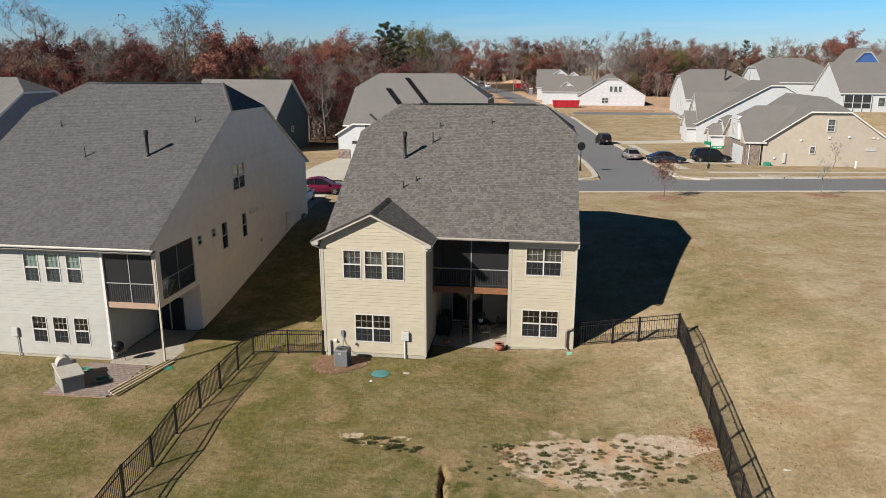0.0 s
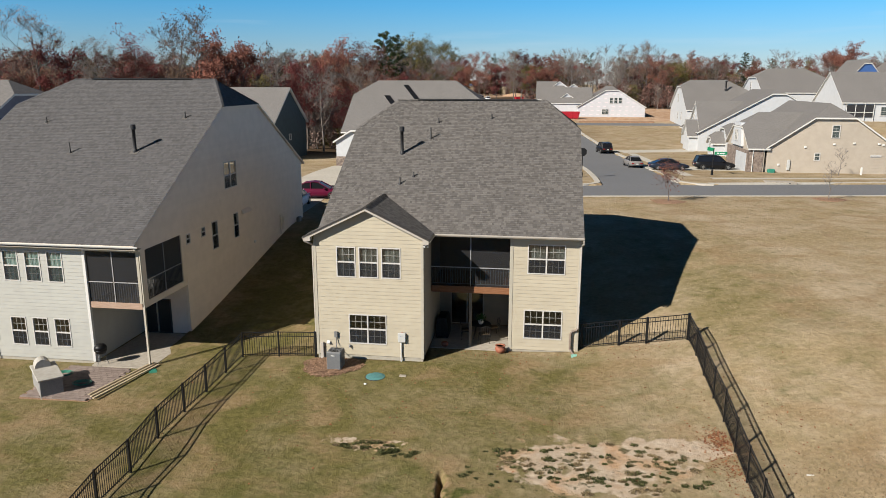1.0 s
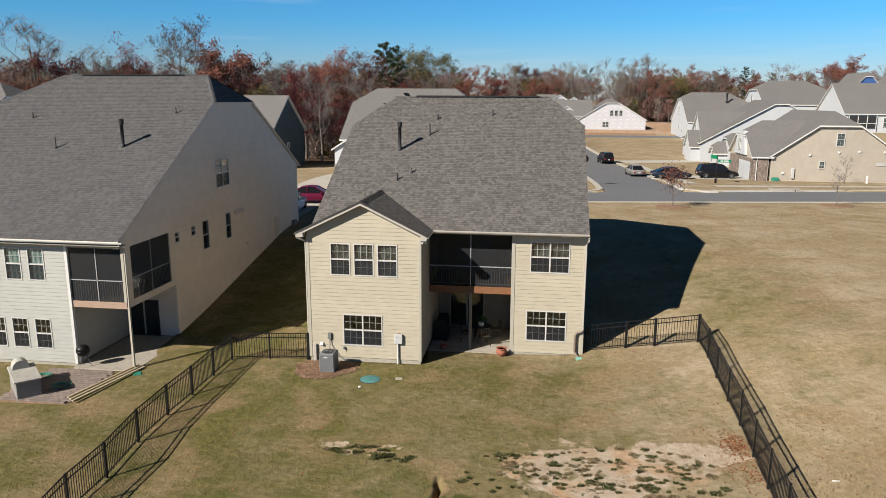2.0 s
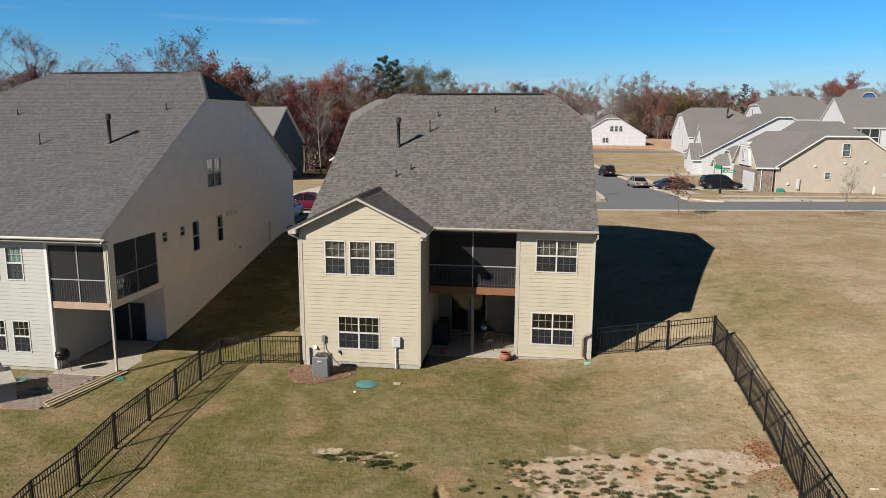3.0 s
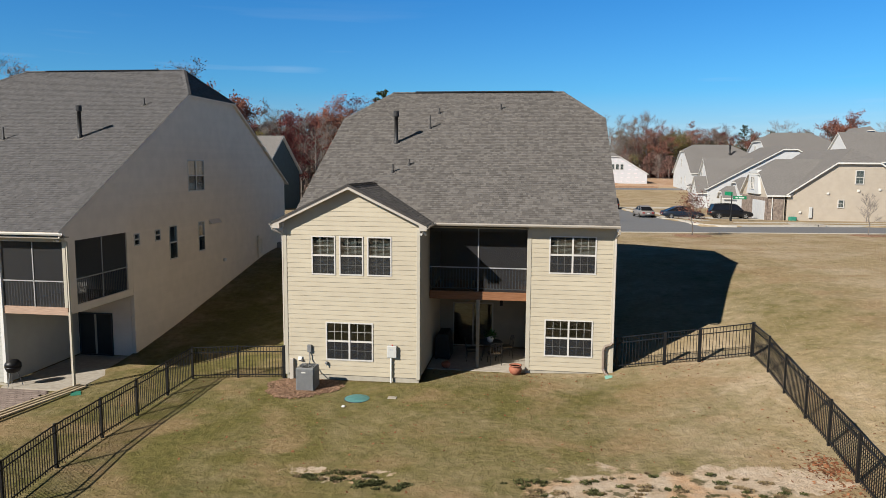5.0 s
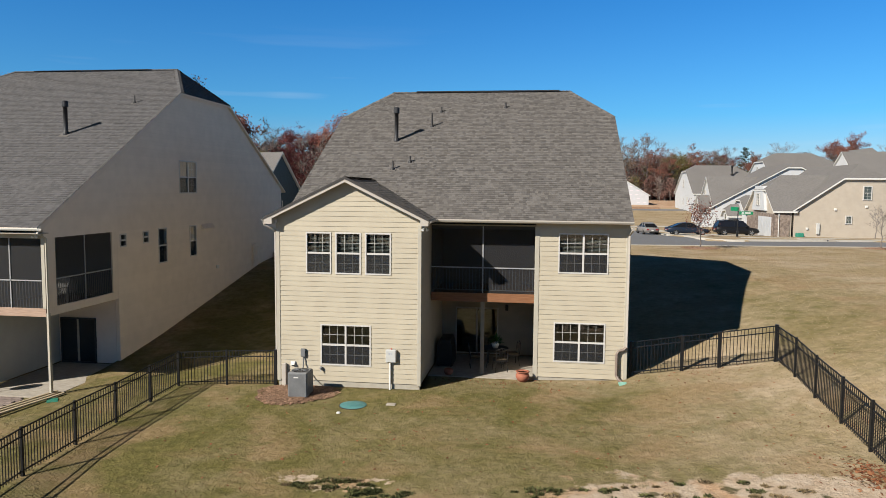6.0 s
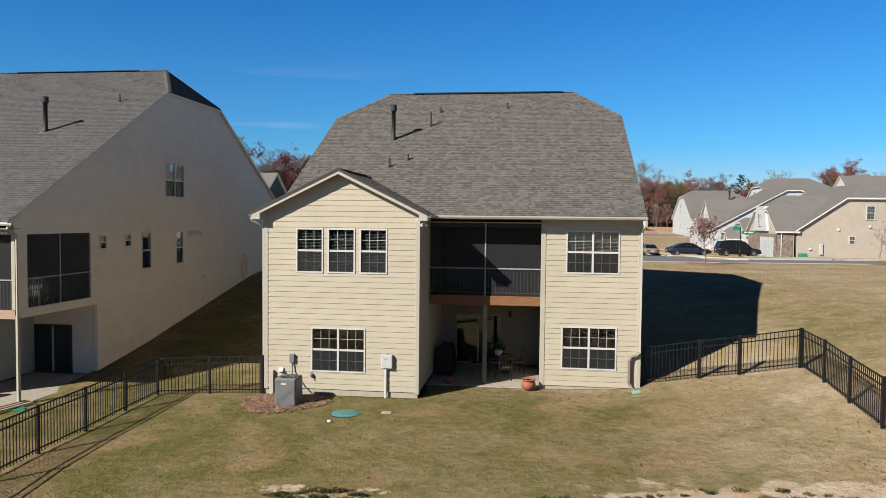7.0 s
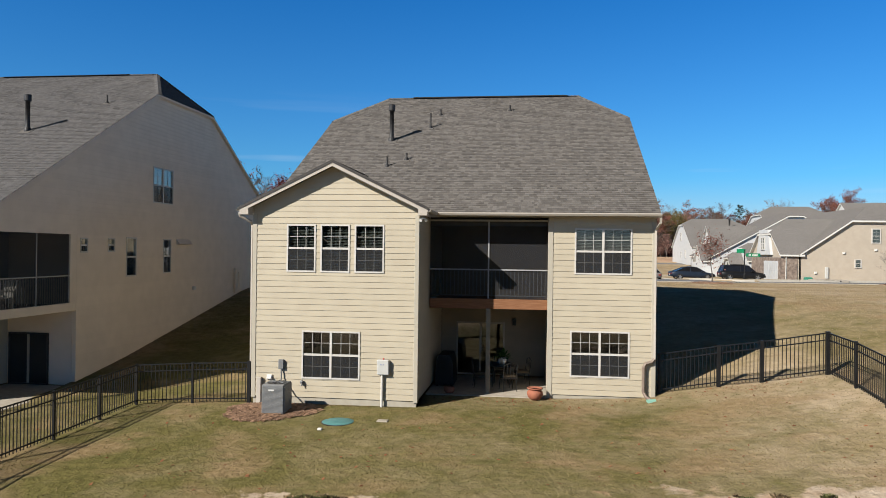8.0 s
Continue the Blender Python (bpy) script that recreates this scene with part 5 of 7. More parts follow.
for x, y, h in ((-19.45, 4.25, 0.55), (-22.4, 6.7, 0.3), (-14.42, 7.2, 0.35)):
    vent(x, y, n_rz(y), h, nb)

# the neighbour's patio
M_COVER = shader("pale cover", (0.313, 0.292, 0.258), (0.367, 0.347, 0.313), 5, 0.8, 0.2, 20)
PZ = -0.45
paved = thing("paver_patio", "grey-pink concrete paver patio beside the slab", "patio", (-15, -3.3, PZ), kind="structure")
base = part("bed", Build().box(-16.5, -5.1, PZ - 0.3, -13.35, NF - 0.36, PZ - 0.06), M_MULCH, paved)
pm = Build().softbox(-0.148, -0.098, 0, 0.148, 0.098, 0.06, 0.008).mesh("paver", M_PAVER)
for j in range(17):
    for i in range(11):
        x, y = -16.3 + i * 0.3 + (0.15 if j % 2 else 0), -5.0 + j * 0.2
        if x < -13.4 and y < NF - 0.5:
            o = part("paver", pm, M_PAVER, paved)
            o.matrix_basis = Matrix.Translation((x, y, PZ - 0.058 + rng.uniform(0, 0.006)))
box = thing("storage_box", "low grey storage box with a pale lid on the patio edge", "storage box", (-16.6, -3.9, PZ))
T = pose(-15.85, -4.1, PZ, 0, 0, 45)


def turned(b, m):
    b.v = [tuple(m @ Vector(p)) for p in b.v]
    return b


part("body", turned(Build().softbox(-0.45, -1.0, -0.2, 0.45, 1.0, 0.68, 0.03), T), shader("grey wicker", (0.19, 0.18, 0.17), (0.26, 0.25, 0.235), 30, 0.8, 0.3, 60), box)
part("lid", turned(Build().softbox(-0.50, -1.08, 0.68, 0.50, 1.08, 0.76, 0.02), T), M_COVER, box)
hump = [(0.32 * math.cos(math.pi * k / 10), 0.755 + 0.36 * math.sin(math.pi * k / 10)) for k in range(11)]
part("hood", turned(Build().prism([(x - 0.05, 0.45, z) for x, z in hump], (0, 0.55, 0)), T), M_COVER, box, "rounded taupe cover")
for i in range(3):
    x = -13.5 + i * 0.2
    p, q = Vector((x + 0.75, -0.95 - 0.1 * i, PZ + 0.03)), Vector((x - 0.05, -4.7 - 0.15 * i, PZ + 0.03))
    s = (q - p).normalized().cross(Vector((0, 0, 1))) * 0.048
    single("lumber", Build().prism([p - s, p + s, p + s + Vector((0, 0, 0.05)), p - s + Vector((0, 0, 0.05))], q - p), M_LUMBER, "long pale lumber board lying beside the patio", "board", "boards by the patio")
grill = thing("grill", "round black kettle grill on legs on the patio", "grill", (-14.75, -1.45, PZ))
gx, gy = -15.05, -1.42
part("bowl", Build().lathe([(0.08, 0.52), (0.22, 0.58), (0.28, 0.72), (0.285, 0.78)], 18, (gx, gy, PZ)), M_BLACK, grill, "", True)
part("lid", Build().lathe([(0.29, 0.78), (0.27, 0.90), (0.18, 1.0), (0.03, 1.03)], 18, (gx, gy, PZ)), M_BLACK, grill, "", True)
for k in range(3):
    a = 2.1 * k + 0.4
    part("leg", Build().tube([(gx + 0.14 * math.cos(a), gy + 0.14 * math.sin(a), PZ + 0.56), (gx + 0.30 * math.cos(a), gy + 0.30 * math.sin(a), PZ + 0.0)], 0.014, 6), M_GREYMETAL, grill)


def coil(cx, cy, z, label):
    b = Build()
    for k in range(4):
        r = 0.16 + 0.05 * k
        pts = [(cx + r * math.cos(a / 3) * 1.3, cy + r * math.sin(a / 3), z + 0.02 + 0.012 * k) for a in range(19)]
        b.tube(pts, 0.016, 5, False)
    return single("garden_hose", b, M_GREEN2, label, "hose", smooth=True)


coil(-16.05, -2.75, PZ + 0.01, "green garden hose in loops on the pavers")
coil(-14.6, -3.6, PZ + 0.01, "green garden hose in loops on the pavers")
single("splash_block", Build().prism([(-12.55, -1.75, -0.5), (-12.25, -1.6, -0.5), (-12.0, -1.95, -0.52), (-12.3, -2.1, -0.52)], (0, 0, 0.08)), M_GREEN2, "green plastic splash block by the post", "splash block")
single("utility_box", Build().softbox(-20.75, NF - 0.14, 0.55, -20.40, NF - 0.02, 1.0, 0.02).tube([(-20.5, NF - 0.08, 0.55), (-20.5, NF - 0.08, -0.5)], 0.03, 8), M_BOX, "light grey electrical box on the siding", "electrical box")


def slatted_chair(x, y, z, rz):
    """A white slatted porch chair; its back is towards +x before the turn."""
    c = thing("porch_chair", "white slatted chair on the screened porch", "chair", (x, y, z))
    m = pose(x, y, z, 0, 0, rz)
    for k in range(5):
        part("seat_slat", turned(Build().softbox(-0.26, -0.26 + 0.108 * k, 0.40, 0.24, -0.18 + 0.108 * k, 0.43, 0.006), m), M_VINYL, c)
        part("back_slat", turned(Build().prism([(0.22, -0.26 + 0.108 * k, 0.42), (0.22, -0.18 + 0.108 * k, 0.42), (0.40, -0.18 + 0.108 * k, 1.0), (0.40, -0.26 + 0.108 * k, 1.0)], (0.02, 0, 0)), m), M_VINYL, c)
    for sx in (-0.24, 0.22):
        for sy in (-0.27, 0.27):
            part("leg", turned(Build().softbox(sx - 0.025, sy - 0.025, 0, sx + 0.025, sy + 0.025, 0.62, 0.005), m), M_VINYL, c)
    for sy in (-0.28, 0.28):
        part("arm", turned(Build().softbox(-0.30, sy - 0.045, 0.62, 0.30, sy + 0.045, 0.65, 0.006), m), M_VINYL, c)


slatted_chair(-13.45, 0.15, 2.46, 80)


# ---- houses across the street ----
M_WHITE = shader("white siding", (0.408, 0.415, 0.422), (0.442, 0.449, 0.456), 2.0, 0.6, big=0.05)
M_WRAP = shader("house wrap", (0.428, 0.428, 0.445), (0.462, 0.462, 0.479), 1.4, 0.5, big=0.06, bigscale=0.8)
M_TANH = shader("tan siding", (0.354, 0.306, 0.248), (0.381, 0.33, 0.269), 2.0, 0.6, big=0.05)
M_NAVY = shader("slate blue siding", (0.025, 0.043, 0.05), (0.031, 0.052, 0.061), 2.0, 0.6, big=0.06)
M_BLUEGREY = shader("blue grey siding", (0.15, 0.156, 0.19), (0.17, 0.177, 0.211), 2.0, 0.6, big=0.06)
M_BLUE = shader("bright blue sheathing", (0.034, 0.082, 0.224), (0.041, 0.095, 0.252), 2.0, 0.6)
M_STONE = shader("stone veneer", (0.116, 0.088, 0.075), (0.245, 0.197, 0.163), 3.2, 0.9, 0.6, 6, big=0.2, bigscale=2.0)
M_GARAGE = shader("white garage door", (0.394, 0.401, 0.408), (0.428, 0.435, 0.442), 2.0, 0.5)


M_FARGLASS = shader("dim window glass", (0.034, 0.048, 0.048), (0.061, 0.075, 0.075), 0.8, 0.08, spec=0.5)


def place(b, m):
    return turned(b, m)


def plain_window(parent, m, x, z, w, h, units=1, grid=(2, 2)):
    """A window on a wall that faces -y in the frame m; (x, z) its lower corner."""
    o = m @ Vector((x, -0.06, z))
    u = (m.to_3x3() @ Vector((1, 0, 0))).normalized()
    return window(parent, o, u, w, h, units, grid, screen=False, bar=0.09, glass=M_FARGLASS)


def gable_body(parent, m, w, depth, eave, slope, clip, wall_material, z0=-0.6, over=0.35, openings=(), roof_material=None, trim=None, lapped=0.0, clip2=0.0, ridge_run=0.0):
    """A block with its gable towards -y: w across, depth back, clip: metres cut off the gable's peak (0: a full gable)."""
    peak = eave + slope * w / 2
    top = peak - clip
    k = (peak - top) / slope
    outline = [(0, 0, z0), (w, 0, z0), (w, 0, eave)] + ([(w / 2 + k, 0, top), (w / 2 - k, 0, top)] if clip else [(w / 2, 0, peak)]) + [(0, 0, eave)]
    b = Build()
    b.prism(outline, (0, 0.15, 0))
    wl = part("wall", place(b, m), wall_material, parent)
    b = Build()
    b.prism([(0, 0.15, z0), (0, 0.15, eave), (0, depth, eave), (0, depth, z0)], (0.15, 0, 0))
    b.prism([(w - 0.15, 0.15, z0), (w - 0.15, 0.15, eave), (w - 0.15, depth, eave), (w - 0.15, depth, z0)], (0.15, 0, 0))
    b.prism([(x, depth - 0.15, min(z, eave + 0.02) if clip2 else z) for x, y, z in outline], (0, 0.14, 0))
    part("wall", place(b, m), wall_material, parent)
    if lapped:
        lb = Build()
        z = 0.0
        while z < top - 0.1:
            lo = 0 if z < eave else (z - eave) / slope
            lb.prism([(lo, 0, z), (w - lo, 0, z), (w - lo, -0.03, z)], (0, 0, 0.0))
            lb.solid([(lo, -0.012, z), (w - lo, -0.012, z), (w - lo, -0.003, z + lapped), (lo, -0.003, z + lapped), (lo, 0, z), (w - lo, 0, z)], [(0, 1, 2, 3), (4, 5, 1, 0)])
            z += lapped
        tagged(part("lap_rest", place(lb, m), wall_material, wl), kind="stuff")
    ov = over
    ez = eave - slope * ov + 0.12
    zr = eave + slope * w / 2 + 0.12
    hc = clip
    yh = hc / slope
    d = Build()
    sh = Build()
    for s in (0, 1):
        xe = -ov if s == 0 else w + ov
        kx = (hc / slope)
        poly = [(xe, -ov, ez), (w / 2 + (-kx if s == 0 else kx), -ov, zr - hc), (w / 2, -ov + yh, zr), (w / 2, depth + ov - clip2 / slope + ridge_run, zr), (xe, depth + ov, ez)]
        if clip2:
            poly.insert(4, (w / 2 + (-clip2 if s == 0 else clip2) / slope, depth + ov, zr - clip2))
        if s == 0:
            poly = poly[::-1]
        d.prism(poly, (0, 0, -0.18))
        sh.prism([(p[0], p[1], p[2] + 0.02) for p in poly], (0, 0, -0.016))
    if hc:
        poly = [(w / 2 - hc / slope, -ov, zr - hc), (w / 2 + hc / slope, -ov, zr - hc), (w / 2, -ov + yh, zr)]
        d.prism(poly, (0, 0, -0.18))
        sh.prism([(p[0], p[1], p[2] + 0.02) for p in poly], (0, 0, -0.016))
    if clip2:
        k2 = clip2 / slope
        poly = [(w / 2 + k2, depth + ov, zr - clip2), (w / 2 - k2, depth + ov, zr - clip2), (w / 2, depth + ov - k2, zr)]
        d.prism(poly, (0, 0, -0.18))
        sh.prism([(p[0], p[1], p[2] + 0.02) for p in poly], (0, 0, -0.016))
    rf = part("roof", place(d, m), trim or M_VINYL, parent)
    part("shingles", place(sh, m), roof_material or M_ROOF_FAR, rf)
    for x, z, ww, hh, un in openings:
        plain_window(parent, m, x, z, ww, hh, un)
    return zr


def at(x, y, z, rz=0):
    return pose(x, y, z, 0, 0, rz)


WEST, SOUTH, EAST = -90, 0, 90

# tan house on the corner
g0 = 1.72
tan = thing("house", "tan lap-sided house with white trim and a stone garage front", "house", (38, 70, g0))
gable_body(tan, at(32.3, 62.3, g0), 14.75, 17, 3.05, 0.70, 1.62, M_TANH, openings=[(7.15, 4.25, 0.95, 1.6, 1), (5.45, 1.55, 0.7, 0.95, 1), (11.85, 2.05, 1.2, 0.28, 1)], lapped=0.18)
gable_body(tan, at(30.3, 73.2, g0, WEST), 10.9, 1.9, 3.05, 0.72, 1.75, M_TANH, openings=(), ridge_run=5.4)
fm = at(30.27, 73.2, g0, WEST)
part("stone_front", place(Build().box(0.02, -0.08, -0.4, 10.88, 0.01, 2.6).box(10.80, -0.08, -0.4, 10.98, 1.6, 2.9), fm), M_STONE, tan, "brown stone veneer")
gd = part("garage_door", place(Build().box(5.0, -0.13, -0.2, 9.9, -0.085, 2.2), fm), M_GARAGE, tan, "white panelled garage door")
for r in range(4):
    for c in range(8):
        part("panel", place(Build().box(5.08 + c * 0.6, -0.15, 0.02 + r * 0.54, 5.60 + c * 0.6, -0.132, 0.48 + r * 0.54), fm), M_GARAGE, gd)
dorm = at(30.0, 70.6, g0 + 2.9, WEST)
part("dormer", place(Build().prism([(0, 0, 0), (5.2, 0, 0), (4.1, 0, 2.9), (1.1, 0, 2.9)], (0, 3.0, 0)), dorm), M_WHITE, tan, "white clipped gable over the garage")
plain_window(tan, at(29.98, 70.6, g0 + 2.9, WEST), 2.0, 0.55, 1.3, 1.5, 2)
part("downspout", place(Build().tube([(0.35, -0.06, 3.0), (0.35, -0.06, 0)], 0.05, 6), at(30.3, 62.2, g0)), M_VINYL, tan)
part("electric_meter", place(Build().softbox(4.4, -0.2, 0.35, 4.75, -0.03, 1.6, 0.03), at(30.3, 62.3, g0)), M_BOX, tan)
for x, z in ((6.2, 3.05), (9.45, 3.4), (11.7, 3.55), (15.0, 3.4), (3.3, 0.85), (14.5, 3.5)):
    part("wall_vent", place(Build().softbox(x, -0.14, z, x + 0.28, -0.02, z + 0.25, 0.03), at(30.3, 62.3, g0)), M_VINYL, tan)
single("hose_reel", place(Build().softbox(2.1, -0.9, 0.0, 2.9, -0.3, 0.5, 0.08), at(30.3, 62.3, g0)), M_GREEN2, "green plastic hose reel by the tan wall", "hose reel")
pt = thing("utility_pedestal", "short white utility post on the verge", "utility post", (42.5, 60.2, g0))
part("post", Build().softbox(42.4, 60.1, 1.6, 42.6, 60.3, 2.75, 0.03), M_VINYL, pt)

# pale house behind it
g1 = 0.85
h2 = thing("house", "white-sided house with a long grey shingle roof", "house", (38, 105, g1))
gable_body(h2, at(31.2, 97, g1), 24.5, 16, 3.5, 0.56, 0.6, M_WHITE, openings=())
gable_body(h2, at(31.7, 108.5, g1, WEST), 11.0, 7.5, 3.3, 0.92, 0.0, M_WHITE, openings=[(3.4, 4.6, 1.0, 1.6, 1)])
fm = at(31.67, 108.5, g1, WEST)
part("garage_door", place(Build().box(4.2, -0.1, -0.2, 9.2, -0.02, 2.3), fm), M_GARAGE, h2)
part("stone_front", place(Build().box(0.05, -0.07, -0.4, 10.95, -0.01, 1.1), fm), M_STONE, h2)
gable_body(h2, at(29.8, 103, g1, WEST), 5.0, 6.0, 2.9, 0.95, 0.0, M_WHITE, openings=[(2.0, 3.2, 0.9, 1.2, 1)])
gable_body(h2, at(33.4, 92.5, g1, WEST), 7.0, 6.0, 3.0, 0.66, 0.7, M_WHITE, openings=[(1.6, 1.1, 1.6, 2.0, 2)])
gable_body(h2, at(31.6, 91.2, g1, WEST), 3.2, 2.2, 2.5, 0.9, 0.8, M_WHITE, openings=[(0.9, 0.9, 1.1, 1.8, 1)])

# white house further down the side street
g2 = 2.75
h3 = thing("house", "white house with a clipped gable and grey roof", "house", (45, 158, g2))
gable_body(h3, at(38.2, 169, g2, WEST), 23, 15, 3.6, 0.575, 1.5, M_WHITE, openings=[(9.6, 5.0, 1.6, 2.0, 2), (15.2, 0.9, 1.0, 1.9, 1), (10.5, 0.9, 1.0, 1.6, 1)], clip2=2.6)
flue(48.0, 153.0, 11.0, 1.9, 0.2, h3)

# houses behind on the right
h4 = thing("house", "pale house with a wide grey roof and dormers", "house", (60, 150, 3))
gable_body(h4, at(53.8, 161, 3.0, WEST), 18, 16, 7.4, 0.58, 2.0, M_WHITE, openings=[(7.0, 7.5, 1.0, 2.2, 1)], clip2=3.0)
gable_body(h4, at(59, 147.5, 3.0), 8, 8, 6.0, 0.8, 0.0, M_WHITE, openings=[(3.2, 6.6, 1.4, 1.4, 1)])
gable_body(h4, at(55.6, 147, 6.6), 2.6, 6, 4.8, 0.7, 0.0, M_WHITE, openings=[(0.7, 3.2, 1.1, 1.3, 1)])
h5 = thing("house", "long cream house with a screened porch", "house", (68, 122, 4.0))
gable_body(h5, at(60.4, 130, 4.2, WEST), 15, 26, 4.85, 0.72, 0.0, M_WHITE)
b = Build().box(60.9, 114.8, 6.3, 65.7, 115.05, 8.5)
part("porch_screen", b, M_PIPE, h5, "dark screened porch")
for i in range(4):
    part("porch_post", Build().box(60.9 + 1.6 * i, 114.7, 5.0, 61.0 + 1.6 * i, 114.8, 8.6), M_VINYL, h5)
part("porch_rail", Build().box(60.9, 114.7, 7.1, 65.7, 114.78, 7.2), M_VINYL, h5)
for i in range(3):
    plain_window(h5, at(67.0 + 1.7 * i, 114.98, 6.5), 0, 0, 1.3, 1.7, 1, (2, 2))
h6 = thing("house", "house under construction with a bright blue gable", "house", (90, 186, 4))
gable_body(h6, at(86.5, 180, 4.0), 7, 14, 10.4, 1.2, 1.1, M_BLUE)
gable_body(h6, at(93, 184, 4.0), 22, 14, 7.5, 0.75, 0.0, M_WHITE)

# wrapped house being built
g7 = 2.75
wrap = thing("house", "unfinished house in white building wrap", "house", (22, 188, g7))
gable_body(wrap, at(14.6, 180, g7), 18.5, 20, 3.0, 0.61, 1.1, M_WRAP, openings=[(8.6, 4.0, 0.95, 1.6, 1), (9.85, 4.0, 0.95, 1.6, 1), (11.1, 4.0, 0.95, 1.6, 1), (6.6, 0.9, 1.8, 1.5, 2)])
bars = Build()
rg = random.Random(3)
for r in range(6):
    for c in range(9):
        x, z = 1.2 + c * 2.0 + rg.uniform(-0.3, 0.3), 0.8 + r * 1.1
        lo = 0 if z < 3 else (z - 3) / 0.61
        if lo + 0.3 < x < 18.2 - lo - 0.9 and not (7.5 < x < 12.3 and 3.7 < z < 5.9) and not (5.6 < x < 8.7 and 0.6 < z < 2.6):
            bars.box(x, -0.02, z, x + 0.8, -0.006, z + 0.14)
tagged(part("printed_bars", place(bars, at(14.6, 180, g7)), shader("faded wrap print", (0.62, 0.52, 0.55), (0.66, 0.56, 0.58), 2, 0.6), wrap), kind="stuff")
gable_body(wrap, at(4.5, 196, g7, WEST), 12, 14, 4.0, 0.7, 0.0, M_WRAP)
gable_body(wrap, at(7.0, 186, g7), 9, 12, 3.4, 0.7, 0.0, M_WRAP)
w2h = thing("house", "unfinished white house with grey roof beyond", "house", (10, 215, 3))
gable_body(w2h, at(2.6, 222, 3.2, WEST), 16, 9, 4.2, 0.66, 0.0, M_WRAP, clip2=2.0)
gable_body(w2h, at(7.6, 212, 3.2), 4.4, 8, 8.0, 0.7, 0.0, M_WRAP)
gable_body(w2h, at(11.4, 208, 3.2), 5.5, 10, 6.8, 0.7, 0.0, M_WRAP)

# houses to the left of the street
g8 = 2.1
hl = thing("house", "white house with a broad grey clipped roof", "house", (-12, 68, g8))
gable_body(hl, at(-21.4, 60, g8), 7.6, 8, 3.0, 0.62, 1.1, M_WHITE, openings=[(3.5, 3.2, 0.8, 1.2, 1)])
gable_body(hl, at(-20.6, 80, g8, WEST), 19, 18.0, 4.2, 0.66, 1.9, M_WHITE, clip2=3.2)
fm = at(-21.4, 59.97, g8)
gd = part("garage_door", place(Build().box(1.7, -0.1, -0.2, 6.5, -0.02, 2.25), fm), M_GARAGE, hl, "white garage door with a dark window row")
part("garage_glass", place(Build().box(1.9, -0.12, 1.75, 6.3, -0.101, 2.1), fm), M_PIPE, gd)
part("stone_front", place(Build().box(-0.03, -0.08, -0.4, 1.5, -0.01, 1.0), fm), M_STONE, hl)
hn = thing("house", "slate blue house with a grey gable roof", "house", (-36, 78, 2))
gable_body(hn, at(-32.6, 67, 1.9, EAST - 5), 11.5, 14, 4.8, 0.85, 0.0, M_NAVY, openings=[(5.2, 2.2, 0.8, 0.9, 1)])
hb = thing("house", "blue grey house beyond the neighbour", "house", (-46, 30, 1))
gable_body(hb, at(-40.8, 19.5, 0.6, EAST), 20, 14, 6.3, 0.56, 1.2, M_BLUEGREY)
hw = thing("house", "pale house with a white corner and a grey roof", "house", (-52, 14, 0))
gable_body(hw, at(-45.5, 12, 0.2, EAST), 14, 14, 5.6, 0.6, 0.0, M_WHITE)
hm = thing("house", "distant white-trimmed house by the woods", "house", (-16, 215, 4))
gable_body(hm, at(-40, 215, 3.0), 14, 14, 4.0, 0.6, 0.0, M_WHITE)
gable_body(hm, at(-28, 219, 3.0), 10, 14, 4.6, 0.6, 0.0, M_WHITE)

# driveways
def drive(x0, y0, x1, y1, w, label, lift=0.02):
    b = Build()
    n = 8
    d = Vector((x1 - x0, y1 - y0, 0))
    s = Vector((-d.y, d.x, 0)).normalized() * w / 2
    rows = []
    for i in range(n + 1):
        p = Vector((x0, y0, 0)) + d * i / n
        for q in (p - s, p + s):
            z = float(land(q.x, q.y)) + lift
            b.v.append((q.x, q.y, z))
            b.v.append((q.x, q.y, z - 0.2))
    for i in range(n):
        q = 4 * i
        b.f += [(q, q + 2, q + 6, q + 4), (q, q + 4, q + 5, q + 1), (q + 2, q + 3, q + 7, q + 6)]
    return tagged(part("driveway", b, M_KERB, None, label), "", "driveway", "", "structure")


drive(-17.9, 38.7, -19.0, 60.0, 5.5, "pale concrete driveway of the white house")
drive(18.6, 66.4, 30.4, 66.4, 5.4, "pale concrete driveway of the tan house")
drive(17.6, 94.0, 30.0, 98.0, 5.0, "pale concrete driveway of the white house")
drive(-16.0, 21.5, -16.6, 30.3, 5.6, "pale concrete driveway of the neighbouring house")

# ---- vehicles ----
M_TYRE = shader("tyre rubber", (0.01, 0.01, 0.01), (0.017, 0.017, 0.017), 8, 0.85)
M_RIM = shader("alloy rim", (0.306, 0.306, 0.313), (0.34, 0.34, 0.347), 8, 0.3, metal=0.8)
M_CARGLASS = shader("tinted car glass", (0.009, 0.009, 0.011), (0.011, 0.012, 0.014), 2, 0.15, spec=0.25)
M_TAIL = shader("red lamp lens", (0.204, 0.007, 0.007), (0.245, 0.01, 0.01), 4, 0.2)
M_HEAD = shader("clear lamp lens", (0.408, 0.408, 0.408), (0.476, 0.476, 0.476), 4, 0.15)


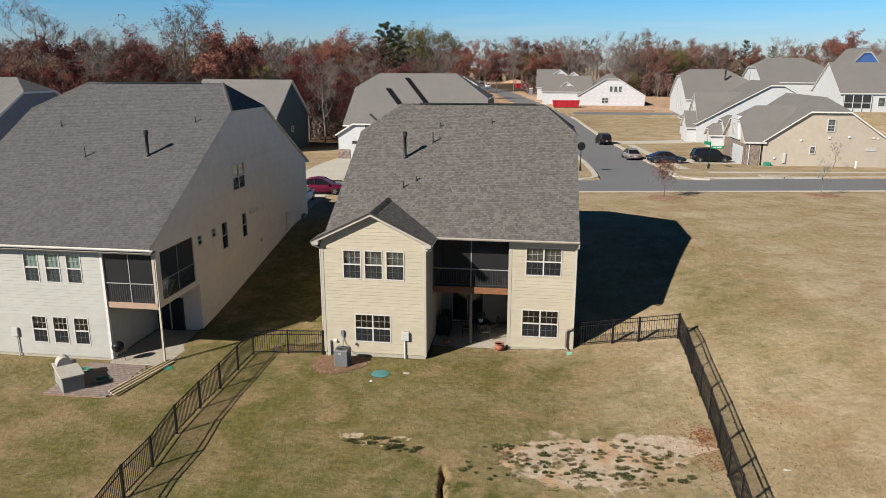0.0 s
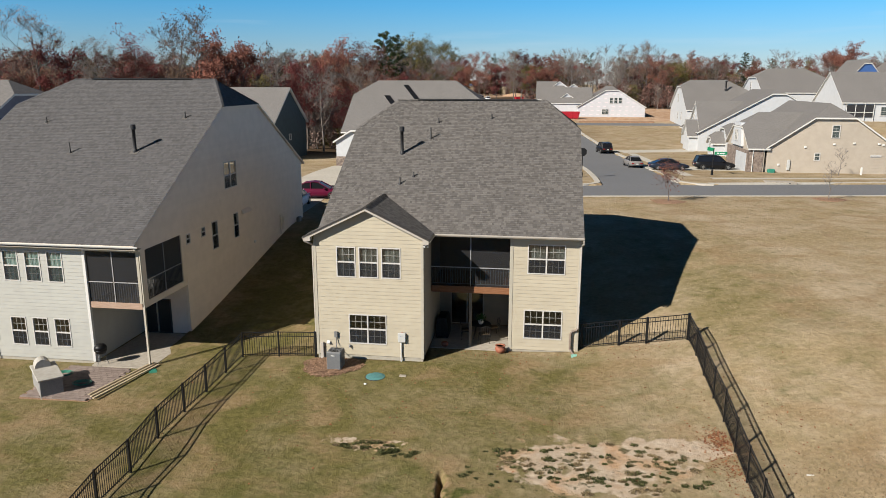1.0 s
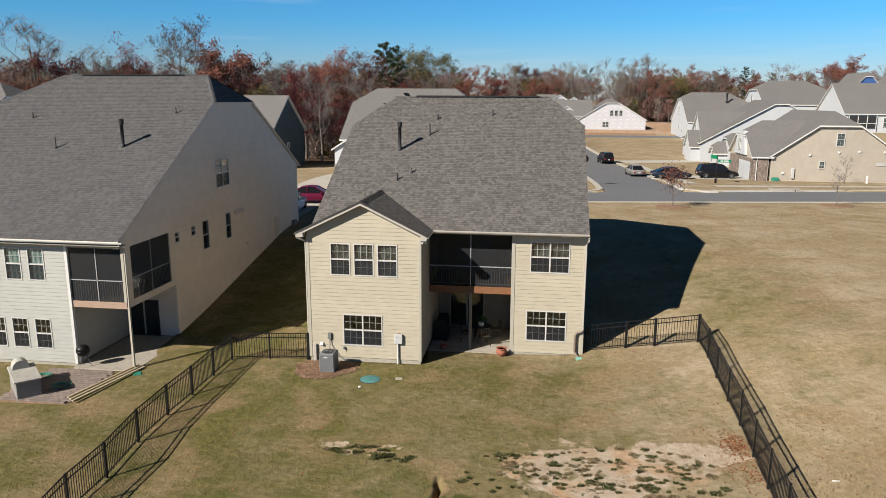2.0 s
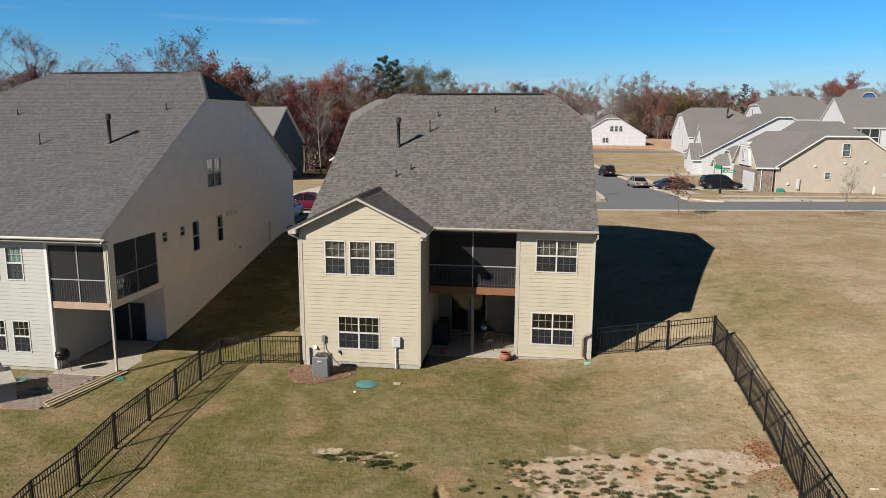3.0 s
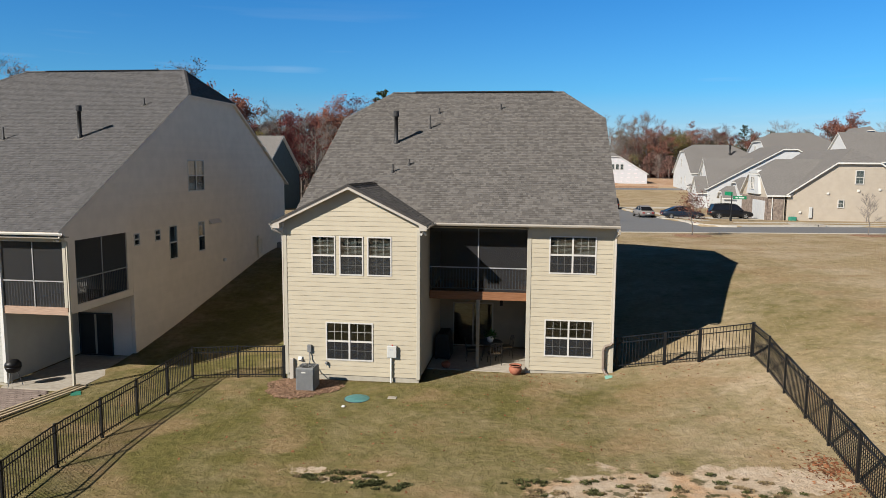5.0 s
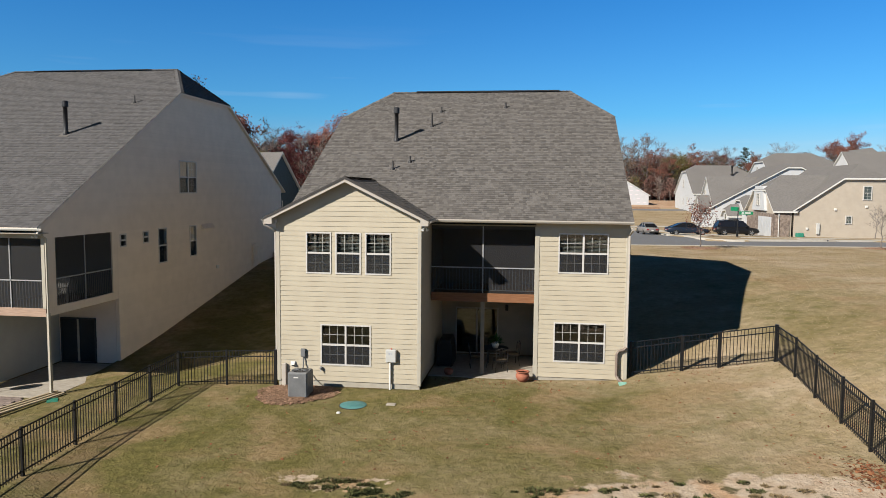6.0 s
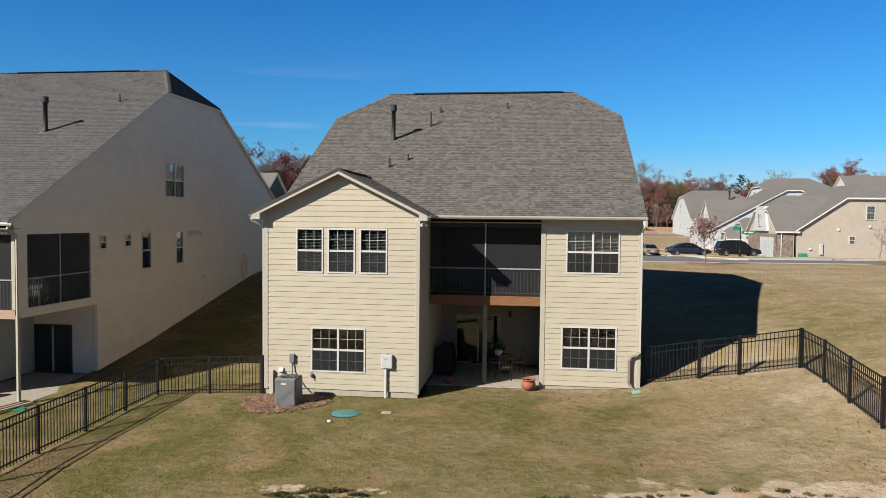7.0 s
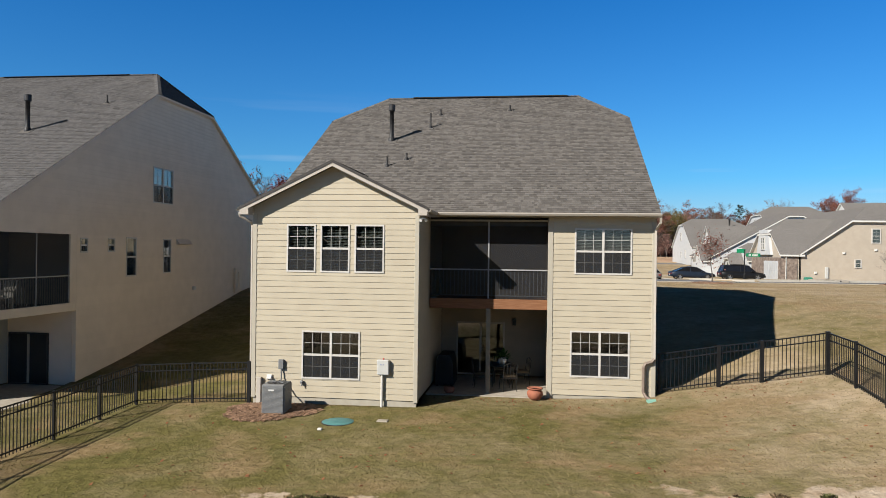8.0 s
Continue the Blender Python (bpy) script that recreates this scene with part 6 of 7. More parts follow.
def car(label, category, m, paint, L=4.8, W=1.85, suv=False, rails=False):
    """A car whose nose points along +x of the frame m; its origin lies on the ground at the middle."""
    c = thing("car", label, category)
    c.matrix_basis = m
    hgt = 1.76 if suv else 1.44
    belt = 1.05 if suv else 0.92
    h = W / 2
    # stations along the body: x, sill, shoulder height, half width
    st = [(-L / 2, 0.42, 0.78 if not suv else 0.95, h * 0.80), (-L / 2 + 0.10, 0.34, belt - 0.04, h * 0.92), (-L / 2 + 0.7, 0.26, belt, h), (-0.6, 0.22, belt - 0.01, h), (0.6, 0.22, belt - 0.02, h),
          (L / 2 - 1.2, 0.24, belt - 0.06, h), (L / 2 - 0.35, 0.28, belt - 0.20, h * 0.94), (L / 2, 0.36, belt - 0.36, h * 0.76)]
    b = Build()
    for x, s, t, w in st:
        b.v += [(x, -w * 0.93, s), (x, -w, s + 0.22), (x, -w, t - 0.14), (x, -w * 0.90, t), (x, w * 0.90, t), (x, w, t - 0.14), (x, w, s + 0.22), (x, w * 0.93, s)]
    for i in range(len(st) - 1):
        for k in range(8):
            a, d = 8 * i + k, 8 * i + (k + 1) % 8
            b.f.append((a, a + 8, d + 8, d))
    b.f += [tuple(range(8)), tuple(reversed(range(8 * (len(st) - 1), 8 * len(st))))]
    body = part("body", b, paint, None, "", True)
    body.parent = c
    # greenhouse
    if suv:
        gh = [(-L / 2 + 0.14, belt - 0.02, 0.88), (-L / 2 + 0.42, hgt - 0.05, 0.74), (-0.2, hgt, 0.76), (0.55, hgt - 0.06, 0.74), (1.30, belt - 0.04, 0.88)]
    else:
        gh = [(-L / 2 + 0.45, belt - 0.02, 0.86), (-0.95, hgt - 0.10, 0.68), (-0.2, hgt, 0.68), (0.35, hgt - 0.05, 0.68), (1.30, belt - 0.06, 0.86)]
    b, g = Build(), Build()
    up = gh[1:4]
    roofp = [(x, -h * w * 0.94, z) for x, z, w in up] + [(x, h * w * 0.94, z) for x, z, w in reversed(up)]
    b.prism(roofp, (0, 0, 0.035))
    for sg in (-1, 1):
        for i in (0, 3):
            p, q = gh[i], gh[i + 1]
            b.tube([(p[0], sg * h * p[2], p[1]), (q[0], sg * h * q[2], q[1])], 0.045, 5)
        b.tube([(-0.35, sg * h * 0.89, belt - 0.02), (-0.35, sg * h * 0.72, hgt - 0.02)], 0.04, 5)
    rf = part("cabin_roof", b, paint)
    rf.parent = c
    low = [(x, belt - 0.04, 0.885) for x in (gh[0][0], gh[4][0])]
    for sg in (-1, 1):
        pts = [(gh[0][0] + 0.06, sg * h * 0.87, belt - 0.03)] + [(x, sg * h * w * 0.985, z - 0.01) for x, z, w in up] + [(gh[4][0] - 0.06, sg * h * 0.87, belt - 0.05)]
        g = Build().face(*(pts if sg > 0 else pts[::-1]))
        o = part("side_window", g, M_CARGLASS)
        o.parent = c
    for i, nm in ((0, "rear_window"), (3, "windscreen")):
        p, q = gh[i], gh[i + 1]
        o = part(nm, Build().face((p[0], -h * p[2] * 0.98, p[1]), (p[0], h * p[2] * 0.98, p[1]), (q[0], h * q[2] * 0.98, q[1]), (q[0], -h * q[2] * 0.98, q[1])), M_CARGLASS)
        o.parent = c
    r = 0.37 if suv else 0.33
    for sx_ in (-L / 2 + 0.95, L / 2 - 0.95):
        for sg in (-1, 1):
            wy = sg * (h - 0.10)
            t = Build()
            for rr, yy in ((r * 0.6, 0.105), (r * 0.9, 0.12), (r, 0.09), (r, -0.09), (r * 0.9, -0.12)):
                for k in range(20):
                    a = 2 * math.pi * k / 20
                    t.v.append((sx_ + rr * math.cos(a), wy + sg * yy, r + rr * math.sin(a)))
            for i in range(4):
                for k in range(20):
                    q, w = 20 * i + k, 20 * i + (k + 1) % 20
                    t.f.append((q, w, w + 20, q + 20))
            ty = part("wheel", t, M_TYRE, None, "", True)
            ty.parent = c
            d = Build()
            for k in range(5):
                a = 2 * math.pi * k / 5
                d.prism([(sx_ + 0.05 * math.cos(a + 1.5), wy + sg * 0.09, r + 0.05 * math.sin(a + 1.5)), (sx_ + 0.05 * math.cos(a - 1.5), wy + sg * 0.09, r + 0.05 * math.sin(a - 1.5)),
                         (sx_ + r * 0.64 * math.cos(a - 0.22), wy + sg * 0.10, r + r * 0.64 * math.sin(a - 0.22)), (sx_ + r * 0.64 * math.cos(a + 0.22), wy + sg * 0.10, r + r * 0.64 * math.sin(a + 0.22))], (0, sg * 0.03, 0))
            o = part("rim", d, M_RIM, ty)
            o.matrix_parent_inverse = Matrix.Identity(4)
    for sg in (-1, 1):
        o = part("tail_lamp", Build().softbox(-L / 2 - 0.015, sg * h * 0.62 - 0.16, belt - 0.34, -L / 2 + 0.06, sg * h * 0.62 + 0.16, belt - 0.20, 0.01), M_TAIL)
        o.parent = c
        o = part("headlamp", Build().softbox(L / 2 - 0.14, sg * h * 0.60 - 0.18, belt - 0.50, L / 2 + 0.0, sg * h * 0.60 + 0.18, belt - 0.36, 0.01), M_HEAD)
        o.parent = c
        o = part("mirror", Build().softbox(0.80, sg * (h + 0.08) - 0.09, belt - 0.05, 0.95, sg * (h + 0.08) + 0.09, belt + 0.09, 0.02), paint)
        o.parent = c
    o = part("number_plate", Build().box(-L / 2 - 0.02, -0.16, belt - 0.42, -L / 2 - 0.005, 0.16, belt - 0.30), M_VINYL)
    o.parent = c
    if suv:
        o = part("roof_rail", Build().tube([(-1.5, -0.62, hgt + 0.06), (0.4, -0.62, hgt + 0.05)], 0.02, 6), M_BLACK)
        o.parent = c
        o = part("roof_rail", Build().tube([(-1.5, 0.62, hgt + 0.06), (0.4, 0.62, hgt + 0.05)], 0.02, 6), M_BLACK)
        o.parent = c
    return c


def paint(name, col):
    return shader(name, col, tuple(v * 1.15 for v in col), 3, 0.4, spec=0.15, coat=0.12, big=0.04)


P_BLACK, P_NAVY, P_GREY, P_RED, P_WHITE = paint("black car paint", (0.008, 0.008, 0.009)), paint("navy car paint", (0.012, 0.018, 0.03)), paint("grey car paint", (0.16, 0.15, 0.145)), paint("red car paint", (0.085, 0.006, 0.025)), paint("white car paint", (0.6, 0.63, 0.68))


def ground_z(x, y, lift=0.0):
    return float(land(x, y)) + lift


car("black SUV parked on the driveway of the tan house", "car", pose(26.9, 65.6, ground_z(26.9, 65.6, 0.02), 0, 0, 3), P_BLACK, 5.0, 1.95, True)
car("dark navy sedan parked across the pavement", "car", pose(20.9, 63.3, ground_z(20.9, 63.3, 0.02), 0, 0, 4), P_NAVY, 4.9, 1.85)
car("grey sedan parked at the kerb", "car", pose(17.2, 69.2, ground_z(17.2, 69.2, -0.10), 0, 0, 97), P_GREY, 4.7, 1.82)
car("black off-roader parked at the kerb", "car", pose(15.2, 92.5, ground_z(15.2, 92.5, -0.10), 0, 0, 100), P_BLACK, 4.6, 1.9, True)
car("dark red sedan parked on the driveway", "car", pose(-14.6, 30.2, ground_z(-14.6, 30.2, 0.02), 0, 0, 8), P_RED, 4.8, 1.85)
car("white sedan parked in the shade of the house", "car", pose(-14.9, 25.4, ground_z(-14.9, 25.4, 0.02), 0, 0, 95), P_WHITE, 4.6, 1.8)

# ---- signs ----
ss = thing("stop_sign", "back of an octagonal stop sign on a dark post", "road sign", (9.45, 50.3, 2.2))
zz = ground_z(9.45, 50.3)
part("post", Build().tube([(9.45, 50.3, zz - 0.2), (9.45, 50.3, zz + 3.0)], 0.05, 8), M_BLACK, ss)
part("plate", Build().prism([(9.45 + 0.48 * math.cos(radians(22.5 + 45 * k)), 50.24, zz + 2.75 + 0.48 * math.sin(radians(22.5 + 45 * k))) for k in range(8)], (0, 0.03, 0)), M_BLACK, ss)
part("base", Build().lathe([(0.12, -0.1), (0.12, 0.45), (0.06, 0.6)], 10, (9.45, 50.3, zz)), M_BLACK, ss)
sg = thing("street_sign", "green street name blades on a dark post", "road sign", (24.6, 56.0, 2))
zz = ground_z(24.6, 56.0)
part("post", Build().tube([(24.6, 56.0, zz - 0.2), (24.6, 56.0, zz + 3.05)], 0.055, 8), M_BLACK, sg)
part("base", Build().lathe([(0.13, -0.1), (0.13, 0.5), (0.06, 0.65)], 10, (24.6, 56.0, zz)), M_BLACK, sg)
M_SIGN = shader("green sign face", (0.007, 0.15, 0.068), (0.009, 0.17, 0.078), 4, 0.4)
bl = part("name_blade", Build().box(24.7, 55.92, zz + 2.35, 26.1, 55.95, zz + 2.68), M_SIGN, sg)
part("letter_bars", Build().box(24.95, 55.91, zz + 2.45, 25.2, 55.918, zz + 2.58).box(25.3, 55.91, zz + 2.45, 25.85, 55.918, zz + 2.58), M_VINYL, bl)
bl = part("name_blade", turned(Build().box(-0.1, -0.015, 0, 1.3, 0.015, 0.4), pose(24.6, 56.0, zz + 2.72, 0, 0, 110)), M_SIGN, sg)
drn = thing("storm_drain", "concrete storm drain inlet with a dark slot in the kerb", "drain", (29.9, 48.6, 2.3))
dz = ground_z(29.9, 48.4)
part("inlet", Build().softbox(28.4, 47.9, dz - 0.2, 31.4, 49.4, dz + 0.09, 0.03), M_CONCRETE, drn)
# black plate on the inlet's face paints the dark of the opening
part("slot", Build().box(29.2, 47.86, dz - 0.08, 30.7, 47.895, dz + 0.05), M_BLACK, drn)

# dark strips laid on as the shadows across the white house's roof
def roof_at(x, y, lift=0.05):
    return Vector((x, y, g8 + 4.32 + 0.66 * (y - 61) + lift))


for x0, x1, y0, y1, lean in ((-16.6, -15.8, 64.4, 67.4, 2.2), (-14.3, -13.6, 64.8, 69.5, 3.4)):
    b = Build().prism([roof_at(x0 + lean, y0), roof_at(x1 + lean, y0), roof_at(x1, y1), roof_at(x0, y1)], (0, -0.02, 0.04))
    part("solar_panel", b, M_CARGLASS, hl, "dark glass strip standing in for a roof shadow")

# dumpsters and site litter
M_RED = shader("red dumpster enamel", (0.286, 0.01, 0.02), (0.34, 0.014, 0.024), 3, 0.5)


def dumpster(x, y, w, rot):
    d = thing("dumpster", "open red steel dumpster on bare clay", "dumpster", (x, y, ground_z(x, y)), "dumpsters at the building site")
    m = pose(x, y, ground_z(x, y), 0, 0, rot)
    b = Build()
    b.prism([(-w / 2 + 0.4, -1.1, 0.1), (w / 2 - 0.4, -1.1, 0.1), (w / 2, -1.1, 1.9), (-w / 2, -1.1, 1.9)], (0, 0.08, 0))
    b.prism([(-w / 2 + 0.4, 1.1, 0.1), (w / 2 - 0.4, 1.1, 0.1), (w / 2, 1.1, 1.9), (-w / 2, 1.1, 1.9)], (0, 0.08, 0))
    b.box(-w / 2 + 0.4, -1.02, 0.1, w / 2 - 0.4, 1.1, 0.2)
    b.prism([(-w / 2, -1.02, 1.9), (-w / 2 + 0.4, -1.02, 0.1), (-w / 2 + 0.4, 1.1, 0.1), (-w / 2, 1.1, 1.9)], (0.06, 0, 0))
    b.prism([(w / 2, -1.02, 1.9), (w / 2 - 0.4, -1.02, 0.1), (w / 2 - 0.4, 1.1, 0.1), (w / 2, 1.1, 1.9)], (-0.06, 0, 0))
    part("hull", turned(b, m), M_RED, d)
    for i in range(5):
        x0 = -w / 2 + 0.6 + i * (w - 1.2) / 4
        part("rib", turned(Build().box(x0, -1.2, 0.15, x0 + 0.12, -1.1, 1.85), m), M_RED, d)


dumpster(11.0, 172.5, 7.4, 3)
dumpster(-4.6, 305.0, 8.0, 22)
b = ribbon(Build(), lambda x: 160.5 + 0.02 * x, -0.5, 0.5, grid_line(14, 33, 2), 0.35, 0.6, "x")
single("silt_fence", b, M_MULCH, "low dark silt fence and soil berm by the site", "silt fence")


def lumber_pile(x, y, rot, seed):
    r = random.Random(seed)
    t = thing("lumber_pile", "stack of pale lumber on bare clay", "lumber", (x, y, ground_z(x, y)), "lumber piles at the building site")
    for k in range(7):
        w = r.uniform(2.2, 3.8)
        b = Build().box(-w / 2, -1.0 + 0.3 * k, 0, w / 2, -0.75 + 0.3 * k, r.uniform(0.3, 0.8))
        part("board", turned(b, pose(x, y, ground_z(x, y) - 0.05, 0, 0, rot + r.uniform(-5, 5))), M_LUMBER, t)


for k, (x, y) in enumerate(((6.0, 250.0), (12.5, 262.0), (-2.0, 330.0), (3.5, 345.0), (-30.0, 300.0), (-34.0, 330.0))):
    lumber_pile(x, y, 20 + 37 * k, k)
tl = thing("portable_toilet", "blue and white portable toilet at the building site", "toilet", (0.2, 236, 0))
part("cabin", Build().softbox(-0.5, 235.4, ground_z(0, 236) - 0.1, 0.8, 236.6, ground_z(0, 236) + 2.2, 0.08), M_BLUEGREY, tl)
part("roof", Build().softbox(-0.55, 235.35, ground_z(0, 236) + 2.2, 0.85, 236.65, ground_z(0, 236) + 2.5, 0.12), M_VINYL, tl)
for x, y, rz, p, lb in ((-22.0, 318.0, 105, P_WHITE, "white work van parked by the site"), (-26.5, 335.0, 108, P_GREY, "grey work van parked by the site"), (-29.0, 352.0, 110, P_WHITE, "white work van parked by the site")):
    car(lb, "van", pose(x, y, ground_z(x, y, -0.1), 0, 0, rz), p, 5.4, 2.0, True)


def dirt_mound(x, y, rx, ry, h, seed):
    r = random.Random(seed)
    b, n, k = Build(), 14, 5
    for i in range(k):
        q = 1 - i / k
        for j in range(n):
            a = 2 * math.pi * j / n
            w = q * r.uniform(0.85, 1.12)
            b.v.append((x + rx * w * math.cos(a), y + ry * w * math.sin(a), ground_z(x, y) - 0.2 + h * (1 - q ** 2) * r.uniform(0.85, 1.1)))
    b.v.append((x, y, ground_z(x, y) + h * 0.95))
    for i in range(k - 1):
        for j in range(n):
            p, q = n * i + j, n * i + (j + 1) % n
            b.f.append((p, q, q + n, p + n))
    b.f += [(n * (k - 1) + j, n * (k - 1) + (j + 1) % n, n * k) for j in range(n)]
    single("dirt_mound", b, M_CLAY, "heap of bare orange clay at the building site", "dirt", smooth=True)


M_CLAY = shader("bare clay", (0.313, 0.184, 0.109), (0.408, 0.272, 0.177), 1.2, 0.95, 0.3, 8)
for k, (x, y, rx, ry, h) in enumerate(((-12.0, 395.0, 9, 5, 2.0), (2.0, 318.0, 5, 3, 1.2), (-36.0, 315.0, 5, 4, 1.6), (24.0, 172.0, 6, 2.0, 0.6))):
    dirt_mound(x, y, rx, ry, h, 60 + k)


# ---- trees ----
def leaf_shader(name, c1, c2, rand=0.35):
    m = shader(name, c1, c2, 0.8, 0.9, island=rand, objrand=0.22, big=0.2, bigscale=0.2, spec=0.1)
    return m


L_RUST = leaf_shader("rust leaves", (0.111, 0.044, 0.033), (0.175, 0.074, 0.053))
L_RED = leaf_shader("dark red leaves", (0.103, 0.028, 0.029), (0.163, 0.053, 0.046))
L_BROWN = leaf_shader("brown leaves", (0.114, 0.071, 0.049), (0.196, 0.129, 0.089))
L_GREEN = leaf_shader("pine needles", (0.02, 0.03, 0.012), (0.043, 0.056, 0.021))
L_OLIVE = leaf_shader("olive leaves", (0.094, 0.082, 0.026), (0.163, 0.137, 0.048))
L_ORANGE = leaf_shader("orange leaves", (0.224, 0.086, 0.017), (0.304, 0.132, 0.026))


def tree_meshes(seed, height, spread, leaves, leaf_size, bare=0.35, trunk_r=0.24, levels=3, crown0=0.3, thin=0.022):
    """Trunk with limbs and twigs as one mesh, leaves as another. The limbs fork and rise; leaves sit in clumps near the twigs."""
    r = random.Random(seed)
    w, lf = Build(), Build()
    tips = []

    def limb(p, d, length, rad, lev):
        pts, n = [p.copy()], 4 if lev < 2 else 3
        q = p.copy()
        dd = d.copy()
        for i in range(n):
            dd = (dd + Vector((r.uniform(-1, 1), r.uniform(-1, 1), r.uniform(-0.3, 0.8))) * 0.16).normalized()
            q = q + dd * length / n
            pts.append(q.copy())
        w.tube(pts, [max(thin, rad * (1 - 0.75 * i / n)) for i in range(n + 1)], 5 if lev == 0 else (4 if lev == 1 else 3), False)
        if lev >= levels:
            tips.append((pts[-1], dd))
            tips.append((pts[-2], dd))
            return
        k = r.randint(3, 5) if lev < levels - 1 else r.randint(3, 4)
        for _ in range(k):
            f = r.uniform(0.35, 1.0)
            i = min(n - 1, int(f * n))
            o = pts[i].lerp(pts[i + 1], f * n - i)
            a = r.uniform(0, 6.283)
            side = Vector((math.cos(a), math.sin(a), r.uniform(0.1, 0.7))).normalized()
            nd = (dd * r.uniform(0.35, 0.8) + side * r.uniform(0.5, 0.9)).normalized()
            limb(o, nd, length * r.uniform(0.5, 0.72), rad * 0.42 * (1.25 - f * 0.5), lev + 1)

    trunk_top = height * r.uniform(0.66, 0.8)
    tp, q = [Vector((0, 0, -0.4))], Vector((0, 0, 0))
    lean = Vector((r.uniform(-0.05, 0.05), r.uniform(-0.05, 0.05), 1))
    for i in range(1, 7):
        q = Vector((lean.x * trunk_top * i / 6 + r.uniform(-0.12, 0.12), lean.y * trunk_top * i / 6 + r.uniform(-0.12, 0.12), trunk_top * i / 6))
        tp.append(q)
    w.tube(tp, [trunk_r * (1.25 if i == 0 else 1 - 0.12 * i) for i in range(7)], 7, False)
    nl = r.randint(9, 13)
    for k in range(nl):
        f = crown0 + (1 - crown0) * (k + r.random()) / nl
        i = min(5, int(f * 6))
        o = tp[i].lerp(tp[i + 1], f * 6 - i)
        a = k * 2.4 + r.uniform(-0.5, 0.5)
        d = Vector((math.cos(a), math.sin(a), r.uniform(0.45, 1.2))).normalized()
        limb(o, d, spread * r.uniform(0.55, 0.95) * (1.15 - 0.6 * abs(f - 0.6)), trunk_r * 0.42 * (1.2 - 0.7 * f), 1)
    if tips:
        for _ in range(leaves):
            p, d = tips[r.randrange(len(tips))]
            if (hash((round(p.x), round(p.y), round(p.z))) % 100) / 100 < bare:
                continue
            c = p + Vector((r.gauss(0, 0.42), r.gauss(0, 0.42), r.gauss(-0.05, 0.35)))
            a = Vector((r.uniform(-1, 1), r.uniform(-1, 1), r.uniform(-1, 1))).normalized()
            bb = a.orthogonal().normalized()
            s = leaf_size * r.uniform(0.5, 1.2)
            lf.face(c - a * s, c + bb * s * 0.6, c + a * s, c - bb * s * 0.6)
    return w, lf


def pine_meshes(seed, height, spread):
    r = random.Random(seed)
    w, lf = Build(), Build()
    w.tube([(0, 0, -0.4), (0, 0, height * 0.5), (0.1, 0, height)], [0.26, 0.18, 0.03], 7, False)
    n = 46
    for k in range(n):
        f = 0.28 + 0.72 * k / n
        a = k * 2.4
        L = spread * (1.1 - f) * r.uniform(0.7, 1.2) + 0.4
        o = Vector((0, 0, height * f))
        e = o + Vector((math.cos(a) * L, math.sin(a) * L, L * r.uniform(0.0, 0.35)))
        w.tube([o, e], [0.05, 0.012], 3, False)
        for _ in range(46):
            c = o.lerp(e, r.uniform(0.3, 1.05)) + Vector((r.gauss(0, 0.25), r.gauss(0, 0.25), r.gauss(0.05, 0.18)))
            d = Vector((r.uniform(-1, 1), r.uniform(-1, 1), r.uniform(-0.2, 1))).normalized()
            s = d.orthogonal().normalized()
            q = r.uniform(0.16, 0.36)
            lf.face(c - d * q, c + s * q * 0.4, c + d * q, c - s * q * 0.4)
    return w, lf


def tree_kind(label, w, lf, bark, leaf):
    t = thing("tree", label, "tree", (0, 0, 0))
    part("trunk", w, bark, t)
    if lf.f:
        part("crown", lf, leaf, t)
    return t


kinds = []
specs = [
    ("bare grey deciduous tree with a few leaves", (11, 24, 6.5, 4000, 0.14, 0.35, 0.26, 4), M_BARK, L_BROWN),
    ("tall bare tree with thin twigs", (12, 25, 6.0, 0, 0.2, 0.5, 0.26, 4), M_BARKPALE, L_BROWN),
    ("rust-leaved autumn tree with gaps in its crown", (13, 20, 6.0, 9000, 0.16, 0.12), M_BARK, L_RUST),
    ("dark red autumn tree in the wood", (14, 18, 5.2, 8000, 0.16, 0.15), M_BARK, L_RED),
    ("half-bare brown autumn tree", (15, 21, 6.0, 5500, 0.14, 0.3, 0.24, 4), M_BARKPALE, L_BROWN),
    ("thin red-leaved young tree", (16, 17, 3.6, 4500, 0.14, 0.2), M_BARK, L_RED),
    ("olive-brown oak in the wood", (17, 19, 6.2, 7500, 0.16, 0.2), M_BARK, L_OLIVE),
    ("russet oak with a full crown", (18, 19, 7.0, 10000, 0.17, 0.08), M_BARK, L_RUST),
]
for lab, args, bark, leaf in specs:
    kinds.append(tree_kind(lab, *tree_meshes(*args), bark, leaf))
kinds.append(tree_kind("dark green pine among bare trees", *pine_meshes(31, 20, 5.0), M_BARK, L_GREEN))
kinds.append(tree_kind("small orange autumn tree by the site", *tree_meshes(19, 13, 4.5, 4500, 0.24, 0.05), M_BARK, L_ORANGE))
BARE1, BARE2, RUST, RED, BROWN, THIN, OLIVE, RUSSET, PINE, ORANGE = range(10)
used = set()


def plant(k, x, y, s=1.0, rz=None, tilt=0.0):
    m = Matrix.Translation((x, y, float(land(x, y)) - 0.1)) @ Euler((tilt, 0, rz if rz is not None else trng.uniform(0, 6.283))).to_matrix().to_4x4()
    src = kinds[k]
    if k not in used:
        used.add(k)
        src.matrix_basis = m
        src.scale = (s, s, s)
        return src
    c = copy_thing(src, m)
    c.scale = (s, s, s)
    tagged(c, group="trees of the woods")
    return c


trng = random.Random(77)


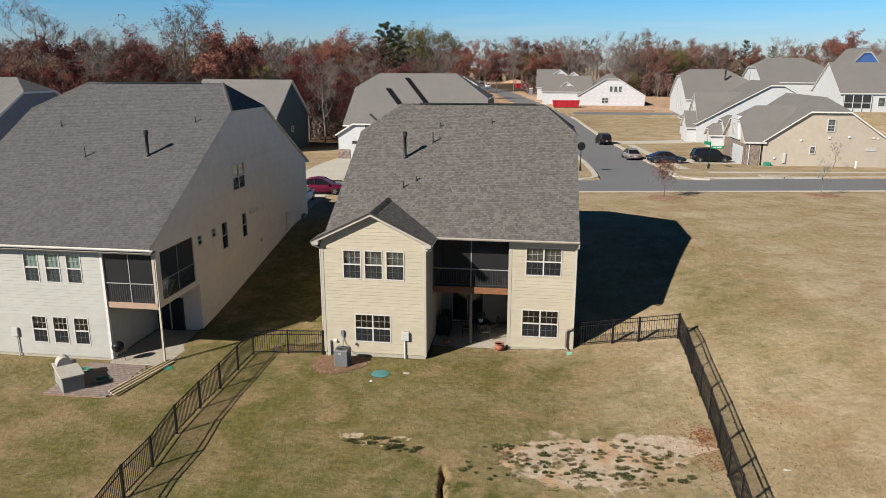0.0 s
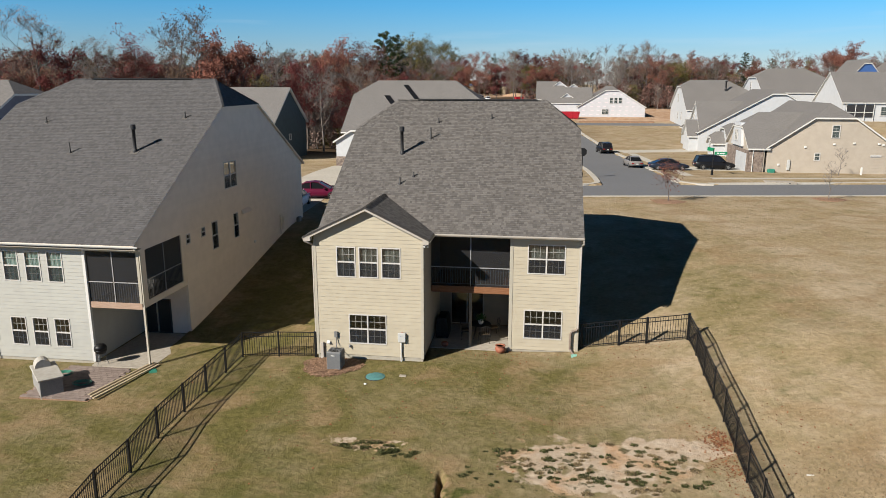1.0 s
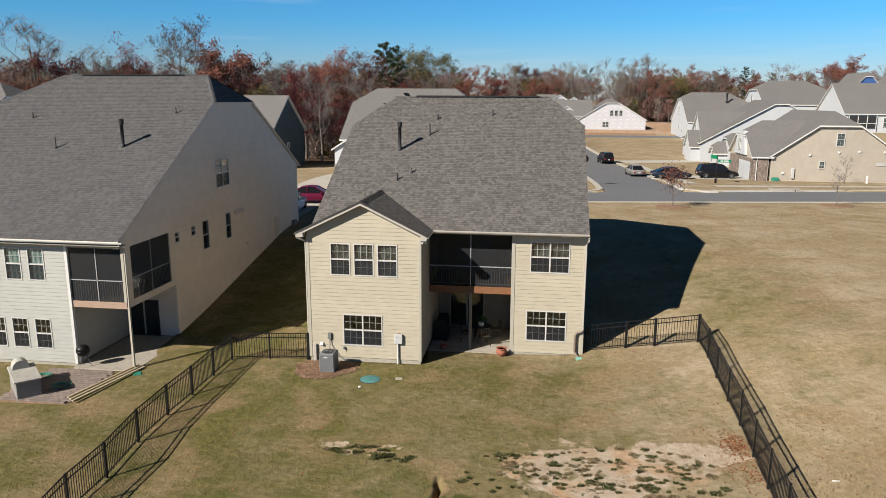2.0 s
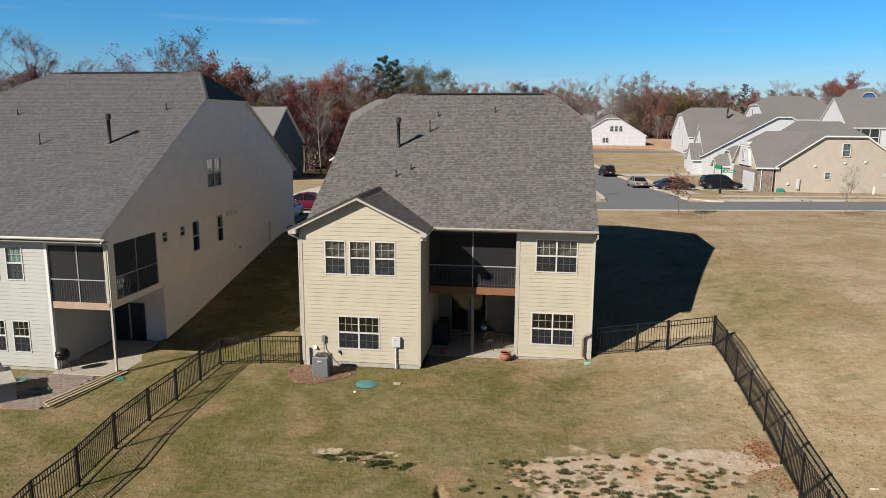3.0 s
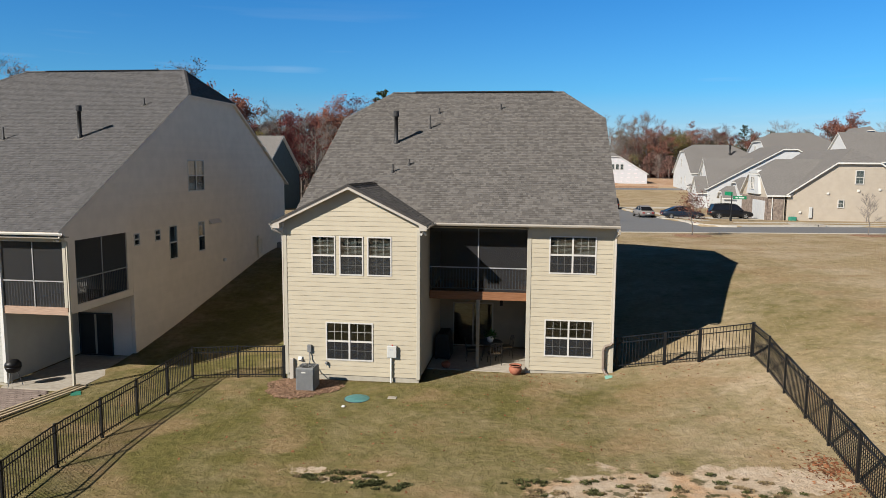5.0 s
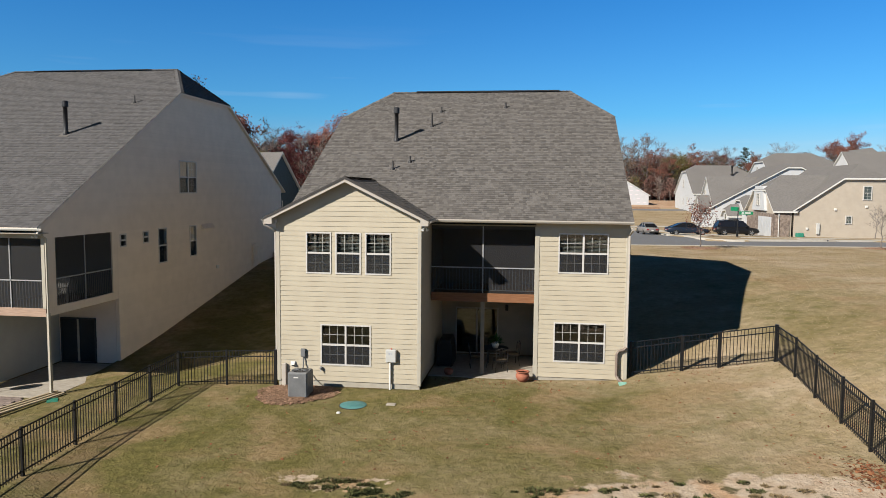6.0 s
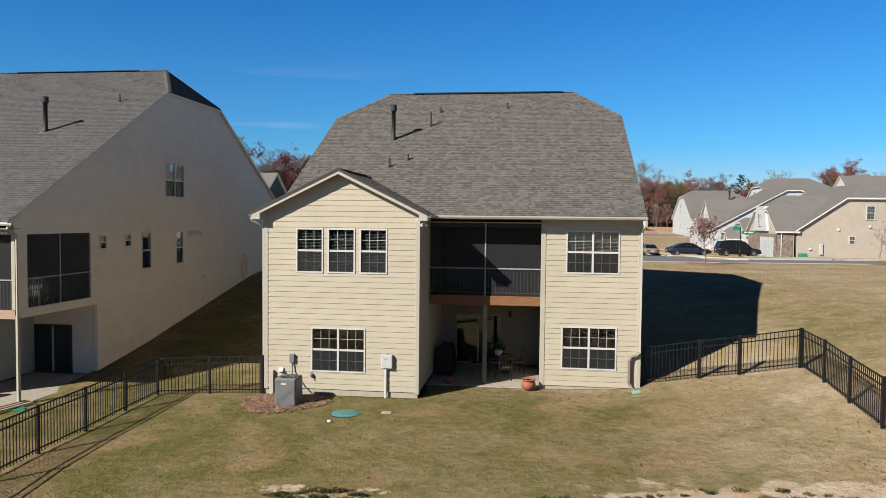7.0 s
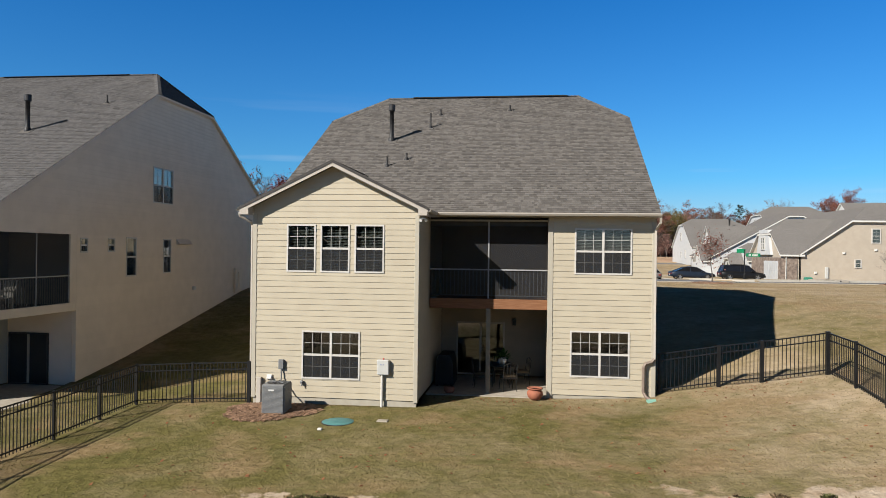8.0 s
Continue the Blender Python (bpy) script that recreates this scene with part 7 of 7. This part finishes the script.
def clear(x, y):
    """Keeps trees off roads, houses and the open ground between them."""
    if y > 370 and -43 < x < -36:
        return False
    if abs(x - float(side_mid(y))) < (14 if y < 225 else 8) and y < 370:
        return False
    return True


def wood(n, x0, x1, y0, y1, ks, s0, s1, gap=3.0):
    spots = []
    tries = 0
    while len(spots) < n and tries < n * 40:
        tries += 1
        x, y = trng.uniform(x0, x1), trng.uniform(y0, y1)
        if clear(x, y) and all((x - a) ** 2 + (y - c) ** 2 > gap * gap for a, c in spots):
            spots.append((x, y))
            plant(trng.choice(ks), x, y, trng.uniform(s0, s1))


def far_wood(spots, label, tones, leaf=0.20):
    """A stand of trees too many to count: trunks, limbs and leaf clumps, joined by tone."""
    r = random.Random(len(spots) * 7 + 1)
    for tone, (leafm, share) in enumerate(tones):
        lf, w = Build(), Build()
        for i, (x, y, h) in enumerate(spots):
            if i % len(tones) != tone:
                continue
            z = float(land(x, y)) - 0.3
            w.tube([(x, y, z), (x + r.uniform(-0.5, 0.5), y, z + h * 0.5), (x + r.uniform(-0.8, 0.8), y, z + h * 0.97)], [0.2, 0.13, 0.02], 4, False)
            for k in range(20):
                f = r.uniform(0.10, 0.95)
                a = r.uniform(0, 6.283)
                L = min(1.0, 1.25 - f) * h * r.uniform(0.16, 0.30)
                o = Vector((x, y, z + h * f))
                e = o + Vector((math.cos(a) * L, math.sin(a) * L, L * r.uniform(0.4, 1.1)))
                w.tube([o, e], [0.055, 0.012], 3, False)
                for q in range(2):
                    o2 = o.lerp(e, r.uniform(0.3, 0.9))
                    a2 = a + r.uniform(-1.2, 1.2)
                    e2 = o2 + Vector((math.cos(a2), math.sin(a2), r.uniform(0.2, 1.2))) * L * 0.5
                    w.tube([o2, e2], [0.03, 0.008], 3, False)
                for q in range(int(40 * share)):
                    c = o.lerp(e, r.uniform(0.25, 1.1)) + Vector((r.gauss(0, 0.5), r.gauss(0, 0.5), r.gauss(0, 0.45)))
                    d = Vector((r.uniform(-1, 1), r.uniform(-1, 1), r.uniform(-1, 1))).normalized()
                    t = d.orthogonal().normalized()
                    s = leaf * r.uniform(0.5, 1.2)
                    lf.face(c - d * s, c + t * s * 0.6, c + d * s, c - t * s * 0.6)
                for q in range(22):
                    c = o.lerp(e, r.uniform(0.2, 1.15))
                    d = Vector((r.uniform(-1, 1), r.uniform(-1, 1), r.uniform(0.1, 1.6))).normalized() * r.uniform(0.6, 1.5)
                    t = d.orthogonal().normalized() * 0.035
                    w.face(c - t, c + t, c + d)
        single("far_trunks", w, M_BARKPALE if tone % 2 else M_BARK, "bare trunks and limbs of " + label, "woods", kind="stuff")
        if lf.f:
            single("far_leaves", lf, leafm, "autumn leaves of " + label, "woods", kind="stuff")


def stand(n, x0, x1, y0, y1, h0, h1):
    out = []
    for _ in range(n):
        x, y = trng.uniform(x0, x1), trng.uniform(y0, y1)
        if clear(x, y):
            out.append((x, y, trng.uniform(h0, h1)))
    return out


# brown and rust paled so the colour carries the far woods' haze
L_HAZE = leaf_shader("haze-paled brown leaves", (0.158, 0.114, 0.098), (0.229, 0.169, 0.144))
L_HAZERUST = leaf_shader("haze-paled rust leaves", (0.163, 0.084, 0.068), (0.228, 0.129, 0.105))
TONES = [(L_HAZE, 0.5), (L_RED, 0.8), (L_HAZERUST, 0.9), (L_HAZE, 0.15), (L_OLIVE, 0.5), (L_GREEN, 0.7), (L_HAZERUST, 0.5), (L_HAZE, 0.3)]
far_wood(stand(360, -190, -22, 112, 190, 12, 18.5), "the wood beyond the left houses", TONES)
far_wood(stand(240, -440, -60, 240, 430, 14, 24), "the wood on the far rise", TONES, 0.30)
far_wood(stand(420, 32, 330, 236, 330, 13, 20), "the wood along the horizon", TONES, 0.24)
far_wood(stand(150, -120, 90, 380, 470, 16, 26), "the wood past the building site", TONES, 0.32)
# undergrowth and low boughs that close the foot of the woods
LOW = [(L_HAZERUST, 1.2), (L_HAZE, 1.0), (L_RED, 1.2), (L_HAZE, 0.7), (L_HAZERUST, 1.0), (L_OLIVE, 0.9), (L_RUST, 1.1)]
far_wood(stand(150, -150, -24, 100, 125, 4, 8), "the undergrowth beyond the left houses", LOW, 0.20)
far_wood(stand(40, -34, -13, 88, 100, 4, 7), "the undergrowth behind the white house", LOW, 0.18)
far_wood(stand(170, 26, 180, 229, 244, 4, 9), "the undergrowth along the far wood", LOW, 0.22)
far_wood(stand(90, -14, 60, 225, 260, 4, 9), "the undergrowth behind the building site", LOW, 0.22)
far_wood(stand(90, -70, 20, 400, 425, 6, 12), "the undergrowth past the building site", LOW, 0.34)
# the trees that stand out against the sky: kind, place, height
KH = [max(v.co.z for o in k.children for v in o.data.vertices) for k in kinds]
for k, x, y, h in (
        (BARE1, -79.7, 84, 24), (BARE1, -56.8, 88, 24), (RED, -77.4, 86, 19), (BARE2, -78.8, 95, 19), (BROWN, -74.3, 97, 20), (THIN, -64.6, 88, 21), (RUST, -64.0, 84, 16.5),
        (RUSSET, -49.3, 90, 20.8), (BARE1, -54.8, 92, 20), (BARE2, -47.0, 105, 17.5), (RED, -35.3, 90, 16.5), (BARE2, -30.6, 84, 14.4), (RED, -34.9, 84, 13.5)):
    plant(k, x, y, h / KH[k])
for k, x, y, h in (
        (RUSSET, -35.6, 112, 20.6), (RUST, -28.0, 100, 19.5), (BROWN, -25.3, 95, 15), (PINE, -27.1, 115, 21.4), (PINE, -25.8, 120, 21), (OLIVE, -28.9, 150, 22.6), (OLIVE, -22.9, 155, 22.4),
        (RED, -22.9, 100, 14.4), (RUST, -19.8, 112, 14.4), (RED, -23.4, 200, 18.6), (RUST, -20.7, 260, 21.3), (RED, -14.1, 262, 17), (BARE1, -7.2, 262, 22)):
    plant(k, x, y, h / KH[k])
for k, x, y, h in (
        (RED, -1.9, 255, 22), (RUST, 8.8, 250, 19.7), (BROWN, 14.2, 262, 21.6), (BARE2, 21.9, 245, 20.5), (BARE2, 29.3, 240, 23), (BARE1, 36.5, 235, 23.4), (BARE2, 40.8, 238, 22.7),
        (RUST, 44, 232, 19), (OLIVE, 50.3, 235, 17), (RUST, 60.7, 250, 18.5), (RED, 72.8, 260, 19), (PINE, 79.7, 262, 20), (PINE, 89.7, 262, 17.7)):
    plant(k, x, y, h / KH[k])
for k, x, y, h in (
        (RUST, 99, 260, 18.6), (BROWN, 114, 270, 19.5), (RUSSET, 93.2, 205, 21.6), (RUST, 124, 262, 19), (RUST, -88.2, 88, 18), (RED, -85.3, 82, 14.4), (RED, -63.5, 92, 16.6), (RED, -50.7, 100, 16),
        (BROWN, -46.5, 95, 14.7), (RED, -26.5, 84, 11), (BARE2, -24.0, 90, 14), (RED, -30.0, 96, 12)):
    plant(k, x, y, h / KH[k])
# the wood behind the houses and along the horizon
MID = [RUST, RED, BROWN, OLIVE, BARE2, RUSSET, BROWN]
wood(34, -150, -24, 98, 125, MID, 0.5, 0.75)
wood(18, -30, -14, 92, 130, [RED, RED, RUST, BARE2, THIN, BROWN], 0.5, 0.72, 2.5)
wood(34, -60, 20, 236, 300, MID, 0.65, 0.95, 4)
wood(44, 26, 170, 232, 275, MID, 0.6, 0.9, 4)
wood(26, 130, 330, 235, 330, MID, 0.7, 0.95, 6)
wood(20, -120, 60, 430, 480, MID, 0.9, 1.2, 5)
# the wood that faces the back of the houses
far_wood(stand(170, -80, 90, -120, -74, 13, 20), "the wood behind the gardens", [(L_OLIVE, 1.0), (L_GREEN, 1.0), (L_OLIVE, 1.0), (L_BROWN, 0.6)], 0.4)
plant(ORANGE, -26.0, 250.0, 0.7)
# two young street trees in mulch rings
sap = tree_kind("young street tree with a few russet leaves in a mulch ring", *tree_meshes(41, 4.2, 0.75, 900, 0.075, 0.1, 0.05, crown0=0.38, thin=0.006), M_BARK, L_RUST)
sap.matrix_basis = Matrix.Translation((15.85, 32.6, ground_z(15.85, 32.6) - 0.05))
sap2 = tree_kind("bare young street tree in a mulch ring", *tree_meshes(42, 3.6, 0.8, 0, 0.08, 0.3, 0.045, crown0=0.35, thin=0.006), M_BARKPALE, L_RUST)
sap2.matrix_basis = Matrix.Translation((30.3, 36.2, ground_z(30.3, 36.2) - 0.05))
mound("mulch_ring", 15.85, 32.6, 1.5, 1.3, 0.08, M_MULCH, "brown mulch ring under the young tree", "mulch", 300, trng)
mound("mulch_ring", 30.3, 36.2, 1.5, 1.3, 0.08, M_MULCH, "brown mulch ring under the young tree", "mulch", 300, trng)
sap3 = tree_kind("bare young tree by the tan wall", *tree_meshes(43, 4.0, 1.0, 0, 0.08, 0.3, 0.05, crown0=0.3, thin=0.007), M_BARKPALE, L_RUST)
sap3.matrix_basis = Matrix.Translation((39.5, 58.8, ground_z(39.5, 58.8) - 0.05))


# ---- porch furniture ----
M_IRON = shader("dark iron", (0.014, 0.012, 0.012), (0.02, 0.019, 0.017), 8, 0.5)
M_CUSHION = shader("tan cushion", (0.082, 0.060, 0.037), (0.098, 0.074, 0.046), 8, 0.9)
table_ = thing("patio_table", "dark iron patio table in the shaded porch", "table", (2.3, 3.4, 0.055))
part("tabletop", Build().lathe([(0.52, 0.70), (0.54, 0.715), (0.52, 0.73)], 24, (2.3, 3.4, 0.055)), M_IRON, table_)
for k in range(4):
    a = math.pi / 4 + k * math.pi / 2
    part("leg", Build().tube([(2.3 + 0.32 * math.cos(a), 3.4 + 0.32 * math.sin(a), 0.76), (2.3 + 0.40 * math.cos(a), 3.4 + 0.40 * math.sin(a), 0.055)], 0.016, 6), M_IRON, table_)


def iron_chair(x, y, rz):
    c = thing("patio_chair", "dark iron patio chair with a tan cushion at the table", "chair", (x, y, 0.055), "chairs round the patio table")
    c.matrix_basis = pose(x, y, 0.055, 0, 0, rz)
    for n_, b, m_ in (("seat", Build().softbox(-0.23, -0.22, 0.40, 0.23, 0.22, 0.44, 0.01), M_IRON), ("cushion", Build().softbox(-0.21, -0.20, 0.44, 0.21, 0.20, 0.50, 0.02), M_CUSHION),
                      ("backrest", Build().tube([(-0.22, 0.22, 0.42), (-0.22, 0.28, 0.85), (0, 0.29, 0.93), (0.22, 0.28, 0.85), (0.22, 0.22, 0.42)], 0.014, 6).tube([(0, 0.23, 0.42), (0, 0.29, 0.92)], 0.01, 5).tube([(-0.11, 0.23, 0.42), (-0.11, 0.28, 0.89)], 0.01, 5).tube([(0.11, 0.23, 0.42), (0.11, 0.28, 0.89)], 0.01, 5), M_IRON)):
        o = part(n_, b, m_)
        o.parent = c
    for sx_, sy_ in ((-1, -1), (1, -1), (-1, 1), (1, 1)):
        o = part("leg", Build().tube([(sx_ * 0.20, sy_ * 0.19, 0.40), (sx_ * 0.23, sy_ * 0.23, 0)], 0.013, 6), M_IRON)
        o.parent = c


iron_chair(1.62, 3.15, 100)
iron_chair(2.95, 3.75, -70)
iron_chair(2.25, 4.15, 5)
iron_chair(2.55, 2.70, 200)
pp = thing("potted_plant", "leafy plant in a white pot on the patio table", "plant", (2.33, 3.35, 0.78))
part("pot", Build().lathe([(0.09, 0), (0.13, 0.10), (0.15, 0.22), (0.14, 0.22), (0.10, 0.1)], 16, (2.33, 3.35, 0.785)), M_VINYL, pp, "white plastic pot", True)
prng = random.Random(9)
lf = Build()
for k in range(120):
    a, e, L = prng.uniform(0, 6.283), prng.uniform(0.1, 1.4), prng.uniform(0.12, 0.32)
    d = Vector((math.cos(a) * math.cos(e), math.sin(a) * math.cos(e), math.sin(e)))
    c = Vector((2.33, 3.35, 0.99)) + d * L
    s = d.cross(Vector((0, 0, 1))).normalized() * 0.03
    lf.face(c - d * 0.09, c + s, c + d * 0.09 - Vector((0, 0, 0.03)), c - s)
part("leaves", lf, leaf_shader("plant leaves", (0.03, 0.08, 0.02), (0.06, 0.14, 0.035)), pp)
gc = thing("covered_grill", "barbecue under a black cover against the porch wall", "grill", (0.45, 3.5, 0.055))
part("cover", Build().prism([(0.12, 3.0, 0.10), (0.14, 3.02, 0.85), (0.22, 3.05, 1.08), (0.62, 3.05, 1.08), (0.70, 3.02, 0.85), (0.74, 3.0, 0.10)], (0, 1.15, 0)), M_BLACK, gc)
for x_, y_ in ((0.18, 3.1), (0.66, 3.1), (0.18, 4.05), (0.66, 4.05)):
    part("wheel", Build().lathe([(0.04, 0), (0.04, 0.05)], 10, (x_, y_, 0.055)), M_TYRE, gc)
single("planter", Build().lathe([(0.12, 0), (0.17, 0.08), (0.18, 0.16), (0.14, 0.20)], 16, (0.72, 1.95, 0.055)), M_TERRA, "small dark clay planter on the patio floor", "pot", smooth=True)

# ---- grass tufts, weeds and fallen leaves ----
def tufts(name, n, x0, x1, y0, y1, h, w, material, label, category, keep, seed):
    r = np.random.RandomState(seed)
    x, y = r.uniform(x0, x1, n), r.uniform(y0, y1, n)
    ok = keep(x, y)
    x, y = x[ok], y[ok]
    z = ground_height(x, y)
    n = len(x)
    verts, faces = [], []
    k = 3
    for j in range(k):
        a = r.uniform(0, 6.283, n)
        hh = h * r.uniform(0.5, 1.3, n)
        ww = w * r.uniform(0.6, 1.3, n)
        lx, ly = r.normal(0, 0.5, n) * hh, r.normal(0, 0.5, n) * hh
        A = np.stack([x - np.cos(a) * ww, y - np.sin(a) * ww, z - 0.01], 1)
        B = np.stack([x + np.cos(a) * ww, y + np.sin(a) * ww, z - 0.01], 1)
        C = np.stack([x + lx, y + ly, z + hh], 1)
        base = len(verts)
        verts += np.stack([A, B, C], 1).reshape(-1, 3).tolist()
        faces += (base + np.arange(3 * n).reshape(-1, 3)).tolist()
    me = bpy.data.meshes.new(name)
    me.from_pydata(verts, [], faces)
    me.materials.append(material)
    return tagged(new(name, me), label, category, "", "stuff")


M_TUFT = shader("lawn blades", (0.116, 0.098, 0.041), (0.189, 0.151, 0.076), 0.9, 0.9, island=0.2, big=0.2, bigscale=0.4, spec=0.1)
M_STRAW = shader("straw blades", (0.224, 0.173, 0.105), (0.292, 0.231, 0.146), 0.7, 0.9, island=0.25, big=0.15, bigscale=0.3, spec=0.1)
M_WEED = shader("weed leaves", (0.045, 0.050, 0.020), (0.085, 0.085, 0.034), 2.0, 0.9, island=0.35, spec=0.1)
M_DEADTUFT = shader("dead tuft blades", (0.13, 0.10, 0.055), (0.21, 0.155, 0.09), 2.0, 0.9, island=0.35, spec=0.1)
M_FALLEN = shader("fallen leaves", (0.136, 0.044, 0.024), (0.231, 0.109, 0.054), 6.0, 0.9, island=0.4, spec=0.1)


def worn(x, y):
    return ((x - 7.8) / 3.8) ** 2 + ((y + 8.5) / 1.8) ** 2 < 1


def paved_over(x, y):
    return ((x > -16.6) & (x < -12.2) & (y > -5.2)) | ((x > -25) & (x < -12.3) & (y > -1.7)) | ((x > -5.05) & (y > -0.02) & (x < 0.02)) | ((x > 0) & (x < 7.1) & (y > 1.6))


tufts("grass_tufts", 20000, -11.5, 12, -14, 1.6, 0.02, 0.018, M_TUFT, "short dormant grass tufts of the home lawn", "grass", lambda x, y: ~worn(x, y) & ~paved_over(x, y) & ~((x + 3.9) ** 2 + (y + 0.7) ** 2 < 1.3), 1)
tufts("grass_tufts", 6000, -24, -9, -16, -1, 0.02, 0.02, M_TUFT, "short dormant grass tufts of the neighbouring lawn", "grass", lambda x, y: ~paved_over(x, y), 2)
tufts("grass_tufts", 20000, 11.8, 34, -14, 33, 0.022, 0.026, M_STRAW, "straw-coloured grass tufts of the open lot", "grass", lambda x, y: x > 11.6, 3)

tufts("grass_tufts", 14000, 12.0, 24.0, -16, -5.0, 0.05, 0.020, M_STRAW, "coarse dry grass of the open lot", "grass", lambda x, y: (np.sin(x * 12.9898 + y * 78.233) * 43758.5) % 1 < np.clip((-6.0 - y + 1.2 * np.sin(0.9 * x)) / 4, 0, 1) * np.clip((24 - x) / 8, 0, 1), 5)
single("litter", Build().softbox(13.5, -9.15, float(land(13.6, -9.1)) - 0.01, 13.72, -9.11, float(land(13.6, -9.1)) + 0.03, 0.01), M_VINYL, "white scrap lying in the dry grass", "litter")


def weed_clumps(seed, n, cx, cy, rx, ry, material=M_WEED, label="low dark green weeds in the worn ground"):
    r = random.Random(seed)
    b = Build()
    for _ in range(n):
        a, q = r.uniform(0, 6.283), math.sqrt(r.random())
        x, y = cx + rx * q * math.cos(a), cy + ry * q * math.sin(a)
        z = float(ground_height(np.float64(x), np.float64(y)))
        size = 0.04 + 0.12 * r.random() ** 2
        wide = r.uniform(1.0, 1.9)
        for k in range(int(40 + 420 * size)):
            t, e, q2 = r.uniform(0, 6.283), r.uniform(0.1, 0.9), math.sqrt(r.random())
            L = r.uniform(0.03, 0.075)
            d = Vector((math.cos(t) * math.cos(e), math.sin(t) * math.cos(e), math.sin(e))) * L
            f = r.uniform(0, 6.283)
            o = Vector((x + math.cos(f) * q2 * size * wide, y + math.sin(f) * q2 * size * 0.8, z + size * 0.35 * (1 - q2)))
            s = Vector((-math.sin(t), math.cos(t), 0)) * L * 0.35
            b.face(o - s, o + s, o + d + s * 0.4, o + d - s * 0.4)
    return single("weed_clumps", b, material, label, "weeds", kind="stuff")


weed_clumps(4, 46, 7.3, -8.5, 3.2, 1.4)
weed_clumps(8, 14, 8.6, -9.6, 2.2, 0.5)
weed_clumps(5, 20, -0.75, -7.65, 1.0, 0.30)
weed_clumps(7, 18, 0.5, -8.1, 0.8, 0.3)
weed_clumps(6, 8, 3.6, -9.4, 1.0, 0.7)
weed_clumps(9, 9, 3.9, -7.9, 0.7, 0.3)
weed_clumps(10, 70, 7.4, -8.7, 3.6, 1.7, M_DEADTUFT, "brown dead tufts in the worn ground")
weed_clumps(12, 14, -0.9, -7.7, 1.3, 0.4, M_DEADTUFT, "brown dead tufts round the small bare patch")
fl = Build()
frng = random.Random(12)
for cx_, cy_, sx_, sy_, n in ((11.38, -6.85, 0.28, 0.4, 420), (11.4, -8.6, 0.3, 0.7, 220), (3.0, 1.2, 2.2, 0.35, 160), (12.6, -6.5, 1.5, 2.5, 200), (2.0, -4.0, 5.0, 4.0, 260), (9.5, 1.4, 1.8, 0.4, 120), (-4.5, -3.0, 3.0, 3.0, 90)):
    for _ in range(n):
        x, y = frng.gauss(cx_, sx_), frng.gauss(cy_, sy_)
        if y > 1.6 and x < 7.1:
            continue
        z = float(ground_height(np.float64(x), np.float64(y))) + 0.015
        t, L = frng.uniform(0, 6.283), frng.uniform(0.025, 0.06)
        u_, v_ = Vector((math.cos(t), math.sin(t), frng.uniform(-0.3, 0.5))) * L, Vector((-math.sin(t), math.cos(t), 0.2)) * L * 0.6
        c = Vector((x, y, z))
        fl.face(c - u_, c + v_, c + u_, c - v_)
single("fallen_leaves", fl, M_FALLEN, "scattered brown fallen leaves on the lawn", "leaves", kind="stuff")

# distant lake
lake = Build().box(-420, 1200, 6.0, 40, 2300, 6.4)
tagged(part("water", lake, shader("lake water", (0.05, 0.12, 0.22), (0.06, 0.14, 0.25), 0.02, 0.2, spec=0.5), None, "blue lake water beyond the wood"), "", "water", "", "structure")
